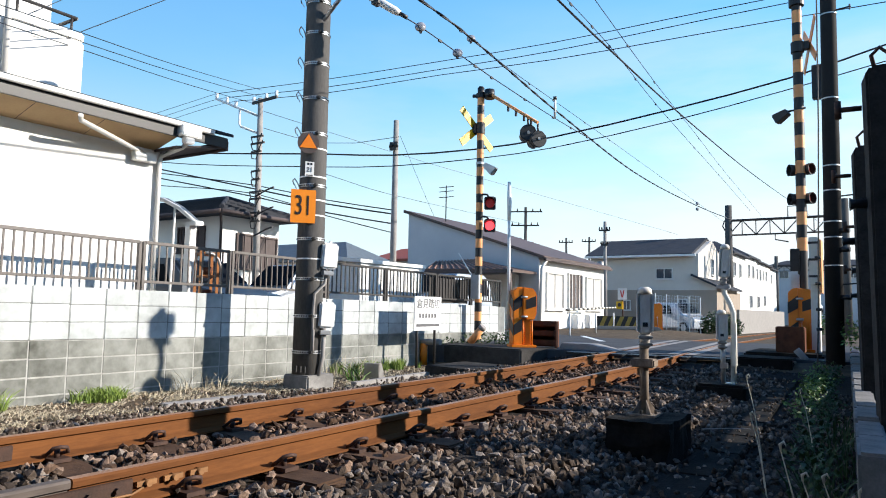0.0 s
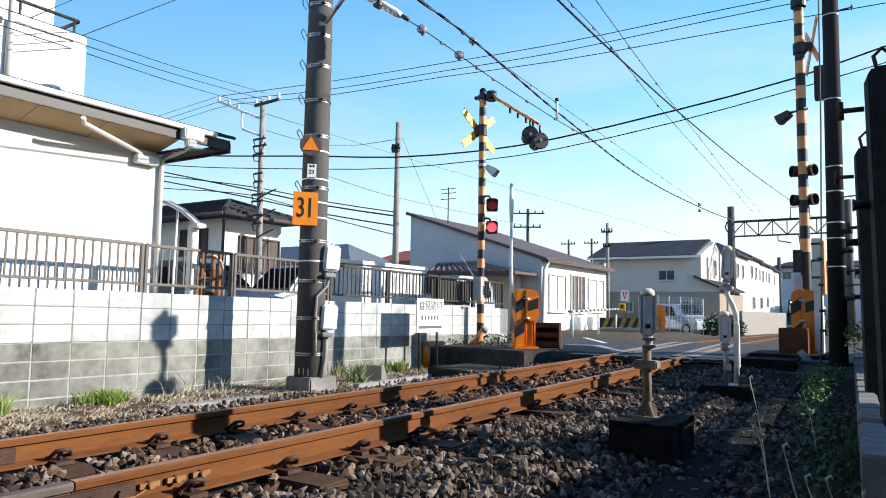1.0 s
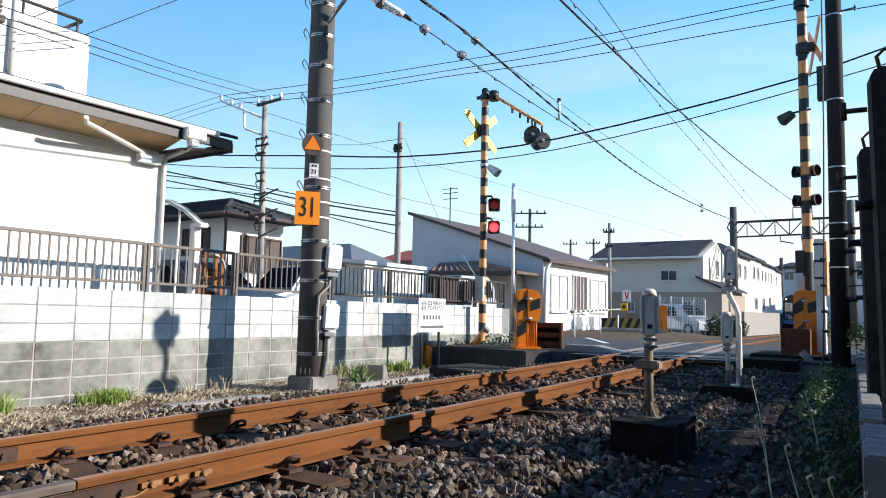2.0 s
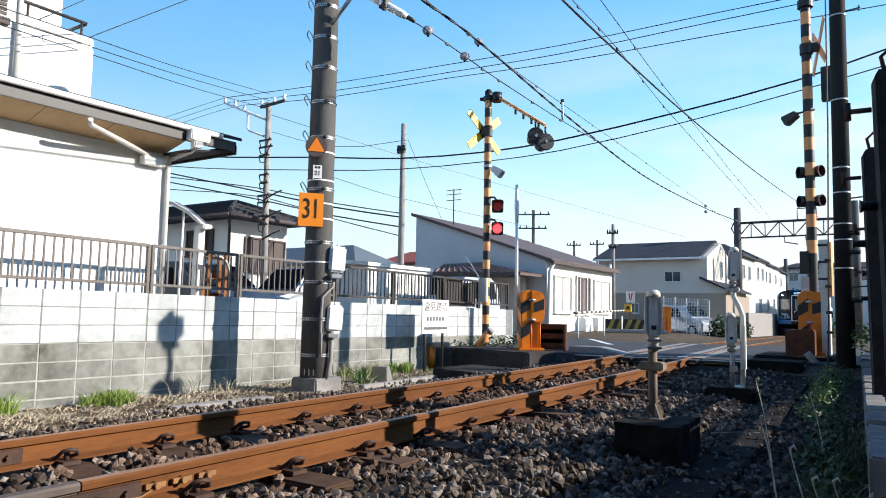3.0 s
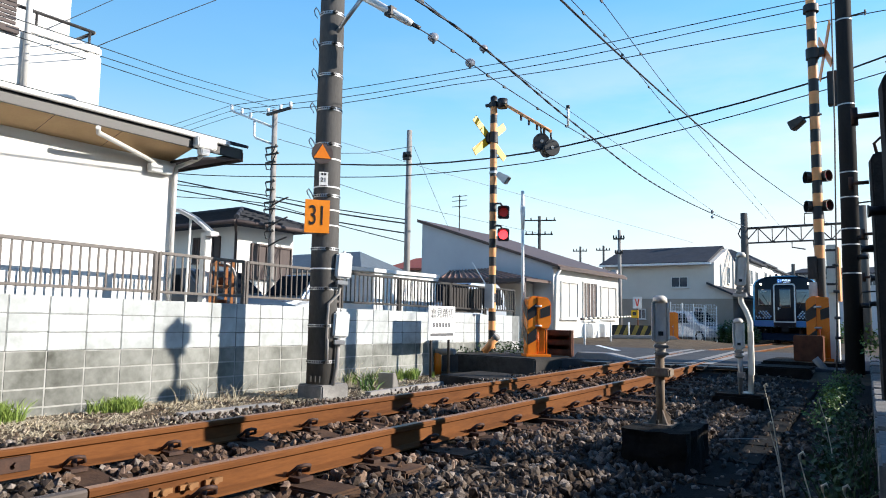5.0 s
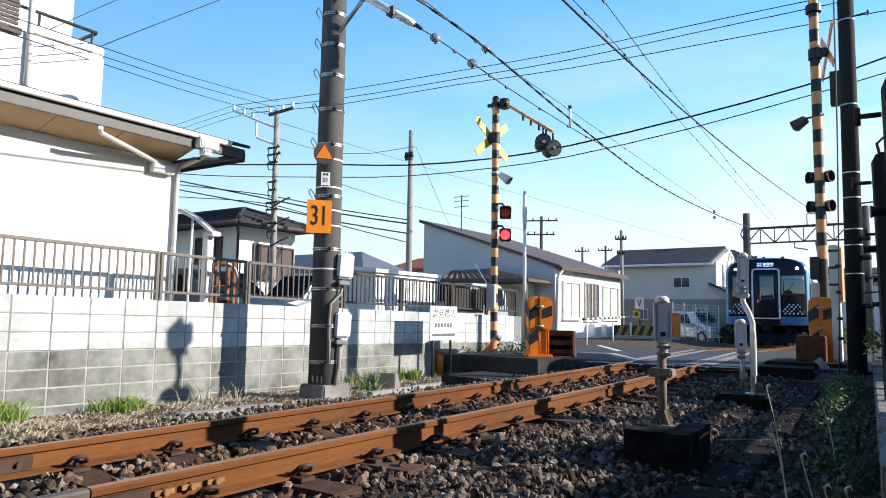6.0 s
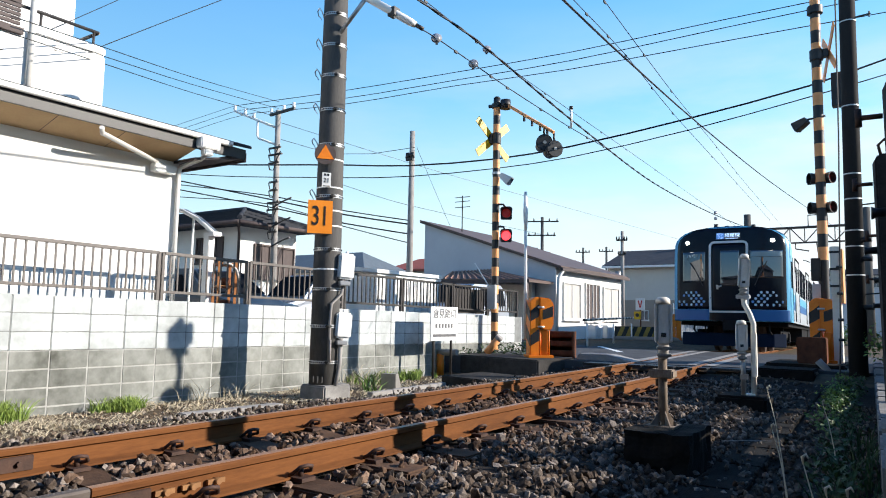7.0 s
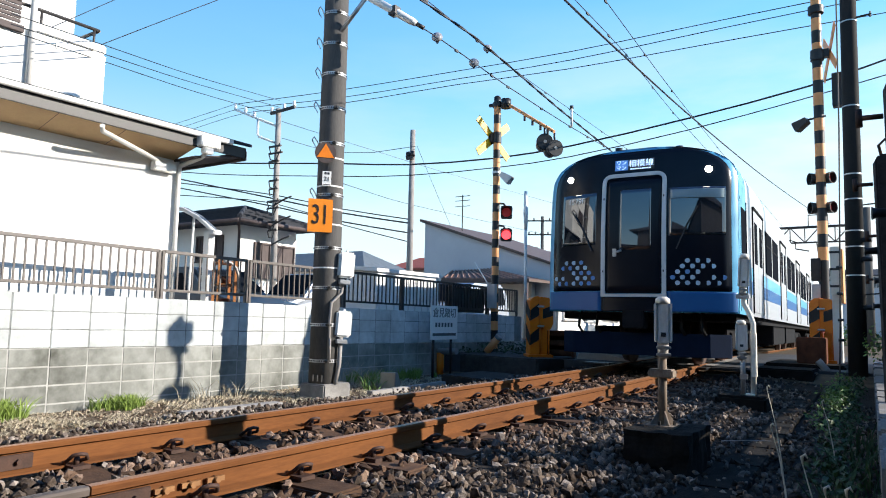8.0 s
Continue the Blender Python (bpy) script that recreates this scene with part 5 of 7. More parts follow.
# ---- east side of the crossing ----
def signal_east():
    p = striped_pole("crossing_signal", "black and yellow striped signal pole on the shaded side", pose(2.04, 14.64, -0.15), 8.4, 0.088, False, 0.2455, 0.099, 1.9)
    bm = bmnew()
    ring(bm, (0, 0, 6.9), 0.088, 0.14, 20, 0.05)
    part("arm_clamp", bm, M_BLACK, p)
    # cross boards seen edge-on behind the pole
    for a in (40, -40):
        bm = bmnew()
        box(bm, -0.62, 0.62, -0.009, 0.009, -0.08, 0.08)
        part("crossbuck_board", bm, M_PEACH, p, "dull yellow cross board", bevel=0.004, at=pose(0.2, 0.12, 6.05, 0, 0, 107) @ pose(0, 0.004 * (a > 0), 0, 0, a, 0))
    bm = bmnew()
    ring(bm, (0, 0, 6.0), 0.088, 0.2, 20, 0.03)
    box(bm, 0.06, 0.2, -0.03, 0.1, 5.95, 6.1)
    part("board_bracket", bm, M_BLACK, p)
    bm = bmnew()
    box(bm, 0.22, 0.42, 0.1, 0.3, 5.0, 5.65)
    part("hanging_box", bm, M_BLACK, p, bevel=0.01)
    floodlight(p, pose(-0.22, -0.05, 4.72, -25, 0, 75), M_DARK)
    bm = bmnew()
    tube(bm, [(-0.2, -0.03, 4.76), (0.12, -0.02, 4.8)], 0.02, 8)
    part("lamp_bracket", bm, M_BLACK, p)
    for z in (3.62, 3.06):
        for s in (-1, 1):
            bm = bmnew()
            seg = 14
            m = pose(s * 0.13, 0.05, z, 0, 0, s * 60)
            a = [[bm.verts.new(m @ Vector((rr * math.cos(2 * math.pi * k / seg), y, rr * math.sin(2 * math.pi * k / seg)))) for k in range(seg)] for rr, y in ((0.1, 0.06), (0.115, -0.08), (0.105, -0.08), (0.092, 0.06))]
            for q, w in zip(a, a[1:] + a[:1]):
                for k in range(seg):
                    bm.faces.new((q[k], q[(k + 1) % seg], w[(k + 1) % seg], w[k]))
            part("lamp_hood", bm, M_BLACK, p)
            bm = bmnew()
            tube(bm, [m @ Vector((0, 0.03, 0)), m @ Vector((0, 0.055, 0))], 0.09, 16)
            part("lens", bm, M_REDDIM if s > 0 else M_BLACK, p)
    bm = bmnew()
    box(bm, -0.2, -0.04, -0.12, 0.06, 1.68, 2.1)
    part("dark_box", bm, M_DARK, p, bevel=0.01)
    bm = bmnew()
    box(bm, -0.19, -0.05, -0.12, 0.06, 1.3, 1.62)
    part("grey_box", bm, M_GALV, p, bevel=0.01)
    return p


signal_east()
GE = gate_machine(pose(2.05, 14.2, 0.07, 0, 0, -6), "yellow and black barrier machine on the shaded side")


def east_plinth():
    c = thing("concrete_plinth", "concrete plinth by the track, coloured near-black for its shade", "plinth")
    bm = bmnew()
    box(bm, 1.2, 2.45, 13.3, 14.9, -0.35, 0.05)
    part("plinth_body", bm, M_SHADEDCONC, c, bevel=0.03)
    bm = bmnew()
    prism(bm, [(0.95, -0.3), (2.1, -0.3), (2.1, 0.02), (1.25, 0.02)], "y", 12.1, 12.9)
    part("ramp", bm, M_SHADEDCONC, c, bevel=0.02)
    b = thing("counterweight_box", "rusty steel counterweight box in the shade", "box")
    bm = bmnew()
    box(bm, 1.68, 2.14, 13.6, 13.9, 0.05, 0.5)
    part("plate", bm, M_IRON, b, bevel=0.015)
    k = thing("relay_cabinet", "tall grey relay cabinet with a yellow side plate", "cabinet", pose(2.27, 14.1, -0.1))
    bm = bmnew()
    box(bm, -0.065, 0.09, -0.15, 0.25, 1.35, 2.2)
    body = part("cabinet_body", bm, M_PALETUBE, k, bevel=0.012)
    for z in (1.5, 1.8, 2.1):
        bm = bmnew()
        box(bm, -0.075, 0.1, -0.16, -0.14, z - 0.02, z + 0.02)
        part("strap", bm, M_DARK, body)
    bm = bmnew()
    box(bm, -0.055, 0.085, -0.1, 0.15, 0.0, 1.35)
    part("pedestal", bm, M_PALETUBE, k, bevel=0.01)
    bm = bmnew()
    box(bm, 0.1, 0.135, -0.2, 0.2, 1.2, 2.15)
    part("side_plate", bm, M_PEACH, k, bevel=0.006)
    t = thing("stub_tube", "pale leaning plastic tube in the weeds", "tube", pose(2.2, 12.9, -0.28))
    bm = bmnew()
    tube(bm, [(-0.03, 0, 0.0), (0.0, 0, 0.28), (-0.12, 0, 0.42)], 0.06, 12)
    part("tube", bm, M_PALEPOLE, t)


east_plinth()


M_DARKPOLE = mat("dark_pole", (0.036, 0.035, 0.034), (0.02, 0.019, 0.019), 0.8, scale=3, stretch=(1, 1, 0.25))


def black_pole():
    p = thing("utility_pole", "dark slender utility pole with tied wires", "pole", pose(2.66, 12.6, -0.3))
    r = lambda z: 0.135 - 0.003 * z
    bm = bmnew()
    tube(bm, [(0, 0, 0), (0.03, 0, 5), (0.06, 0, 10)], [r(0), r(5), r(10)], 24)
    part("shaft", bm, M_DARKPOLE, p)
    for z in (1.8, 2.25, 2.5, 3.0, 3.4, 4.5, 5.9, 6.7):
        bm = bmnew()
        ring(bm, (0.006 * z, 0, z), r(z), 0.02, 24, 0.004)
        part("wire_tie", bm, M_STEEL, p)
    for z, s in ((5.95, 1), (2.9, 1), (1.5, 1)):
        bm = bmnew()
        tube(bm, [(0.1, -0.02, z), (0.36, -0.02, z + 0.02)], 0.012, 6)
        tube(bm, [(0.34, -0.02, z - 0.03), (0.34, -0.02, z + 0.06)], 0.014, 6)
        part("step_bolt", bm, M_DARK, p)
    for z in (2.05, 2.35, 1.3):
        bm = bmnew()
        tube(bm, [(0.1, -0.05, z), (0.25, -0.08, z)], 0.04, 12)
        part("insulator_bracket", bm, M_BLACK, p)
    # hanging stay wire with knots
    bm = bmnew()
    tube(bm, [(-0.05, -0.5, 10), (-0.11, -0.5, 4.0), (-0.18, -0.5, 1.0), (-0.22, -0.5, 0.0)], 0.012, 6)
    for z in (1.1, 1.5, 1.9, 0.8):
        tube(bm, [(-0.21, -0.5, z), (-0.13, -0.5, z)], 0.022, 8)
    part("stay_wire", bm, M_DARK, p)


black_pole()

# ---- yard behind the wall and the houses ----
def yard():
    bm = bmnew()
    box(bm, -60, WALL_X - 0.13, -12, 14.9, -0.6, 0.1)
    box(bm, -60, -7.2, 14.9, 19.0, -0.6, 0.08)
    tagged(part("yard", bm, M_YARD), "pale beaten ground of the yards behind the wall", "ground", kind="structure")


M_YARD = mat("yard_ground", (0.30, 0.28, 0.25), (0.18, 0.165, 0.145), 0.95, scale=1.5)
M_POLY = mat("canopy_sheet", (0.12, 0.14, 0.16), (0.1, 0.12, 0.14), 0.6, bump=0)
M_CARPAINT = mat("car_silver", (0.56, 0.60, 0.66), (0.5, 0.54, 0.6), 0.25, 0.4, bump=0, coat=0.6)
M_CARBLUE = mat("car_blue", (0.03, 0.045, 0.07), (0.022, 0.035, 0.055), 0.4, 0.1, bump=0, coat=0.1)
yard()


def canopy():
    c = thing("carport_canopy", "arched white-framed carport canopy with smoky sheets", "canopy")
    arc = [(-7.9, 2.42), (-7.2, 2.50), (-6.55, 2.40), (-6.15, 2.24), (-5.88, 2.08), (-5.72, 1.98)]
    for y in (7.0,):
        bm = bmnew()
        tube(bm, [(x, y, z) for x, z in arc], 0.035, 8)
        part("arch_rib", bm, M_PAINT, c)
    bm = bmnew()
    vs = [[bm.verts.new((x, y, z + dz)) for x, z in arc] for dz in (0.03, 0.037) for y in (7.0, 7.08)]
    for k in range(len(arc) - 1):
        bm.faces.new((vs[0][k], vs[0][k + 1], vs[1][k + 1], vs[1][k])), bm.faces.new((vs[2][k], vs[3][k], vs[3][k + 1], vs[2][k + 1]))
    part("roof_sheet", bm, M_POLY, c)
    bm = bmnew()
    box(bm, -5.80, -5.66, 6.95, 7.12, 1.94, 2.01)
    part("edge_gutter", bm, M_PAINT, c, bevel=0.015)
    for y in (7.03,):
        bm = bmnew()
        box(bm, -5.94, -5.80, y - 0.06, y + 0.06, 0.1, 2.0)
        part("post", bm, M_PAINT, c, bevel=0.01)
    bm = bmnew()
    tube(bm, [(-6.3, 7.0, 0.1), (-6.25, 7.0, 2.28)], 0.02, 8)
    part("thin_post", bm, M_PAINT, c)


canopy()


def car(at, paint, label, van=False):
    c = thing("parked_car", label, "car", at, group="parked cars")
    bm = bmnew()
    if van:
        prof = [(0.0, 0.28), (0.0, 0.75), (0.12, 0.86), (0.75, 1.0), (1.35, 1.62), (3.3, 1.66), (3.65, 1.45), (3.75, 0.9), (3.75, 0.28)]
    else:
        prof = [(0.0, 0.28), (0.0, 0.68), (0.15, 0.8), (1.0, 0.95), (1.7, 1.48), (3.0, 1.5), (3.6, 1.05), (4.1, 0.98), (4.15, 0.28)]
    prism(bm, prof, "x", -0.74, 0.74)
    for v in bm.verts:
        if v.co.z > 1.1:
            v.co.x *= 0.86
    part("body", bm, paint, c, bevel=0.06)
    a, b = prof[3], prof[4]
    bm = bmnew()
    m = 0.08
    vs = []
    for (u, z), w in (((a[0] + 0.05, a[1] + 0.05), 0.62), ((b[0] - 0.05, b[1] - 0.06), 0.56)):
        vs.append([bm.verts.new((s * w, u - 0.03, z + 0.03)) for s in (-1, 1)])
    bm.faces.new((vs[0][0], vs[0][1], vs[1][1], vs[1][0]))
    part("windscreen", bm, M_SIDEGLASS, c)
    for s in (-1, 1):
        for u0, u1 in ((a[0] + 0.65, 2.1), (2.16, prof[5][0])):
            bm = bmnew()
            lo, hi = 1.02, prof[5][1] - 0.14
            pts = [(u0, lo), (u1, lo), (u1, hi), (u0 + 0.28 if u0 < 2 else u0, hi)]
            fr = [bm.verts.new((s * (0.755 if z < 1.1 else 0.668), u, z)) for u, z in pts]
            bm.faces.new(fr)
            part("side_window", bm, M_SIDEGLASS, c)
        for u in (0.68, prof[-1][0] - 0.72):
            bm = bmnew()
            tube(bm, [(s * 0.56, u, 0.3), (s * 0.745, u, 0.3)], 0.3, 22)
            w = part("wheel", bm, M_RUBBER, c)
            bm = bmnew()
            tube(bm, [(s * 0.74, u, 0.3), (s * 0.757, u, 0.3)], [0.19, 0.17], 18)
            part("rim", bm, M_GALV, w)
        bm = bmnew()
        box(bm, s * 0.58 - 0.12, s * 0.58 + 0.12, -0.015, 0.1, 0.6, 0.74)
        part("headlight", bm, M_FRAME, c, bevel=0.02)
    return c


car(pose(-6.35, 8.95, 0.1, 0, 0, 90), M_CARBLUE, "dark blue car parked nose to the fence", False)
car(pose(-9.4, 11.2, 0.1), M_CARPAINT, "silver car parked behind the fence", True)
car(pose(-7.5, 15.6, 0.08, 0, 0, 6), M_CARPAINT, "silver car parked behind the line fence", True)
car(pose(-4.95, 38.3, -0.42, 0, 0, 62), M_CARPAINT, "white van parked beyond the crossing behind a mesh fence", True)


def garden_rack():
    r = thing("plant_rack", "orange-brown wooden plant rack with pots behind the fence", "rack", pose(-5.35, 6.95, 0.1, 0, 0, -30) @ Matrix.Diagonal((1, 1, 0.85, 1)))
    for x in (-0.28, 0.28):
        for y in (-0.12, 0.12):
            bm = bmnew()
            box(bm, x - 0.02, x + 0.02, y - 0.02, y + 0.02, 0, 1.65)
            part("upright", bm, M_WOODO, r)
    for z in (0.4, 0.8, 1.2, 1.6):
        bm = bmnew()
        box(bm, -0.3, 0.3, -0.14, 0.14, z, z + 0.03)
        part("shelf", bm, M_WOODO, r, bevel=0.004)
    for x, z in ((-0.15, 1.23), (0.13, 1.23), (-0.1, 0.83), (0.15, 0.83), (0.1, 0.43)):
        bm = bmnew()
        tube(bm, [(x, 0, z), (x, 0, z + 0.14)], [0.055, 0.08], 12)
        part("pot", bm, M_IRON, r)
    b = thing("arched_pipe", "bent grey pipe hoop behind the fence", "pipe", pose(-4.95, 6.62, 0.1))
    bm = bmnew()
    tube(bm, [(0, 0.0, 1.36), (0, 0.12, 1.35), (0, 0.22, 1.28), (0, 0.28, 1.15), (0, 0.29, 0.9), (0, 0.29, 0)], 0.022, 8)
    part("hoop", bm, M_ALU, b)


M_WOODO = mat("orange_wood", (0.42, 0.17, 0.05), (0.28, 0.1, 0.03), 0.6, scale=8)
garden_rack()


def hip_roof(bm, x0, x1, y0, y1, z0, z1, run):
    base = [bm.verts.new(v) for v in ((x0, y0, z0), (x1, y0, z0), (x1, y1, z0), (x0, y1, z0))]
    low = [bm.verts.new((v.co.x, v.co.y, z0 - 0.12)) for v in base]
    if x1 - x0 > y1 - y0:
        ym = (y0 + y1) / 2
        r = [bm.verts.new((x0 + run, ym, z1)), bm.verts.new((x1 - run, ym, z1))]
        fs = ((0, 1, 5, 4), (1, 2, 5), (2, 3, 4, 5), (3, 0, 4))
    else:
        xm = (x0 + x1) / 2
        r = [bm.verts.new((xm, y0 + run, z1)), bm.verts.new((xm, y1 - run, z1))]
        fs = ((0, 1, 4), (1, 2, 5, 4), (2, 3, 5), (3, 0, 4, 5))
    vs = base + r
    for f in fs:
        bm.faces.new([vs[i] for i in f])
    for i in range(4):
        j = (i + 1) % 4
        bm.faces.new((base[i], low[i], low[j], base[j]))
    bm.faces.new(low[::-1])


M_CREAM = mat("cream_wall", (0.76, 0.74, 0.70), (0.68, 0.66, 0.62), 0.9, scale=1)


def tile_courses(parent, a, b, c, d, n, material):
    """Overlapping rows of tiles on a slope: eave from a to b, ridge from d to c."""
    a, b, c, d = (Vector(p) for p in (a, b, c, d))
    up = (b - a).cross(d - a).normalized()
    if up.z < 0:
        up = -up
    for k in range(n):
        f, g = k / n, (k + 1.15) / n
        g = min(g, 1.0)
        bm = bmnew()
        low = [a.lerp(d, f), b.lerp(c, f)]
        high = [b.lerp(c, g), a.lerp(d, g)]
        vs = [bm.verts.new(p + up * 0.045) for p in low] + [bm.verts.new(p + up * 0.012) for p in high]
        vs += [bm.verts.new(p + up * 0.002) for p in low + high]
        for q in ((0, 1, 2, 3), (7, 6, 5, 4), (0, 4, 5, 1), (1, 5, 6, 2), (2, 6, 7, 3), (3, 7, 4, 0)):
            bm.faces.new([vs[i] for i in q])
        part("tile_course", bm, material, parent)


def house_hip():
    h = thing("tiled_house", "cream two-tone house with a dark tiled hip roof", "house")
    bm = bmnew()
    box(bm, -19, -12.5, 13.1, 15.25, 0.0, 3.3)
    part("wall", bm, M_CREAM, h)
    x0, x1, y0, y1, z0, z1, run = -19.8, -11.85, 12.5, 15.5, 3.34, 3.86, 1.6
    bm = bmnew()
    hip_roof(bm, x0, x1, y0, y1, z0, z1, run)
    part("roof", bm, M_ROOF, h)
    ym = (y0 + y1) / 2
    tile_courses(h, (x1, y0, z0), (x1, y1, z0), (x1 - run, ym + 0.01, z1), (x1 - run, ym - 0.01, z1), 9, M_ROOF)
    tile_courses(h, (x0, y0, z0), (x1, y0, z0), (x1 - run, ym, z1), (x0 + run, ym, z1), 9, M_ROOF)
    bm = bmnew()
    tube(bm, [(x1, y0, z0 + 0.03), (x1 - run, ym, z1 + 0.05), (x0 + run, ym, z1 + 0.05)], 0.07, 8)
    tube(bm, [(x1, y1, z0 + 0.03), (x1 - run, ym, z1 + 0.05)], 0.07, 8)
    part("ridge_tiles", bm, M_ROOF, h)
    bm = bmnew()
    tube(bm, [(x1 + 0.05, y0 - 0.05, 3.24), (x1 + 0.05, y1, 3.24)], 0.06, 8)
    tube(bm, [(x0, y0 - 0.05, 3.24), (x1 + 0.05, y0 - 0.05, 3.24)], 0.06, 8)
    tube(bm, [(-12.0, 12.6, 3.2), (-12.45, 13.0, 3.0), (-12.45, 13.0, 0.1)], 0.04, 8)
    part("gutter", bm, M_BROWN, h)
    window(h, pose(-12.5, 13.9, 1.75, 0, 0, 90), 0.62, 1.02, M_BROWN, M_BROWN)
    window(h, pose(-12.5, 14.72, 1.75, 0, 0, 90), 0.92, 1.0, M_BROWN, M_BROWN)
    window(h, pose(-13.54, 13.1, 2.2), 0.64, 0.76, M_BROWN, M_BROWN)
    window(h, pose(-14.3, 13.1, 2.2), 0.32, 0.76, M_BROWN, M_BROWN)


house_hip()


def far_house(name, label, x0, x1, y0, y1, z1, top, m_wall, m_roof, run=1.2, over=0.35):
    h = thing(name, label, "house")
    bm = bmnew()
    box(bm, x0, x1, y0, y1, -1.3, z1)
    part("wall", bm, m_wall, h)
    bm = bmnew()
    hip_roof(bm, x0 - over, x1 + over, y0 - over, y1 + over, z1 + 0.12, top, run)
    part("roof", bm, m_roof, h)
    return h


hb = far_house("blue_roof_house", "low house with a blue-grey hip roof", -17.6, -12.45, 18.4, 20.3, 2.25, 3.05, M_BEIGE, M_BLUEROOF)
hr = far_house("red_roof_house", "far house with a red tiled roof", -22.4, -16.5, 32.5, 35.5, 3.35, 4.22, M_BEIGE, M_REDROOF, 1.3)


def shed():
    s = thing("storage_shed", "white metal storage shed with a grey flat roof", "shed")
    bm = bmnew()
    box(bm, -6.5, -5.2, 10.43, 12.55, 0.1, 1.55)
    part("wall", bm, M_PAINT, s, bevel=0.01)
    bm = bmnew()
    prism(bm, [(-6.6, 1.69), (-5.14, 1.565), (-5.14, 1.635), (-6.6, 1.77)], "y", 10.36, 12.6)
    part("roof", bm, M_PAINT, s)
    for k in range(9):
        bm = bmnew()
        y = 10.5 + k * 0.235
        box(bm, -5.2, -5.185, y, y + 0.02, 0.15, 1.5)
        part("seam", bm, M_FRAME, s)


shed()


SET_BACK = Matrix.Translation((-1.032, 0, -0.219)) @ Matrix.Scale(1.3, 4)


def house_grey():
    """The long single-storey house by the crossing, with a sloping roof."""
    h = thing("grey_house", "long white house with a grey shaded gable and dark sloping roof", "house", SET_BACK)
    bm = bmnew()
    prism(bm, [(-10.25, -0.1), (-5.43, -0.1), (-5.43, 2.27), (-10.25, 3.86)], "y", 19.0, 24.5)
    part("wall", bm, M_GREYWALL, h)
    bm = bmnew()
    prism(bm, [(-10.4, 3.9), (-5.2, 2.215), (-5.2, 2.305), (-10.4, 4.0)], "y", 18.9, 24.7)
    part("roof", bm, M_BROWNROOF, h)
    bm = bmnew()
    box(bm, -5.22, -5.14, 18.9, 24.7, 2.17, 2.26)
    part("gutter", bm, M_BROWN, h)
    bm = bmnew()
    tube(bm, [(-5.2, 19.05, 2.18), (-5.3, 18.95, 1.95), (-5.36, 18.93, -0.06)], 0.05, 8)
    part("downpipe", bm, M_FRAME, h)
    bm = bmnew()
    box(bm, -5.428, -5.40, 19.0, 24.5, -0.1, 2.2)
    part("front_cladding", bm, M_WHITE, h)
    window(h, pose(-5.40, 20.1, 0.72, 0, 0, 90), 1.3, 1.15, M_CURTAIN)
    window(h, pose(-5.40, 21.75, 0.68, 0, 0, 90), 1.2, 1.25, M_BROWN, mullions=3)
    window(h, pose(-5.40, 23.45, 0.72, 0, 0, 90), 1.5, 1.15, M_CURTAIN)
    for y in (21.25, 22.3):
        bm = bmnew()
        box(bm, -5.38, -5.08, y, y + 0.65, 0.115, 0.56)
        u = part("air_conditioner", bm, M_PAINT, h, bevel=0.02)
        bm = bmnew()
        tube(bm, [(-5.078, y + 0.27, 0.33), (-5.068, y + 0.27, 0.33)], 0.17, 20)
        part("fan_grille", bm, M_FRAME, u)
    # low brown porch roof against the gable, falling to its front and its end
    a = thing("brown_awning", "brown ribbed porch roof against the grey house", "awning")
    e0, e1, r0, r1 = Vector((-12.0, 22.6, 2.22)), Vector((-8.15, 22.6, 2.16)), Vector((-12.9, 24.66, 2.66)), Vector((-10.9, 24.66, 2.70))
    end = Vector((-8.15, 24.66, 2.16))
    bm = bmnew()
    top = [bm.verts.new(p) for p in (e0, e1, end, r1, r0)]
    low = [bm.verts.new((p.x, p.y, p.z - 0.1)) for p in (e0, e1, end, r1, r0)]
    for q in ((0, 1, 3, 4), (1, 2, 3)):
        bm.faces.new([top[i] for i in q]), bm.faces.new([low[i] for i in q[::-1]])
    for i in range(5):
        k = (i + 1) % 5
        bm.faces.new((top[i], low[i], low[k], top[k]))
    part("awning_roof", bm, M_BROWNROOF, a)
    for k in range(13):
        bm = bmnew()
        f = (k + 0.5) / 13
        tube(bm, [e0.lerp(e1, f) + Vector((0, 0, 0.02)), r0.lerp(r1, f) + Vector((0, 0, 0.02))], 0.028, 6)
        part("roof_rib", bm, M_RIB, a)
    bm = bmnew()
    box(bm, -12.0, -8.12, 22.55, 22.61, 2.03, 2.15)
    part("front_board", bm, M_BROWN, a)
    for x in (-11.7, -8.3):
        bm = bmnew()
        box(bm, x - 0.05, x + 0.05, 22.66, 22.76, -0.08, 2.07)
        part("post", bm, M_BROWN, a)
    bm = bmnew()
    box(bm, -11.8, -8.9, 24.3, 24.6, -0.08, 2.06)
    part("porch_wall", bm, M_BEIGE, a)
    # television aerial on the ridge
    t = thing("roof_aerial", "thin television aerial on the roof", "aerial", SET_BACK @ pose(-9.4, 20.0, 3.62))
    bm = bmnew()
    tube(bm, [(0, 0, -0.05), (0, 0, 1.3)], 0.02, 6)
    for z in (0.9, 1.1, 1.25):
        tube(bm, [(-0.3, 0, z), (0.3, 0, z)], 0.012, 6)
    part("mast", bm, M_DARK, t)


M_BROWNROOF = mat("brown_roof", (0.12, 0.075, 0.06), (0.07, 0.045, 0.036), 0.6, scale=4)
M_RIB = mat("awning_rib", (0.34, 0.2, 0.15), (0.24, 0.14, 0.1), 0.5)
house_grey()


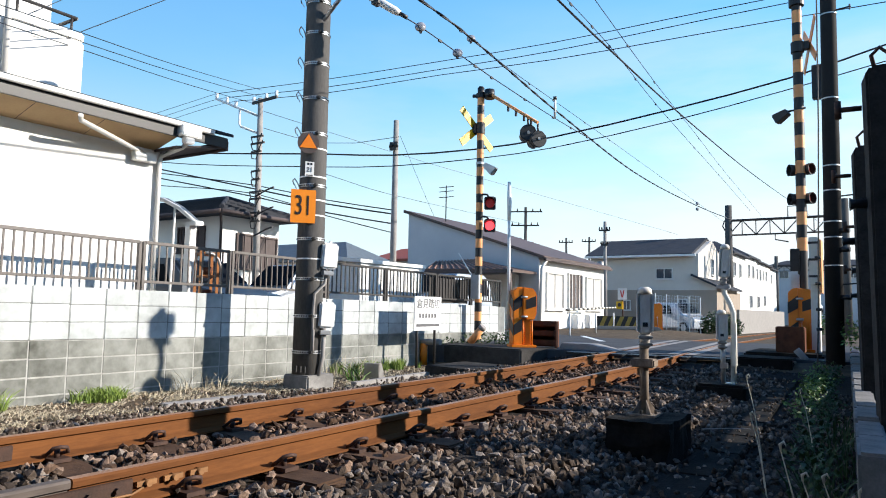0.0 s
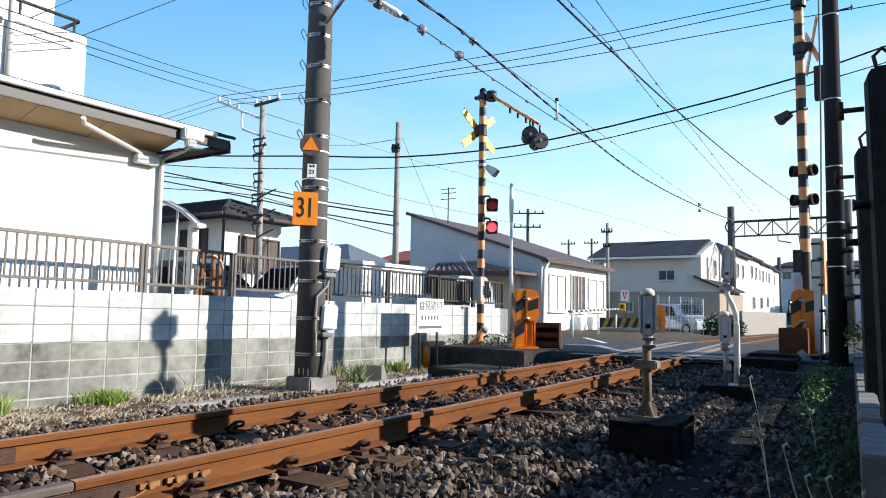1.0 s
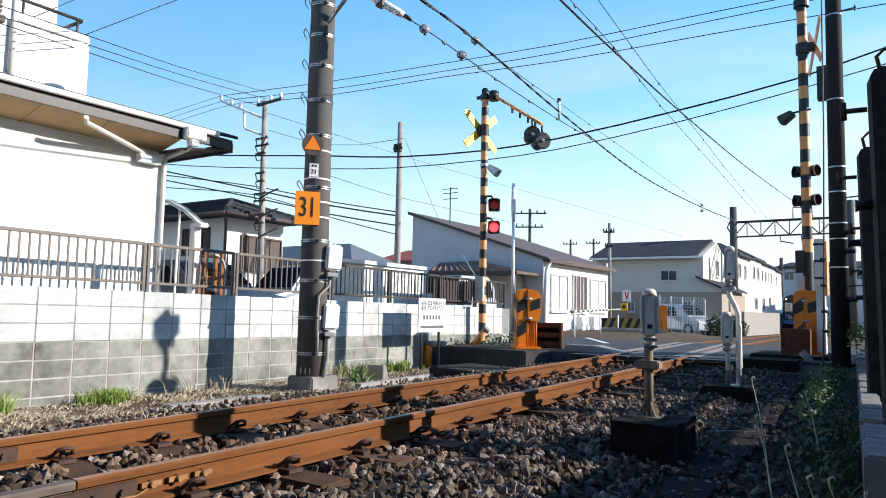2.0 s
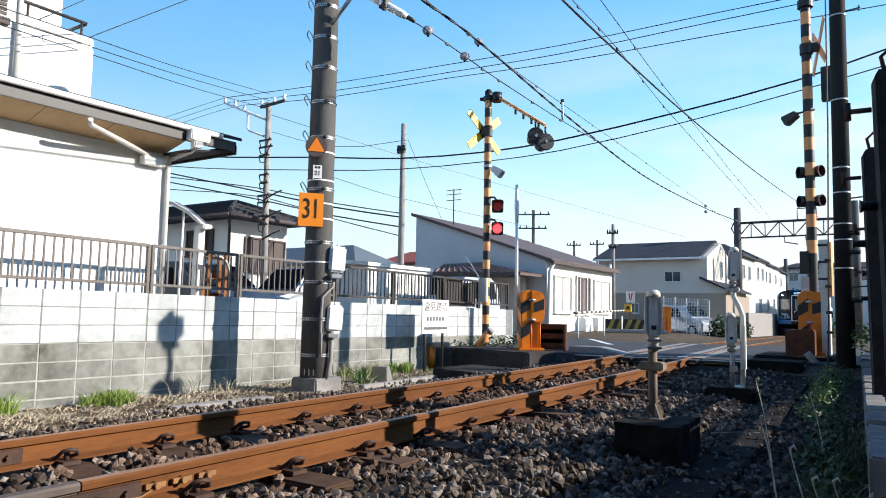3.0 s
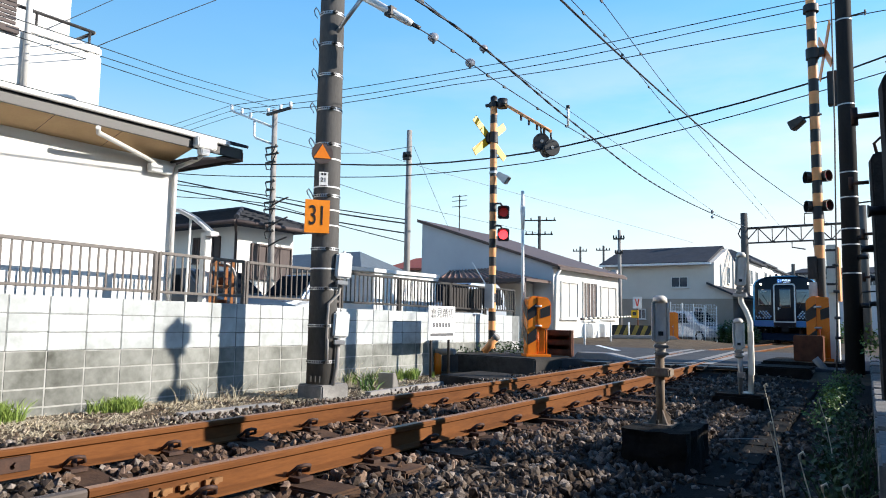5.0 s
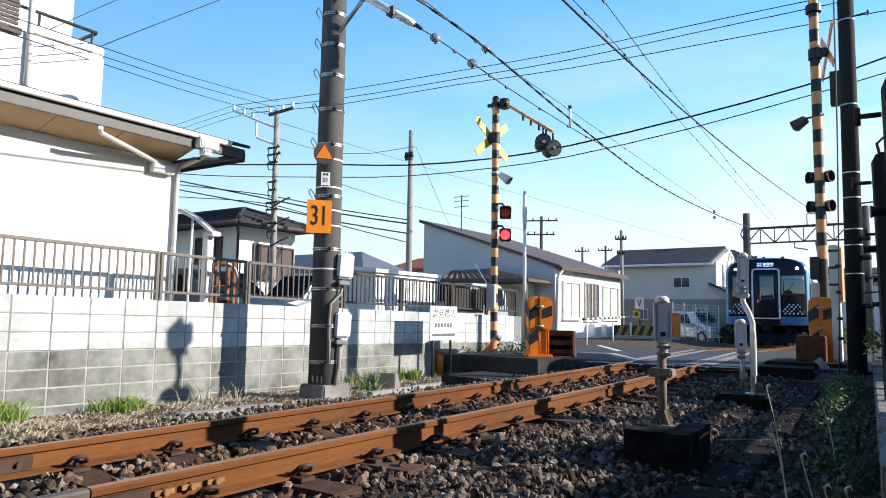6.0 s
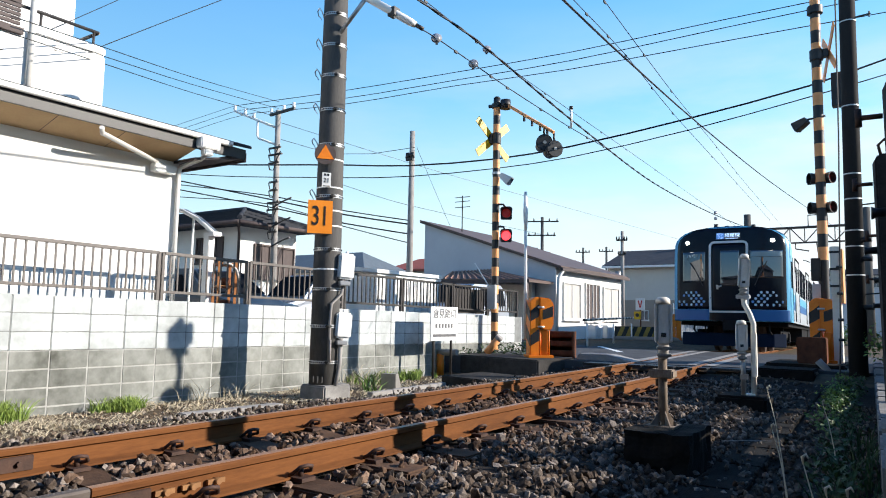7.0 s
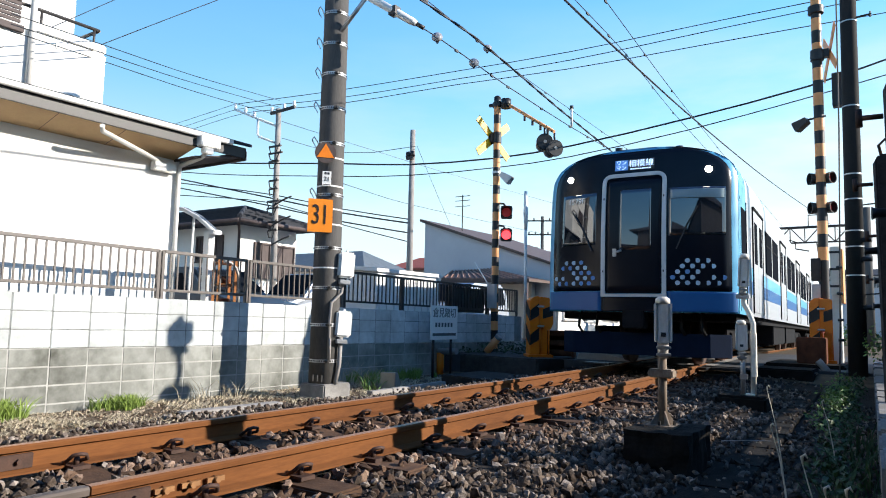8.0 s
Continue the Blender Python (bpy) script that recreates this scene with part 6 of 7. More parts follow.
def house_far():
    h = thing("beige_house", "two-storey beige house with a darker lower storey and grey gable roof", "house")
    bm = bmnew()
    prism(bm, [(40.0, 1.93), (47, 1.93), (47, 3.85), (43.5, 5.0), (40.0, 3.95)], "x", -11.8, -5.55)
    part("upper_wall", bm, M_BEIGE, h)
    bm = bmnew()
    box(bm, -11.79, -4.6, 40.01, 47, -1.3, 1.93)
    part("lower_wall", bm, M_TANWALL, h)
    bm = bmnew()
    prism(bm, [(39.6, 3.82), (43.5, 5.05), (47.4, 3.82), (47.4, 3.96), (43.5, 5.18), (39.6, 3.96)], "x", -12.0, -5.8)
    part("roof", bm, M_ROOF, h)
    bm = bmnew()
    box(bm, -12.0, -5.6, 39.52, 39.6, 3.80, 3.92)
    part("gutter", bm, M_PAINT, h)
    window(h, pose(-7.42, 40.0, 2.55), 0.95, 0.62, M_GLASS)
    window(h, pose(-9.6, 40.0, 0.75), 0.5, 0.6, M_GLASS)
    window(h, pose(-6.4, 40.0, 0.9), 0.5, 0.55, M_GLASS)
    window(h, pose(-5.55, 43.5, 2.9, 0, 0, 90), 0.6, 1.0, M_GLASS)
    bm = bmnew()
    prism(bm, [(-5.9, 2.72), (-4.3, 1.98), (-4.3, 2.09), (-5.9, 2.84)], "y", 39.7, 46)
    box(bm, -5.9, -5.89, 39.7, 46, 2.7, 2.72)
    part("lean_to_roof", bm, M_ROOF, h)
    bm = bmnew()
    prism(bm, [(-5.9, 1.93), (-4.6, 1.93), (-4.6, 2.1), (-5.9, 2.7)], "y", 40.02, 46)
    part("lean_to_wall", bm, M_BEIGE, h)


M_TANWALL = mat("tan_siding", (0.36, 0.30, 0.25), (0.3, 0.25, 0.2), 0.9, scale=1.5)
house_far()


def white_row():
    """White houses in a row along the line, their sunny ends towards the track."""
    first = None
    for k, (y0, y1, z, x1) in enumerate(((49.5, 55, 4.7, -5.6), (57, 62, 5.0, -5.9), (64, 69, 5.1, -6.4), (71, 77, 5.3, -6.9), (79, 86, 5.4, -7.5))):
        h = thing("white_house", "white rendered house in a row, dark roof, sunlit beside the line", "house", group="row of white houses")
        bm = bmnew()
        box(bm, x1 - 7, x1, y0, y1, -1.4, z)
        part("wall", bm, M_WHITE, h)
        bm = bmnew()
        hip_roof(bm, x1 - 7.3, x1 + 0.3, y0 - 0.3, y1 + 0.3, z + 0.12, z + 1.1, 1.8)
        part("roof", bm, M_ROOF, h)
        window(h, pose(x1, y0 + 1.3, z - 1.5, 0, 0, 90), 0.8, 1.0, M_GLASS)
        window(h, pose(x1, y0 + 3.3, z - 1.5, 0, 0, 90), 0.8, 1.0, M_GLASS)
        window(h, pose(x1, y0 + 2.0, z - 3.9, 0, 0, 90), 1.2, 1.0, M_GLASS)
    f = thing("boundary_wall", "grey concrete boundary wall along the far track", "wall")
    bm = bmnew()
    prism(bm, [(-4.1, 42.8), (-3.95, 42.8), (-5.55, 76), (-5.7, 76)], "z", -1.3, 0.9)
    part("wall_run", bm, M_PALEPOLE, f)
    for x0, y0, w, z in ((-6, 120, 14, 8), (6, 140, 22, 6), (14, 60, 8, 5), (22, 90, 14, 6), (-34, 90, 14, 6), (-52, 70, 16, 6), (-30, 45, 9, 4.2), (-44, 35, 9, 4.5)):
        h = thing("distant_house", "distant pale house beyond the crossing", "house", group="distant houses")
        bm = bmnew()
        box(bm, x0 - w / 2, x0 + w / 2, y0, y0 + 10, -1.4, z)
        part("wall", bm, M_GREYWALL, h)
        bm = bmnew()
        hip_roof(bm, x0 - w / 2 - 0.4, x0 + w / 2 + 0.4, y0 - 0.4, y0 + 10.4, z + 0.12, z + 1.3, 2.5)
        part("roof", bm, M_ROOF, h)
        for i in range(3):
            window(h, pose(x0 - w / 3 + i * w / 3, y0, z - 1.8), 1.3, 1.1, M_GLASS)


white_row()


def neighbours():
    """Plain unseen houses added behind and beside the viewpoint to close the place and hold off skylight."""
    for x0, x1, y0, y1, z in ((5.5, 14, -14, 0.5, 7.0), (-3.5, 4.6, -16, -7, 6.5), (-14, -5, -24, -13, 6.0), (9, 17, 1.5, 5.5, 3.0)):
        h = thing("brown_house", "plain dark house out of view, added to block skylight", "house", group="houses behind the fence")
        bm = bmnew()
        box(bm, x0, x1, y0, y1, -0.5, z)
        part("wall", bm, M_TIMBER, h)
        bm = bmnew()
        hip_roof(bm, x0 - 0.4, x1 + 0.4, y0 - 0.4, y1 + 0.4, z + 0.12, z + 1.5, 2.0)
        part("roof", bm, M_ROOF, h)


M_TIMBER = mat("dark_cladding", (0.085, 0.085, 0.09), (0.05, 0.05, 0.054), 0.85, scale=2, stretch=(1, 1, 0.2))
neighbours()


# ---- across the crossing: guard rail, signs, mesh fence ----
def across():
    g = thing("striped_guard", "low black and yellow striped guard board at the kerb", "barrier board", pose(-6.5, 28.6, -0.05, 0, 0, 20) @ Matrix.Scale(1.15, 4))
    bm = bmnew()
    box(bm, -0.55, 1.35, -0.03, 0.03, 0.03, 0.47)
    b = part("board", bm, M_BLACK, g, bevel=0.01)
    for k in range(6):
        bm = bmnew()
        x = -0.5 + k * 0.3
        prism(bm, [(x, 0.04), (x + 0.15, 0.04), (x + 0.33, 0.46), (x + 0.18, 0.46)], "y", -0.036, -0.031)
        part("slant_stripe", bm, M_DULLYELLOW, b)
    for x in (-0.5, 1.3):
        bm = bmnew()
        tube(bm, [(x, 0.05, 0), (x, 0.05, 0.47)], 0.04, 8)
        part("post", bm, M_BLACK, g)
    k = thing("kerb_island", "pale rounded kerb island with a dark side", "kerb", pose(-5.9, 28.0, -0.05, 0, 0, 20))
    bm = bmnew()
    prism(bm, [(-1.1, 0), (1.6, 0), (1.45, 0.14), (-0.95, 0.14)], "y", -0.15, 0.25)
    part("kerb", bm, M_PALEPOLE, k, bevel=0.03)
    m = gate_machine(pose(-5.1, 30.3, -0.06, 0, 0, 200), "yellow and black barrier machine across the road")
    for x, y, z0, z1, lab, mm, h in ((-6.25, 29.2, 1.3, 1.7, "white and red warning plate on a thin post", M_PAINT, 0.18),):
        s = thing("warning_plate", lab, "sign", pose(x, y, -0.06))
        bm = bmnew()
        tube(bm, [(0, 0, 0), (0, 0, 1.75)], 0.03, 8)
        part("post", bm, M_IRON, s)
        bm = bmnew()
        box(bm, -0.2, 0.2, -0.06, -0.04, 1.25, 1.75)
        pl = part("plate", bm, M_PAINT, s, bevel=0.01)
        bm = bmnew()
        prism(bm, [(-0.1, 1.65), (-0.04, 1.65), (0, 1.42), (0.04, 1.65), (0.1, 1.65), (0.03, 1.35), (-0.03, 1.35)], "y", -0.067, -0.061)
        part("arrow", bm, M_REDDIM, pl)
        bm = bmnew()
        box(bm, -0.26, 0.04, -0.1, -0.03, 0.85, 1.18)
        yb = part("alarm_box", bm, M_YELLOW, s, "yellow emergency button box", bevel=0.015)
        bm = bmnew()
        tube(bm, [(-0.11, -0.1, 1.03), (-0.11, -0.115, 1.03)], 0.08, 16)
        part("button", bm, M_BLACK, yb)
    # striped bar across the side road
    r = thing("striped_bar", "long black and white striped horizontal bar on posts", "barrier bar")
    a, b = Vector((-4.2, 18.2, 0.72)), Vector((-6.3, 28.4, 0.85))
    for i in range(26):
        bm = bmnew()
        tube(bm, [a.lerp(b, i / 26), a.lerp(b, (i + 1) / 26)], 0.035, 8)
        part("stripe", bm, M_PEACHPALE if i % 2 else M_DARK, r)
    for f in (0.05, 0.5, 0.95):
        p = a.lerp(b, f)
        bm = bmnew()
        tube(bm, [(p.x, p.y, -0.08), (p.x, p.y, 0.62)], 0.03, 8)
        part("post", bm, M_PAINT, r)
    w = thing("mesh_fence", "white wire mesh fence panels beyond the crossing", "fence")
    for i in range(5):
        x, y = -6.8 + i * 0.5, 36.0 + i * 0.25
        bm = bmnew()
        tube(bm, [(x, y, -0.5), (x, y, 1.66 - i * 0.05)], 0.03, 6)
        part("post", bm, M_PAINT, w)
    for i in range(4):
        x, y = -6.8 + i * 0.5, 36.0 + i * 0.25
        bm = bmnew()
        for k in range(12):
            f = k / 11
            tube(bm, [(x, y, -0.25 + f * 1.8), (x + 0.5, y + 0.25, -0.25 + f * 1.75)], 0.006, 4)
        for k in range(7):
            f = k / 7
            tube(bm, [(x + 0.5 * f, y + 0.25 * f, -0.27), (x + 0.5 * f, y + 0.25 * f, 1.55)], 0.006, 4)
        part("mesh_panel", bm, M_PAINT, w)


# dull brownish yellow of the guard's slanted stripes
M_DULLYELLOW = mat("dull_yellow", (0.36, 0.27, 0.07), (0.2, 0.15, 0.05), 0.8)
M_PEACHPALE = mat("pale_stripe", (0.75, 0.72, 0.6), (0.65, 0.62, 0.5), 0.5)
across()


# ---- poles behind and overhead wires ----
def thin_pole(x, y, h, r, label, arms=(), boxes=(), dark=False):
    p = thing("utility_pole", label, "pole", pose(x, y, -0.1), group="utility poles")
    bm = bmnew()
    tube(bm, [(0, 0, track_z(y) - 0.1), (0, 0, h)], [r, r * 0.72], 14)
    part("shaft", bm, M_POLE if dark else M_PALEPOLE, p)
    for z, w, tn in arms:
        bm = bmnew()
        box(bm, -w, w, -0.04, 0.04, z - 0.04, z + 0.04, pose(0, -0.1, 0, 0, 0, tn))
        arm = part("cross_arm", bm, M_DARK, p)
        for k in (-0.9, -0.45, 0.45, 0.9):
            bm = bmnew()
            m = pose(0, -0.1, 0, 0, 0, tn)
            tube(bm, [m @ Vector((k * w, 0, z + 0.04)), m @ Vector((k * w, 0, z + 0.2))], [0.05, 0.03], 8)
            part("insulator", bm, M_DARK, arm)
    for z, w in boxes:
        bm = bmnew()
        tube(bm, [(w, -0.15, z), (w, -0.15, z + 0.5)], 0.17, 12)
        part("transformer", bm, M_ALU, p)
    return p


def bracket_pole():
    p = thing("utility_pole", "tall slim concrete utility pole with bracket arms and many cables", "pole", pose(-11.52, 13.43, 0.08) @ Matrix.Scale(0.79, 4), group="utility poles")
    bm = bmnew()
    tube(bm, [(0.12, 0, 0), (0, 0, 8.2)], [0.13, 0.095], 14)
    part("shaft", bm, M_PALEPOLE, p)
    bm = bmnew()
    tube(bm, [(-2.45, 0, 8.56), (-0.1, 0, 7.58)], 0.045, 8)
    tube(bm, [(-1.1, 0, 7.98), (-1.08, 0, 7.4), (-1.0, 0, 7.3), (-0.12, 0, 6.96)], 0.042, 8)
    br = part("steel_bracket", bm, M_PAINT, p)
    bm = bmnew()
    box(bm, -0.3, 0.95, -0.04, 0.04, -0.045, 0.045, pose(0.0, -0.1, 8.06, 0, -3, 0))
    arm = part("cross_arm", bm, M_DARK, p)
    for q, parent in (((-2.42, 0, 8.6), br), ((-1.82, 0, 8.36), br), ((-1.32, 0, 8.14), br), ((-0.25, -0.1, 8.1), arm), ((0.4, -0.1, 8.12), arm), ((0.9, -0.1, 8.15), arm)):
        bm = bmnew()
        x, y, z = q
        tube(bm, [(x, y, z - 0.03), (x, y, z + 0.05), (x, y, z + 0.08), (x, y, z + 0.17)], [0.03, 0.07, 0.045, 0.06], 10)
        part("insulator", bm, M_PAINT, parent)
    # jumpers, clamps and loops of spare cable down the shaft
    for x, z, w in ((0.05, 6.75, 0.3), (0.08, 6.5, 0.34), (0.02, 6.2, 0.25), (0.05, 5.5, 0.22), (0.06, 5.2, 0.2), (0.08, 4.75, 0.3), (0.08, 4.5, 0.3), (0.1, 4.0, 0.25), (0.1, 3.7, 0.22)):
        bm = bmnew()
        box(bm, x - w, x + w, -0.16, -0.1, z, z + 0.06)
        tube(bm, [(x - w * 0.8, -0.2, z), (x - w * 0.5, -0.2, z - 0.22), (x + w * 0.3, -0.2, z - 0.26), (x + w, -0.2, z + 0.1)], 0.02, 6)
        part("cable_clamp", bm, M_DARK, p)
    for z in (3.2, 3.9, 4.6):
        bm = bmnew()
        tube(bm, [(0.08, -0.15, z), (0.65, -0.15, z + 0.2), (1.0, -0.15, z + 0.28)], 0.03, 6)
        part("spur_arm", bm, M_DARK, p)
    return p


bracket_pole()
thin_pole(-8.5, 15.85, 6.2, 0.105, "slim concrete pole behind the shed", ((5.35, 0.12, 0),))
thin_pole(-16.4, 40.5, 7.4, 0.13, "distant pole with cross arms and a transformer", ((7.1, 1.1, 25), (6.2, 0.9, 25)), ((4.9, -0.4), (4.6, 0.5)), True)
thin_pole(-20.1, 56, 7.0, 0.12, "distant plain dark pole", ((6.6, 0.6, 20),), (), True)
thin_pole(-18.4, 57, 7.1, 0.12, "distant plain pole beside another", ((6.7, 0.6, 20),), (), True)
thin_pole(-9.75, 36.8, 5.7, 0.12, "slim pole at the end of the grey house", ((5.2, 0.3, 20), (4.4, 0.2, 20)), ((3.0, -0.2),))


def gantry(x0, x1, y, top, low, mast_top, label):
    g = thing("catenary_gantry", label, "gantry", group="catenary gantries")
    for x in (x0, x1):
        bm = bmnew()
        tube(bm, [(x, y, track_z(y) - 0.3), (x, y, mast_top)], [0.26, 0.2], 16)
        part("mast", bm, M_POLE, g)
    n = 8
    bm = bmnew()
    tube(bm, [(x0, y, top), (x1, y, top)], 0.075, 6)
    tube(bm, [(x0, y, low), (x1, y, low)], 0.05, 6)
    part("chord", bm, M_DARK, g)
    for k in range(n):
        a, b = x0 + (x1 - x0) * k / n, x0 + (x1 - x0) * (k + 1) / n
        bm = bmnew()
        tube(bm, [(a, y, top if k % 2 else low), (b, y, low if k % 2 else top)], 0.035, 6)
        tube(bm, [(b, y, low), (b, y, top)], 0.03, 6)
        part("brace", bm, M_DARK, g)
    bm = bmnew()
    xm = (x0 + x1) / 2
    tube(bm, [(xm - 0.5, y, low), (xm - 0.5, y, low - 0.35), (xm + 0.2, y, low - 0.5)], 0.035, 6)
    part("hanger", bm, M_DARK, g)
    bm = bmnew()
    tube(bm, [(xm + 0.6, y, low), (xm + 0.7, y, low - 0.9)], 0.03, 6)
    part("hanger", bm, M_DARK, g)
    bm = bmnew()
    tube(bm, [(xm + 0.2, y, top), (xm + 0.2, y, top + 0.7), (xm + 1.2, y, top + 0.7), (xm + 1.2, y, top)], 0.035, 6)
    part("hanger", bm, M_DARK, g)
    bm = bmnew()
    tube(bm, [(x0 - 0.2, y, low + 0.3), (x0 - 0.35, y, low + 0.6), (x0 - 0.2, y, low + 0.95)], 0.04, 6)
    part("insulator_loop", bm, M_DARK, g)
    return g


gantry(-4.9, 1.3, 45.2, 6.35, 5.45, 7.3, "black steel truss gantry across the line on round masts")
gantry(-8.2, -1.6, 92, 6.5, 5.8, 7.6, "second truss gantry farther along the line")

WIRES = (
    (0.022, 'feeder cable', ((-2.60, 2.58, 5.67), (-2.90, 8.57, 5.73), (-3.00, 10.50, 5.75), (-3.38, 15.39, 5.61), (-3.94, 23.83, 5.50), (-4.37, 34.69, 5.85), (-4.68, 44.72, 6.37))),
    (0.007, 'messenger wire', ((-2.37, 2.81, 5.73), (-2.97, 8.78, 5.84), (-3.36, 12.59, 5.90), (-3.66, 16.03, 6.03), (-4.14, 21.57, 6.25), (-4.88, 30.04, 6.57), (-7.05, 54.93, 7.53))),
    (0.009, 'span wire', ((-2.40, 7.73, 4.92), (-2.41, 8.31, 4.93), (-2.45, 9.44, 4.90), (-2.49, 10.67, 4.86), (-2.57, 13.55, 4.84), (-2.60, 15.60, 4.86))),
    (0.016, 'messenger wire', ((0.08, 0.46, 4.65), (-0.30, 8.44, 4.97), (-0.38, 10.13, 5.04), (-0.60, 15.79, 5.32), (-0.95, 27.27, 6.01), (-1.41, 46.80, 7.38), (-2.13, 76.72, 9.48))),
    (0.006, 'contact wire', ((0.65, 2.92, 4.84), (0.03, 8.88, 5.13), (-0.49, 13.87, 5.37), (-1.14, 20.64, 5.75), (-1.66, 25.93, 6.03), (-3.26, 43.18, 7.02), (-5.12, 63.06, 8.17))),
    (0.006, 'drop wire', ((0.08, 3.03, 4.84), (-0.29, 9.01, 5.08), (-0.42, 11.00, 5.15), (-0.75, 14.86, 5.21), (-1.51, 25.17, 5.50), (-2.40, 37.13, 5.82))),
    (0.0095, 'utility wire', ((-13.43, 13.43, 7.00), (-9.62, 14.08, 7.00), (-6.08, 14.45, 6.99), (-3.10, 14.77, 7.01), (0.37, 15.11, 7.15), (3.30, 15.41, 7.25), (12.72, 16.35, 7.56))),
    (0.0095, 'utility wire', ((-12.96, 13.43, 6.81), (-9.63, 14.09, 6.78), (-6.10, 14.47, 6.79), (-3.11, 14.78, 6.81), (0.37, 15.13, 6.98), (3.29, 15.41, 7.10), (12.71, 16.35, 7.48))),
    (0.0095, 'utility wire', ((-12.57, 13.43, 6.64), (-9.63, 14.11, 6.62), (-6.10, 14.47, 6.64), (-3.12, 14.80, 6.61), (0.36, 15.15, 6.69), (3.27, 15.44, 6.75), (12.71, 16.42, 6.92))),
    (0.02, 'telephone cable', ((-28.21, 7.24, 7.44), (-20.72, 9.76, 6.17), (-14.17, 11.97, 5.05), (-9.12, 13.63, 4.74), (-7.37, 14.20, 4.64), (-5.15, 14.91, 4.71), (-3.40, 15.44, 4.92), (-0.77, 16.22, 5.43), (1.64, 16.91, 5.98), (3.22, 17.34, 6.48), (17.06, 21.10, 10.86))),
    (0.012, 'telephone wire', ((-28.23, 7.28, 7.05), (-20.74, 9.79, 5.81), (-14.18, 12.00, 4.73), (-9.13, 13.66, 4.40), (-7.38, 14.22, 4.36), (-5.16, 14.92, 4.47), (-3.41, 15.46, 4.66), (-0.78, 16.24, 5.16), (1.63, 16.93, 5.73), (3.20, 17.37, 6.14), (17.20, 21.32, 9.81))),
    (0.0079, 'service wire', ((-5.84, 3.88, 4.40), (-7.06, 5.85, 4.89), (-8.73, 8.56, 5.56), (-11.93, 13.81, 6.98))),
    (0.0079, 'service wire', ((-5.85, 3.89, 4.27), (-7.07, 5.86, 4.75), (-8.74, 8.57, 5.41), (-11.94, 13.83, 6.78))),
    (0.0079, 'service wire', ((-5.85, 3.89, 4.18), (-7.07, 5.87, 4.63), (-8.74, 8.59, 5.24), (-11.96, 13.85, 6.53))),
    (0.006, 'service wire', ((-6.59, 3.78, 3.93), (-6.82, 4.27, 4.33), (-7.29, 5.22, 5.12), (-7.85, 6.32, 6.06), (-9.99, 10.59, 9.70))),
    (0.008, 'service wire', ((-8.48, 1.14, 1.22), (-8.24, 5.05, 4.32), (-8.15, 6.42, 5.40), (-8.00, 8.53, 6.98), (-7.66, 13.33, 10.57))),
    (0.022, 'thick cable', ((-27.26, 12.77, 7.45), (-17.63, 14.36, 5.29), (-13.41, 15.06, 4.35), (-10.77, 15.49, 3.76), (-8.53, 15.86, 3.37))),
    (0.02, 'thick cable', ((-27.31, 12.80, 7.01), (-17.64, 14.39, 4.98), (-13.42, 15.08, 4.10), (-10.78, 15.52, 3.50), (-8.54, 15.89, 3.09))),
    (0.014, 'thick cable', ((-27.46, 12.82, 5.88), (-17.65, 14.41, 4.71), (-13.44, 15.10, 4.21), (-10.80, 15.54, 3.41), (-8.55, 15.91, 2.83))),
    (0.016, 'thick cable', ((-27.39, 12.80, 6.67), (-17.64, 14.38, 5.14), (-13.41, 15.06, 4.47), (-10.77, 15.49, 3.88), (-8.52, 15.85, 3.48))),
    (0.009, 'utility wire', ((-11.89, 13.90, 6.36), (-15.10, 21.45, 7.56), (-14.19, 25.49, 7.27), (-13.34, 29.14, 7.07), (-8.84, 48.60, 6.01))),
    (0.009, 'utility wire', ((-11.91, 13.95, 5.87), (-11.92, 16.65, 6.00), (-8.32, 15.75, 5.58))),
    (0.006, 'stay wire', ((-8.28, 15.77, 5.59), (-9.42, 18.28, 4.92), (-10.86, 21.48, 4.08))),
    (0.01, 'utility wire', ((-12.78, 17.63, 5.21), (-13.48, 21.72, 5.24), (-15.17, 32.36, 5.76), (-16.46, 40.46, 6.18))),
    (0.0071, 'utility wire', ((-22.02, 14.23, 6.88), (-17.30, 14.02, 7.07), (-14.21, 13.88, 7.20), (-13.43, 13.43, 7.00))),
    (0.0071, 'utility wire', ((-22.03, 14.24, 6.66), (-17.30, 14.04, 6.88), (-14.22, 13.90, 7.03), (-12.96, 13.43, 6.81))),
    (0.0071, 'utility wire', ((-22.04, 14.27, 6.45), (-17.31, 14.05, 6.69), (-14.22, 13.91, 6.85), (-12.57, 13.43, 6.64))),
)


def smooth_run(pts, step):
    """Points every step metres along a gently curved run through pts."""
    ps = [Vector(p) for p in pts]
    out = []
    for i in range(len(ps) - 1):
        a, b = ps[i], ps[i + 1]
        ta = (b - ps[i - 1]) / 2 * ((b - a).length * 2 / (b - ps[i - 1]).length) if i else b - a
        tb = (ps[i + 2] - a) / 2 * ((b - a).length * 2 / (ps[i + 2] - a).length) if i + 2 < len(ps) else b - a
        n = max(2, int((b - a).length / step))
        for k in range(n):
            t = k / n
            out.append(a * (2 * t ** 3 - 3 * t * t + 1) + ta * (t ** 3 - 2 * t * t + t) + b * (3 * t * t - 2 * t ** 3) + tb * (t ** 3 - t * t))
    return out + [ps[-1]]


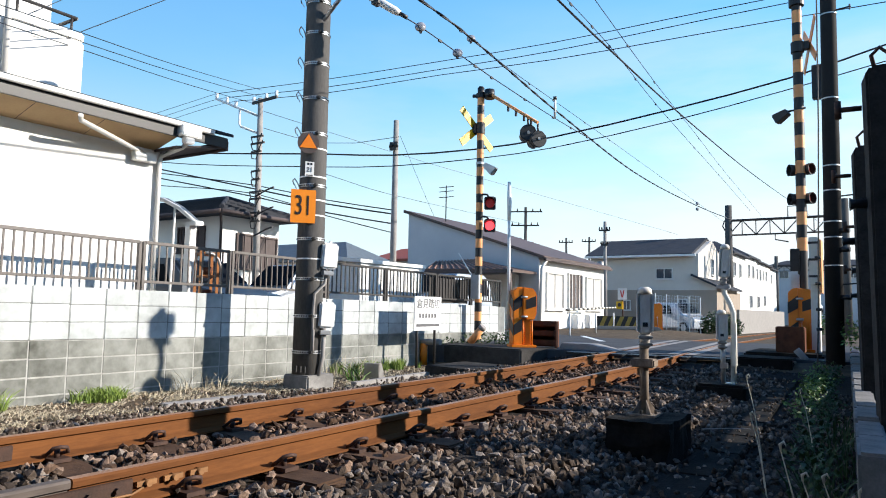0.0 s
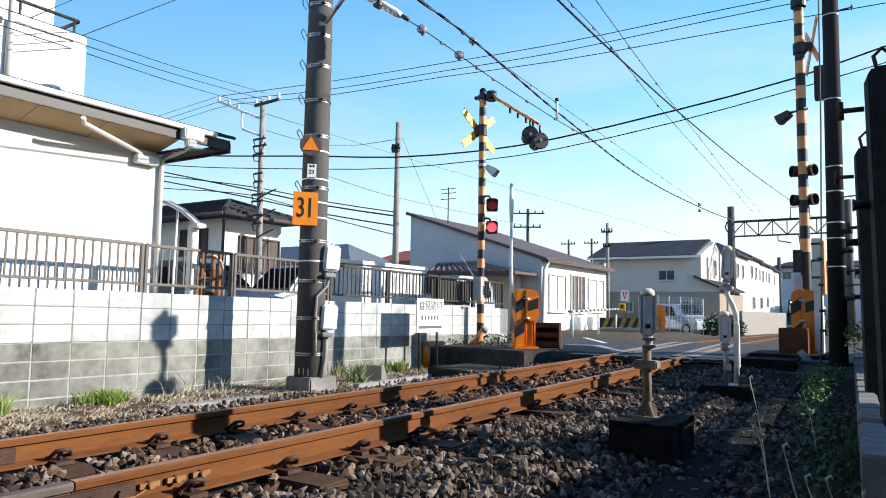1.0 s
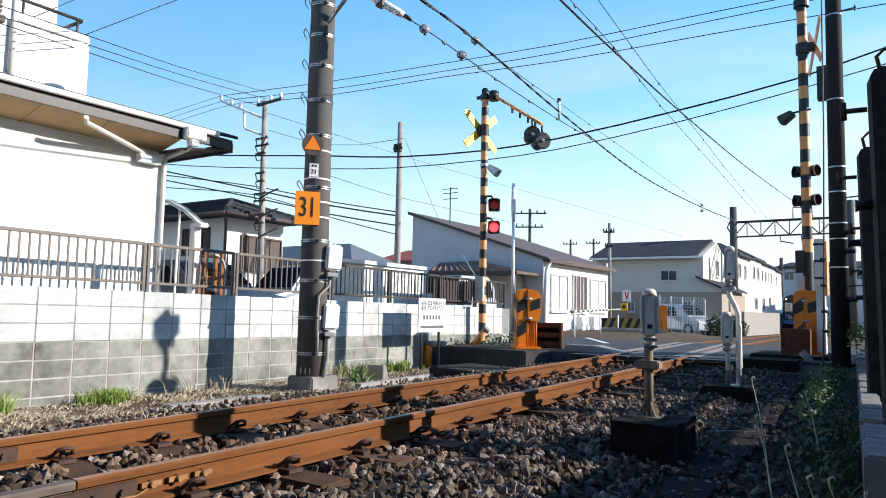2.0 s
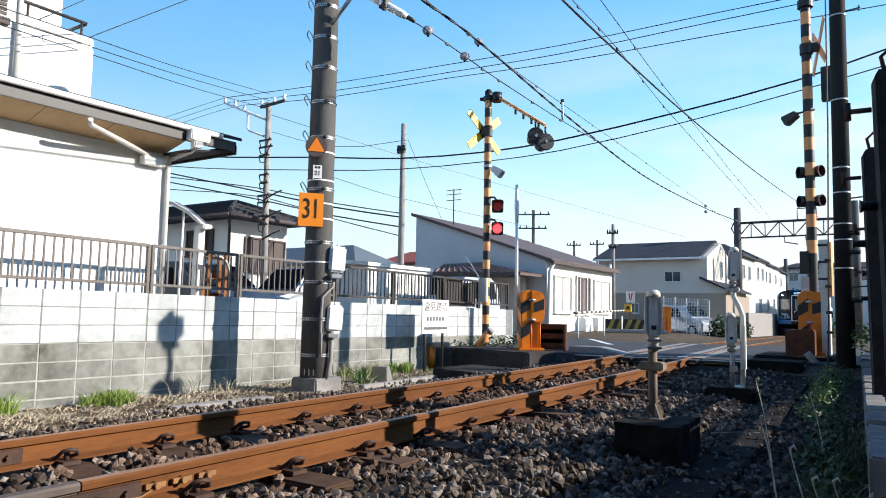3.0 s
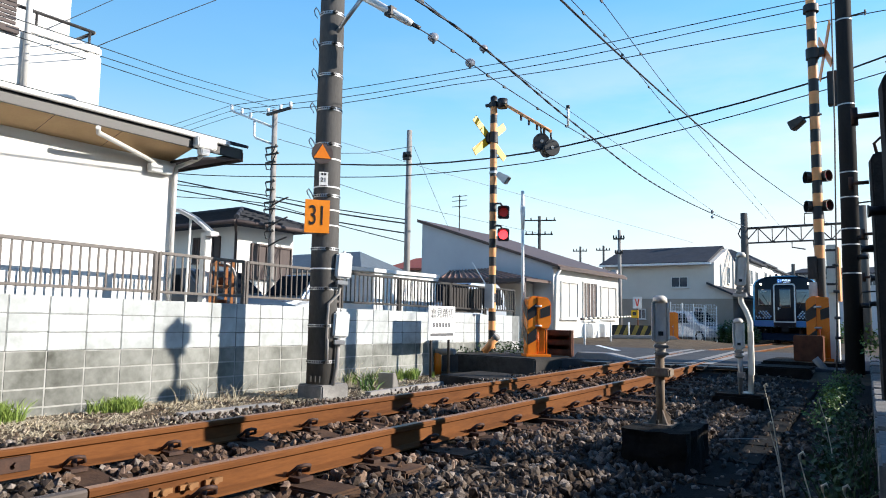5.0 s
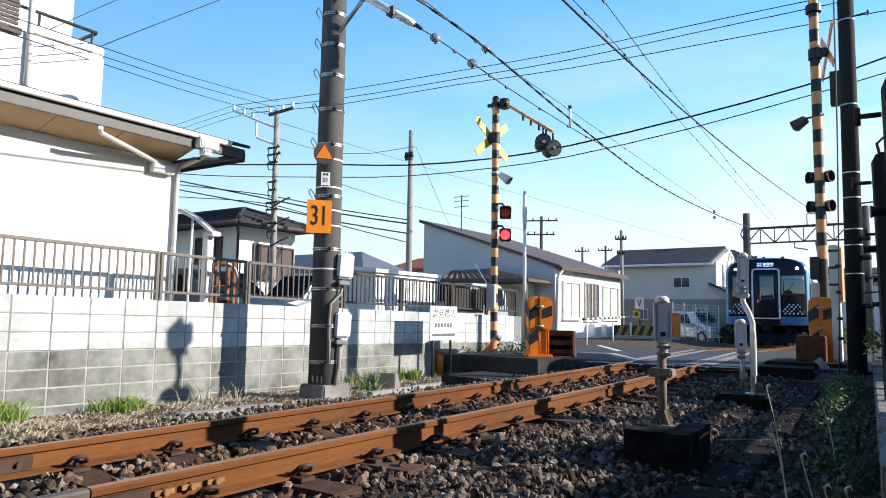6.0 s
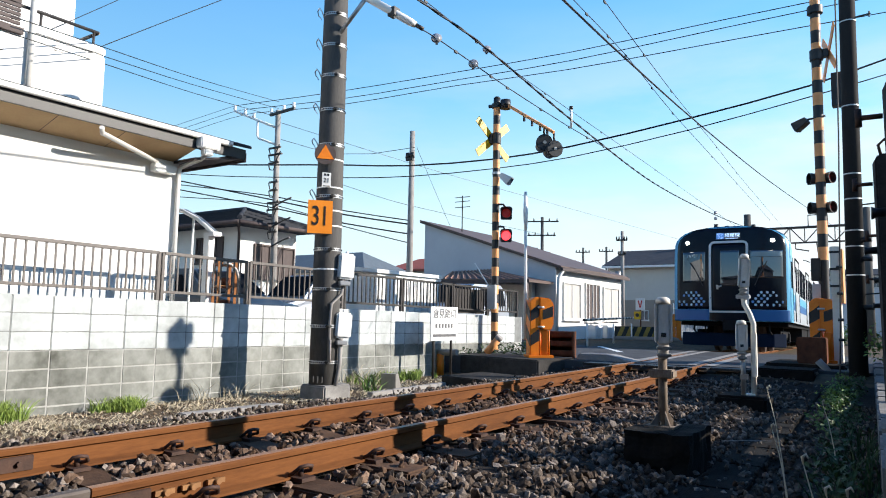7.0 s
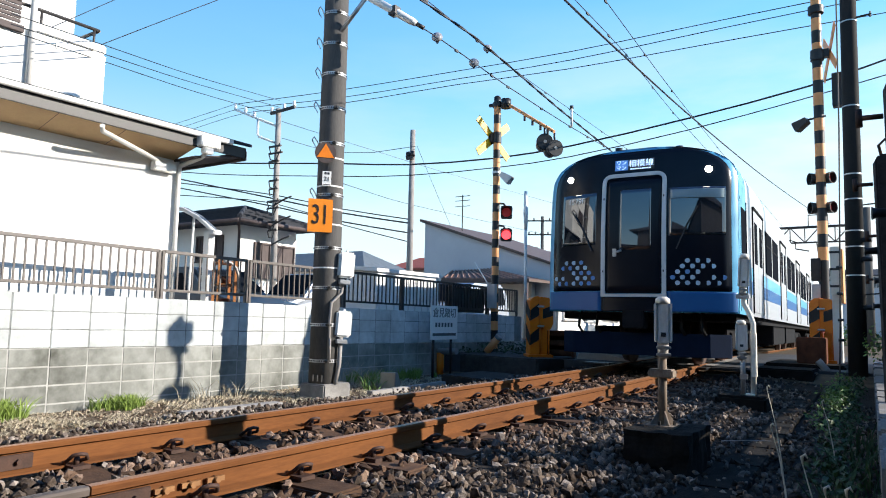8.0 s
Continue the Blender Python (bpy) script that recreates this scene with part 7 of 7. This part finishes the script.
def wires():
    for r, name, pts in WIRES:
        bm = bmnew()
        if name == "feeder cable":
            # two strands wound round each other
            run = smooth_run(pts, 0.09)
            for k in (0, math.pi):
                tube(bm, [p + Vector((math.cos(i * 0.45 + k), 0, math.sin(i * 0.45 + k))) * r * 0.5 for i, p in enumerate(run)], r * 0.72, 5)
        else:
            tube(bm, smooth_run(pts, 1.0), r, 6)
        if name in ("messenger wire", "contact wire", "drop wire", "span wire") and r < 0.012:
            # small line clamps
            for p in smooth_run(pts, 4.2)[2:]:
                box(bm, -r * 1.5, r * 1.5, -0.04, 0.04, -0.028, r * 1.2, Matrix.Translation(p))
        tagged(part(name.replace(" ", "_"), bm, M_BLACK), "thin black %s strung overhead between poles" % name, "overhead wire", "overhead wires")


wires()


M_PORCELAIN = mat("grey_porcelain", (0.34, 0.35, 0.37), (0.2, 0.2, 0.22), 0.3)


def line_fittings():
    i = thing("insulator_rod", "white insulator rod bracing the overhead wire from the pole", "insulator")
    a, b = Vector((-2.68, 7.00, 5.11)), Vector((-2.13, 7.41, 4.74))
    bm = bmnew()
    tube(bm, [a, a.lerp(b, 0.9), b], [0.055, 0.055, 0.04], 14)
    part("rod", bm, M_PAINT, i)
    bm = bmnew()
    tube(bm, [b, b + (b - a).normalized() * 0.12], 0.03, 8)
    part("clamp", bm, M_DARK, i)
    bm = bmnew()
    box(bm, -0.06, 0.06, -0.06, 0.06, -0.06, 0.06, Matrix.Translation(a.lerp(b, 0.55)))
    part("clamp", bm, M_DARK, i)
    h = thing("hanging_insulator", "white rod insulator hanging between two overhead wires", "insulator", pose(-3.39, 15.51, 5.42))
    bm = bmnew()
    tube(bm, [(0, 0, 0), (0, 0, 0.47)], 0.032, 10)
    part("rod", bm, M_PAINT, h)
    bm = bmnew()
    tube(bm, [(0, 0, 0.45), (0, 0, 0.52)], 0.05, 8)
    part("clamp", bm, M_DARK, h)
    # disc insulators on the span wires
    for p in DISCS:
        d = thing("disc_insulator", "pale porcelain disc insulator on an overhead wire", "insulator", Matrix.Translation(p), "disc insulators")
        bm = bmnew()
        tube(bm, [(0.02, -0.03, 0.01), (0.0, 0.0, 0), (-0.03, 0.05, -0.01)], [0.03, 0.085, 0.05], 16)
        part("disc", bm, M_PORCELAIN, d)
        bm = bmnew()
        tube(bm, [(-0.03, 0.05, -0.01), (-0.08, 0.12, -0.03)], 0.022, 8)
        part("cap", bm, M_DARK, d)


DISCS = (Vector((-2.41, 8.31, 4.93)), Vector((-2.45, 9.44, 4.90)), Vector((-3.21, 11.14, 5.88)), Vector((-4.37, 34.69, 5.97)), Vector((-4.37, 34.69, 5.69)))
line_fittings()

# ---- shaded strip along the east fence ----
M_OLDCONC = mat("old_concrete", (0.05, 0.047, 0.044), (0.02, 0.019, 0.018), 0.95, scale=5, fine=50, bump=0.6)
M_BOARD = mat("old_board", (0.075, 0.062, 0.05), (0.03, 0.026, 0.022), 0.9, scale=6, stretch=(1, 0.2, 1), bump=0.4, vary=0.25)
M_LEAF = mat("leaf", (0.032, 0.075, 0.012), (0.014, 0.036, 0.006), 0.6, scale=9, bump=0)
M_LEAFPALE = mat("leaf_pale", (0.15, 0.25, 0.05), (0.08, 0.15, 0.03), 0.6, scale=9, bump=0)
M_GRASS = mat("grass", (0.22, 0.30, 0.05), (0.12, 0.19, 0.03), 0.7, scale=9, bump=0)
M_STRAW = mat("dry_grass", (0.56, 0.49, 0.36), (0.33, 0.28, 0.19), 0.8, scale=9, bump=0)


M_STALK = mat("pale_stalk", (0.72, 0.68, 0.55), (0.6, 0.55, 0.42), 0.7, bump=0)


def east_fence():
    f = thing("board_fence", "old dark board fence with tall concrete posts along the line", "fence")
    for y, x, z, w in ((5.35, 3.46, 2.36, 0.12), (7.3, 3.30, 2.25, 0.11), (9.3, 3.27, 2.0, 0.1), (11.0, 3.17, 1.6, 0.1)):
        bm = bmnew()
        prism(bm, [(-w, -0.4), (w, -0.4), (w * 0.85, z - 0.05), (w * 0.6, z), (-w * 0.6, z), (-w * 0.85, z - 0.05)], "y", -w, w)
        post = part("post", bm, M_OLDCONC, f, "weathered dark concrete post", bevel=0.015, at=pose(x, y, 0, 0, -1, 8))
        bm = bmnew()
        tube(bm, [(-0.03, 0, z - 0.02), (-0.05, 0, z + 0.1), (0.0, 0, z + 0.15), (0.05, 0, z + 0.1), (0.04, 0, z - 0.02)], 0.014, 7)
        part("lifting_loop", bm, M_CLIP, post)
        bm = bmnew()
        tube(bm, [(-w, 0, z - 0.25), (-w - 0.14, 0, z - 0.25)], 0.018, 7)
        tube(bm, [(-w - 0.14, 0, z - 0.31), (-w - 0.14, 0, z - 0.19)], 0.022, 7)
        part("wire_stub", bm, M_CLIP, post)
        bm = bmnew()
        tube(bm, [(-w, -0.02, z * 0.62), (-w - 0.07, -0.02, z * 0.62), (-w - 0.1, -0.02, z * 0.62)], [0.035, 0.03, 0.045], 10)
        part("arm_stub", bm, M_BLACK, post)
    bays = ((5.35, 7.3, 3.46, 3.34), (7.3, 9.3, 3.34, 3.27), (9.3, 9.9, 3.27, 3.235), (9.9, 11.0, 3.235, 3.17), (11.0, 13.4, 3.17, 3.02))
    for y0, y1, x0, x1 in bays:
        for z in (0.32, 0.6) if y0 < 9.5 else (0.02, 0.215, 0.41, 0.605, 0.8, 0.995):
            bm = bmnew()
            prism(bm, [(x0 + 0.03, y0 + 0.02), (x0 + 0.06, y0 + 0.02), (x1 + 0.06, y1 - 0.02), (x1 + 0.03, y1 - 0.02)], "z", z + random.uniform(-0.006, 0.006), z + (0.13 if y0 < 9.5 else 0.19))
            part("board", bm, M_BOARD, f, bevel=0.004)


east_fence()


def unseen_casters():
    """An unseen plain wall added past the fence to keep the strip in shade, and an unseen post for its shadow."""
    w = thing("wall_east", "plain dark wall out of view, added to shade the strip", "wall", kind="structure")
    # each run's height is set by where its shadow should end
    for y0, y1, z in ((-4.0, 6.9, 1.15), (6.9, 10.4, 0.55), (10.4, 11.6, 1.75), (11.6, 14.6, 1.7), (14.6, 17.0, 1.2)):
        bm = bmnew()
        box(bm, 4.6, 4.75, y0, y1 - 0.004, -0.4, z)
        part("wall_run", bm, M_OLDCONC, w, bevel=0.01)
    # added out of view for its shadow; cranked so the far sensor stays lit
    p = thing("lamp_post", "unseen post with a box head, added to cast a shadow on the west wall", "post", pose(4.3, 10.12, -0.3))
    bm = bmnew()
    tube(bm, [(0.25, -0.45, 0), (0.25, -0.45, 3.2), (0, 0, 3.75), (0, 0, 4.4), (0.03, 0.05, 4.6), (0, 0, 4.85)], 0.04, 10)
    part("post", bm, M_DARK, p)
    bm = bmnew()
    box(bm, -0.1, 0.1, -0.15, 0.17, 4.92, 5.2)
    head = part("head", bm, M_DARK, p, bevel=0.03)
    bm = bmnew()
    box(bm, -0.1, 0.1, -0.22, 0.2, 4.2, 4.4)
    part("lower_box", bm, M_DARK, p, bevel=0.05)
    bm = bmnew()
    tube(bm, [(0, 0, 5.2), (0, 0, 5.28)], 0.05, 10)
    tube(bm, [(0, -0.1, 4.85), (0, 0.14, 4.85)], 0.035, 8)
    tube(bm, [(0, 0, 4.78), (0, 0, 4.92)], 0.05, 8)
    part("fitting", bm, M_DARK, head)


unseen_casters()


def edging():
    k = thing("concrete_edging", "pale concrete edging slab half buried by the track", "edging", pose(-3.0, 5.2, -0.37, 0, 0, -4))
    bm = bmnew()
    box(bm, -0.09, 0.09, -0.55, 0.75, -0.1, 0.035)
    part("slab", bm, M_PALEPOLE, k, bevel=0.01)


edging()


def plinth_slab():
    k = thing("concrete_slab", "dark flat concrete slab in front of the barrier plinth", "slab")
    bm = bmnew()
    prism(bm, [(-3.05, 9.55), (-1.95, 9.3), (-1.85, 10.5), (-3.0, 10.75)], "z", -0.42, -0.22)
    part("slab", bm, M_OLDCONC, k, bevel=0.015)
    d = thing("cable_duct", "pale narrow cable duct along the soil strip", "duct")
    for i in range(4):
        bm = bmnew()
        y = 7.5 + i * 0.5
        box(bm, -0.05, 0.05, 0, 0.49, -0.08, 0.04, pose(-2.81 - (y - 7) * 0.06, y, -0.36, 0, 0, 3.4))
        part("duct_lid", bm, M_PALEPOLE, d, bevel=0.008)


plinth_slab()


def kerb_row():
    for i in range(17):
        y = 4.0 + i * 0.64
        x = 3.34 - 0.048 * (y - 4)
        k = thing("kerb_block", "grey concrete kerb block below the fence", "kerb", pose(x - 0.02, y + 0.3, -0.13 + random.uniform(-0.012, 0.012), 0, 0, 2.7 + random.uniform(-0.5, 0.5)), "kerb blocks")
        bm = bmnew()
        box(bm, -0.06, 0.09, -0.3, 0.3, -0.25, 0.2)
        part("block", bm, M_KERB, k, bevel=0.015)


kerb_row()


def trough():
    for i in range(12):
        y = 2.0 + i * 0.82
        x = 2.42 - (0.045 * (y - 4.2) if y > 4.2 else 0)
        t = thing("cable_trough", "concrete cable trough lid set in the ballast, coloured dark for shade", "trough lid", pose(x, y + 0.4, -0.27, 0, 0, 2.5), "trough lids")
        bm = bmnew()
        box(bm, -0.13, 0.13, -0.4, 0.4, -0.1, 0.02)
        part("lid", bm, M_SHADEDCONC, t, bevel=0.008)
    c = thing("loose_wire", "thin pale wire lying across the trough", "wire")
    bm = bmnew()
    tube(bm, [(2.1, 6.0, -0.22), (2.3, 6.05, -0.20), (2.45, 6.12, -0.2)], 0.004, 6)
    part("wire", bm, M_ALU, c)


trough()


# ---- plants ----
def blades(name, label, spots, n, h, spread, material, lean=0.5, w=0.006, seed=1, kind="stuff", category="grass"):
    """Tufts of narrow bent blades."""
    rng = random.Random(seed)
    vs, fs = [], []
    for cx, cy, cz, s in spots:
        for i in range(int(n * s)):
            a, r = rng.uniform(0, 6.283), spread * s * math.sqrt(rng.random())
            x, y = cx + r * math.cos(a), cy + r * math.sin(a)
            hh = h * s * rng.uniform(0.45, 1.1)
            b = rng.uniform(0, 6.283)
            dx, dy = math.cos(b) * lean * hh * rng.random(), math.sin(b) * lean * hh * rng.random()
            px, py = -math.sin(b + 1) * w, math.cos(b + 1) * w
            k = len(vs)
            for t, ww in ((0, 1), (0.5, 0.8), (0.85, 0.45)):
                vs += [(x + dx * t * t - px * ww, y + dy * t * t - py * ww, cz + hh * t * (1 - 0.15 * t * lean)), (x + dx * t * t + px * ww, y + dy * t * t + py * ww, cz + hh * t * (1 - 0.15 * t * lean))]
            vs.append((x + dx, y + dy, cz + hh * (1 - 0.15 * lean)))
            fs += [(k, k + 1, k + 3, k + 2), (k + 2, k + 3, k + 5, k + 4), (k + 4, k + 5, k + 6)]
    me = bpy.data.meshes.new(name)
    me.from_pydata(vs, [], fs)
    me.materials.append(material)
    return tagged(new(name, me), label, category, kind=kind)


def leaves(name, label, clumps, n, size, material, seed=2, category="bush"):
    """Small folded leaves in uneven clumps, on thin stems."""
    rng = random.Random(seed)
    vs, fs = [], []
    for cx, cy, cz, rx, rz in clumps:
        for i in range(n):
            a, b, r = rng.uniform(0, 6.283), rng.uniform(-1, 1), rng.random() ** 0.4
            q = math.sqrt(1 - b * b)
            p = Vector((cx + rx * r * q * math.cos(a), cy + rx * r * q * math.sin(a), max(cz - rz * 0.9, cz + rz * r * b)))
            s = size * rng.uniform(0.5, 1.3)
            m = Euler((rng.uniform(-1, 1), rng.uniform(-1, 1), rng.uniform(0, 6.28))).to_matrix()
            k = len(vs)
            for v in ((-0.1, 0, 0), (0.35, 0.32, 0.08), (1.0, 0, 0), (0.35, -0.32, 0.08), (0.4, 0, 0)):
                vs.append(p + m @ (Vector(v) * s))
            fs += [(k, k + 4, k + 1), (k + 1, k + 4, k + 2), (k, k + 3, k + 4), (k + 3, k + 2, k + 4)]
    me = bpy.data.meshes.new(name)
    me.from_pydata([v[:] for v in vs], [], fs)
    me.materials.append(material)
    return tagged(new(name, me), label, category, kind="stuff")


def plants():
    r = random.Random(8)
    spots = [(-4.15 + r.uniform(-0.1, 0.25), 3.15 + r.uniform(-0.35, 0.3), -0.40, 1.0) for i in range(9)]
    blades("green_grass", "bright green grass tufts at the foot of the wall", spots, 190, 0.25, 0.2, M_GRASS, lean=0.9, seed=1)
    spots = [(-4.15 + r.uniform(-0.05, 0.2), 4.55 + r.uniform(-0.2, 0.25), -0.40, 0.85) for i in range(8)]
    blades("green_grass", "smaller pale green grass tufts by the wall", spots, 90, 0.22, 0.17, M_GRASS, lean=1.0, seed=2)
    spots = [(-4.2 + r.uniform(-0.1, 0.3), r.uniform(8.6, 10.8), -0.40, r.uniform(0.5, 1.0)) for i in range(22)]
    blades("mixed_grass", "green and yellow grass under the notice board", spots, 70, 0.24, 0.1, M_GRASS, seed=3)
    spots = [(r.uniform(-4.3, -2.6), r.uniform(2.6, 11.2), -0.395, r.uniform(0.3, 0.8)) for i in range(420)]
    blades("dry_litter", "dry straw and dead weeds on the soil strip", spots, 30, 0.13, 0.16, M_STRAW, lean=3.0, seed=4)
    spots = [(-4.1, 5.6, -0.4, 1.0), (-4.1, 6.2, -0.4, 0.9), (-3.9, 8.2, -0.4, 1.3), (-3.6, 8.5, -0.4, 1.2), (-4.0, 7.6, -0.4, 0.7)]
    blades("dead_stalks", "dead grey-brown weed stalks by the wall", spots, 30, 0.38, 0.2, M_STRAW, lean=1.3, w=0.004, seed=5)
    blades("broad_blades", "broad green and yellow leaf blades beside the pole", [(-3.55, 8.35, -0.4, 1.0), (-3.3, 8.1, -0.4, 0.8)], 16, 0.36, 0.15, M_LEAFPALE, lean=1.6, w=0.014, seed=6)
    # shrubs by the barrier, beyond the crossing and along the shaded fence
    leaves("low_shrub", "dark low shrub behind the barrier plinth", [(-4.25, 12.2, -0.1, 0.4, 0.22), (-3.9, 12.9, 0.05, 0.5, 0.2), (-3.3, 12.9, 0.05, 0.35, 0.2)], 420, 0.055, M_LEAF, 3)
    leaves("roadside_bush", "green bush against the far boundary wall", [(-3.9, 37.2, 0.15, 0.7, 0.75), (-3.4, 37.6, 0.0, 0.55, 0.5), (-4.4, 37.0, 0.1, 0.45, 0.6)], 700, 0.12, M_LEAF, 4)
    leaves("trackside_bush", "yellow-green bush far along the track", [(-1.2, 60, -0.2, 1.2, 1.0), (0.2, 61, -0.3, 1.2, 0.8)], 600, 0.2, M_LEAFPALE, 5)
    leaves("fence_weeds", "leafy green weeds along the shaded fence", [(3.06 - 0.05 * (y - 4) + r.uniform(-0.1, 0.05), y, -0.2 + r.uniform(-0.05, 0.05) + 0.012 * (y - 4), 0.13, 0.16) for y in [4.2 + 0.3 * i for i in range(26)]], 62, 0.042, M_LEAF, 6, "weeds")
    # clumps in the paler leaf colour stand in for sunlit parts of the weeds
    leaves("sunlit_weeds", "fence weeds given a paler leaf colour for the sunlight on them", [(2.93 - 0.05 * (y - 4) + r.uniform(-0.07, 0.05), y, -0.03 + r.uniform(-0.05, 0.08), 0.13, 0.13) for y in (7.0, 7.6, 8.1, 8.7, 9.4, 10.3)], 120, 0.038, M_LEAFPALE, 7, "weeds")
    leaves("fence_creeper", "pale creeper leaves on the fence", [(2.97, 11.2, 0.4, 0.14, 0.2), (2.92, 12.0, 0.5, 0.16, 0.3)], 70, 0.06, M_LEAFPALE, 9, "creeper")
    blades("shade_grass", "long grass at the foot of the fence", [(3.12, 3.6 + 0.35 * i, -0.32, 1.0) for i in range(10)], 26, 0.3, 0.2, M_LEAF, lean=0.9, seed=11)
    for k, (x, y, dx, h) in enumerate(((3.2, 2.62, -0.09, 0.6), (3.27, 2.66, -0.1, 0.5), (3.33, 2.68, -0.1, 0.5), (3.36, 2.72, -0.03, 0.46), (2.78, 4.55, -0.09, 0.66), (2.86, 4.1, -0.08, 0.5), (2.95, 5.6, -0.08, 0.5))):
        s = thing("dry_stalk", "tall pale dry grass stalk with a seed head", "grass stalk", pose(x, y, -0.33), "dry grass stalks")
        bm = bmnew()
        tube(bm, [(0, 0, 0), (dx * 0.25, 0, h * 0.4), (dx * 0.6, 0, h * 0.75), (dx, 0.0, h)], [0.0045, 0.004, 0.003, 0.002], 6)
        part("stem", bm, M_STALK, s)
        bm = bmnew()
        tube(bm, [(dx, 0, h), (dx * 1.02, 0, h + 0.022), (dx * 0.9, 0, h + 0.032), (dx * 0.82, 0, h + 0.018)], [0.003, 0.0055, 0.005, 0.002], 7)
        part("seed_head", bm, M_STALK, s)


plants()

# the leading end's place along the line, second by second
TRAIN = [(0, 85.0), (1.5, 70.9), (3, 56.8), (4, 47.3), (4.5, 42.5), (6, 28.5), (6.5, 24.0), (7, 19.4), (7.5, 15.0), (8, 10.25)]


def motions():
    for k, c in enumerate(CARS):
        c.scale = (1.035, 1.0, 0.985)
        rows = []
        for t, y in TRAIN:
            a, b = y + k * 20.0 + 3.0, y + k * 20.0 + 16.6
            turn = math.degrees(math.atan2(track_x(a) - track_x(b), b - a))
            x = track_x(a) + math.tan(radians(turn)) * 3.0
            fall = (track_z(b) - track_z(a)) / (b - a)
            rows.append((t, pose(x, y + k * 20.0, track_z(a) - 3.0 * fall, math.degrees(math.atan(fall)), 0, turn)))
        walk(c, rows)


motions()
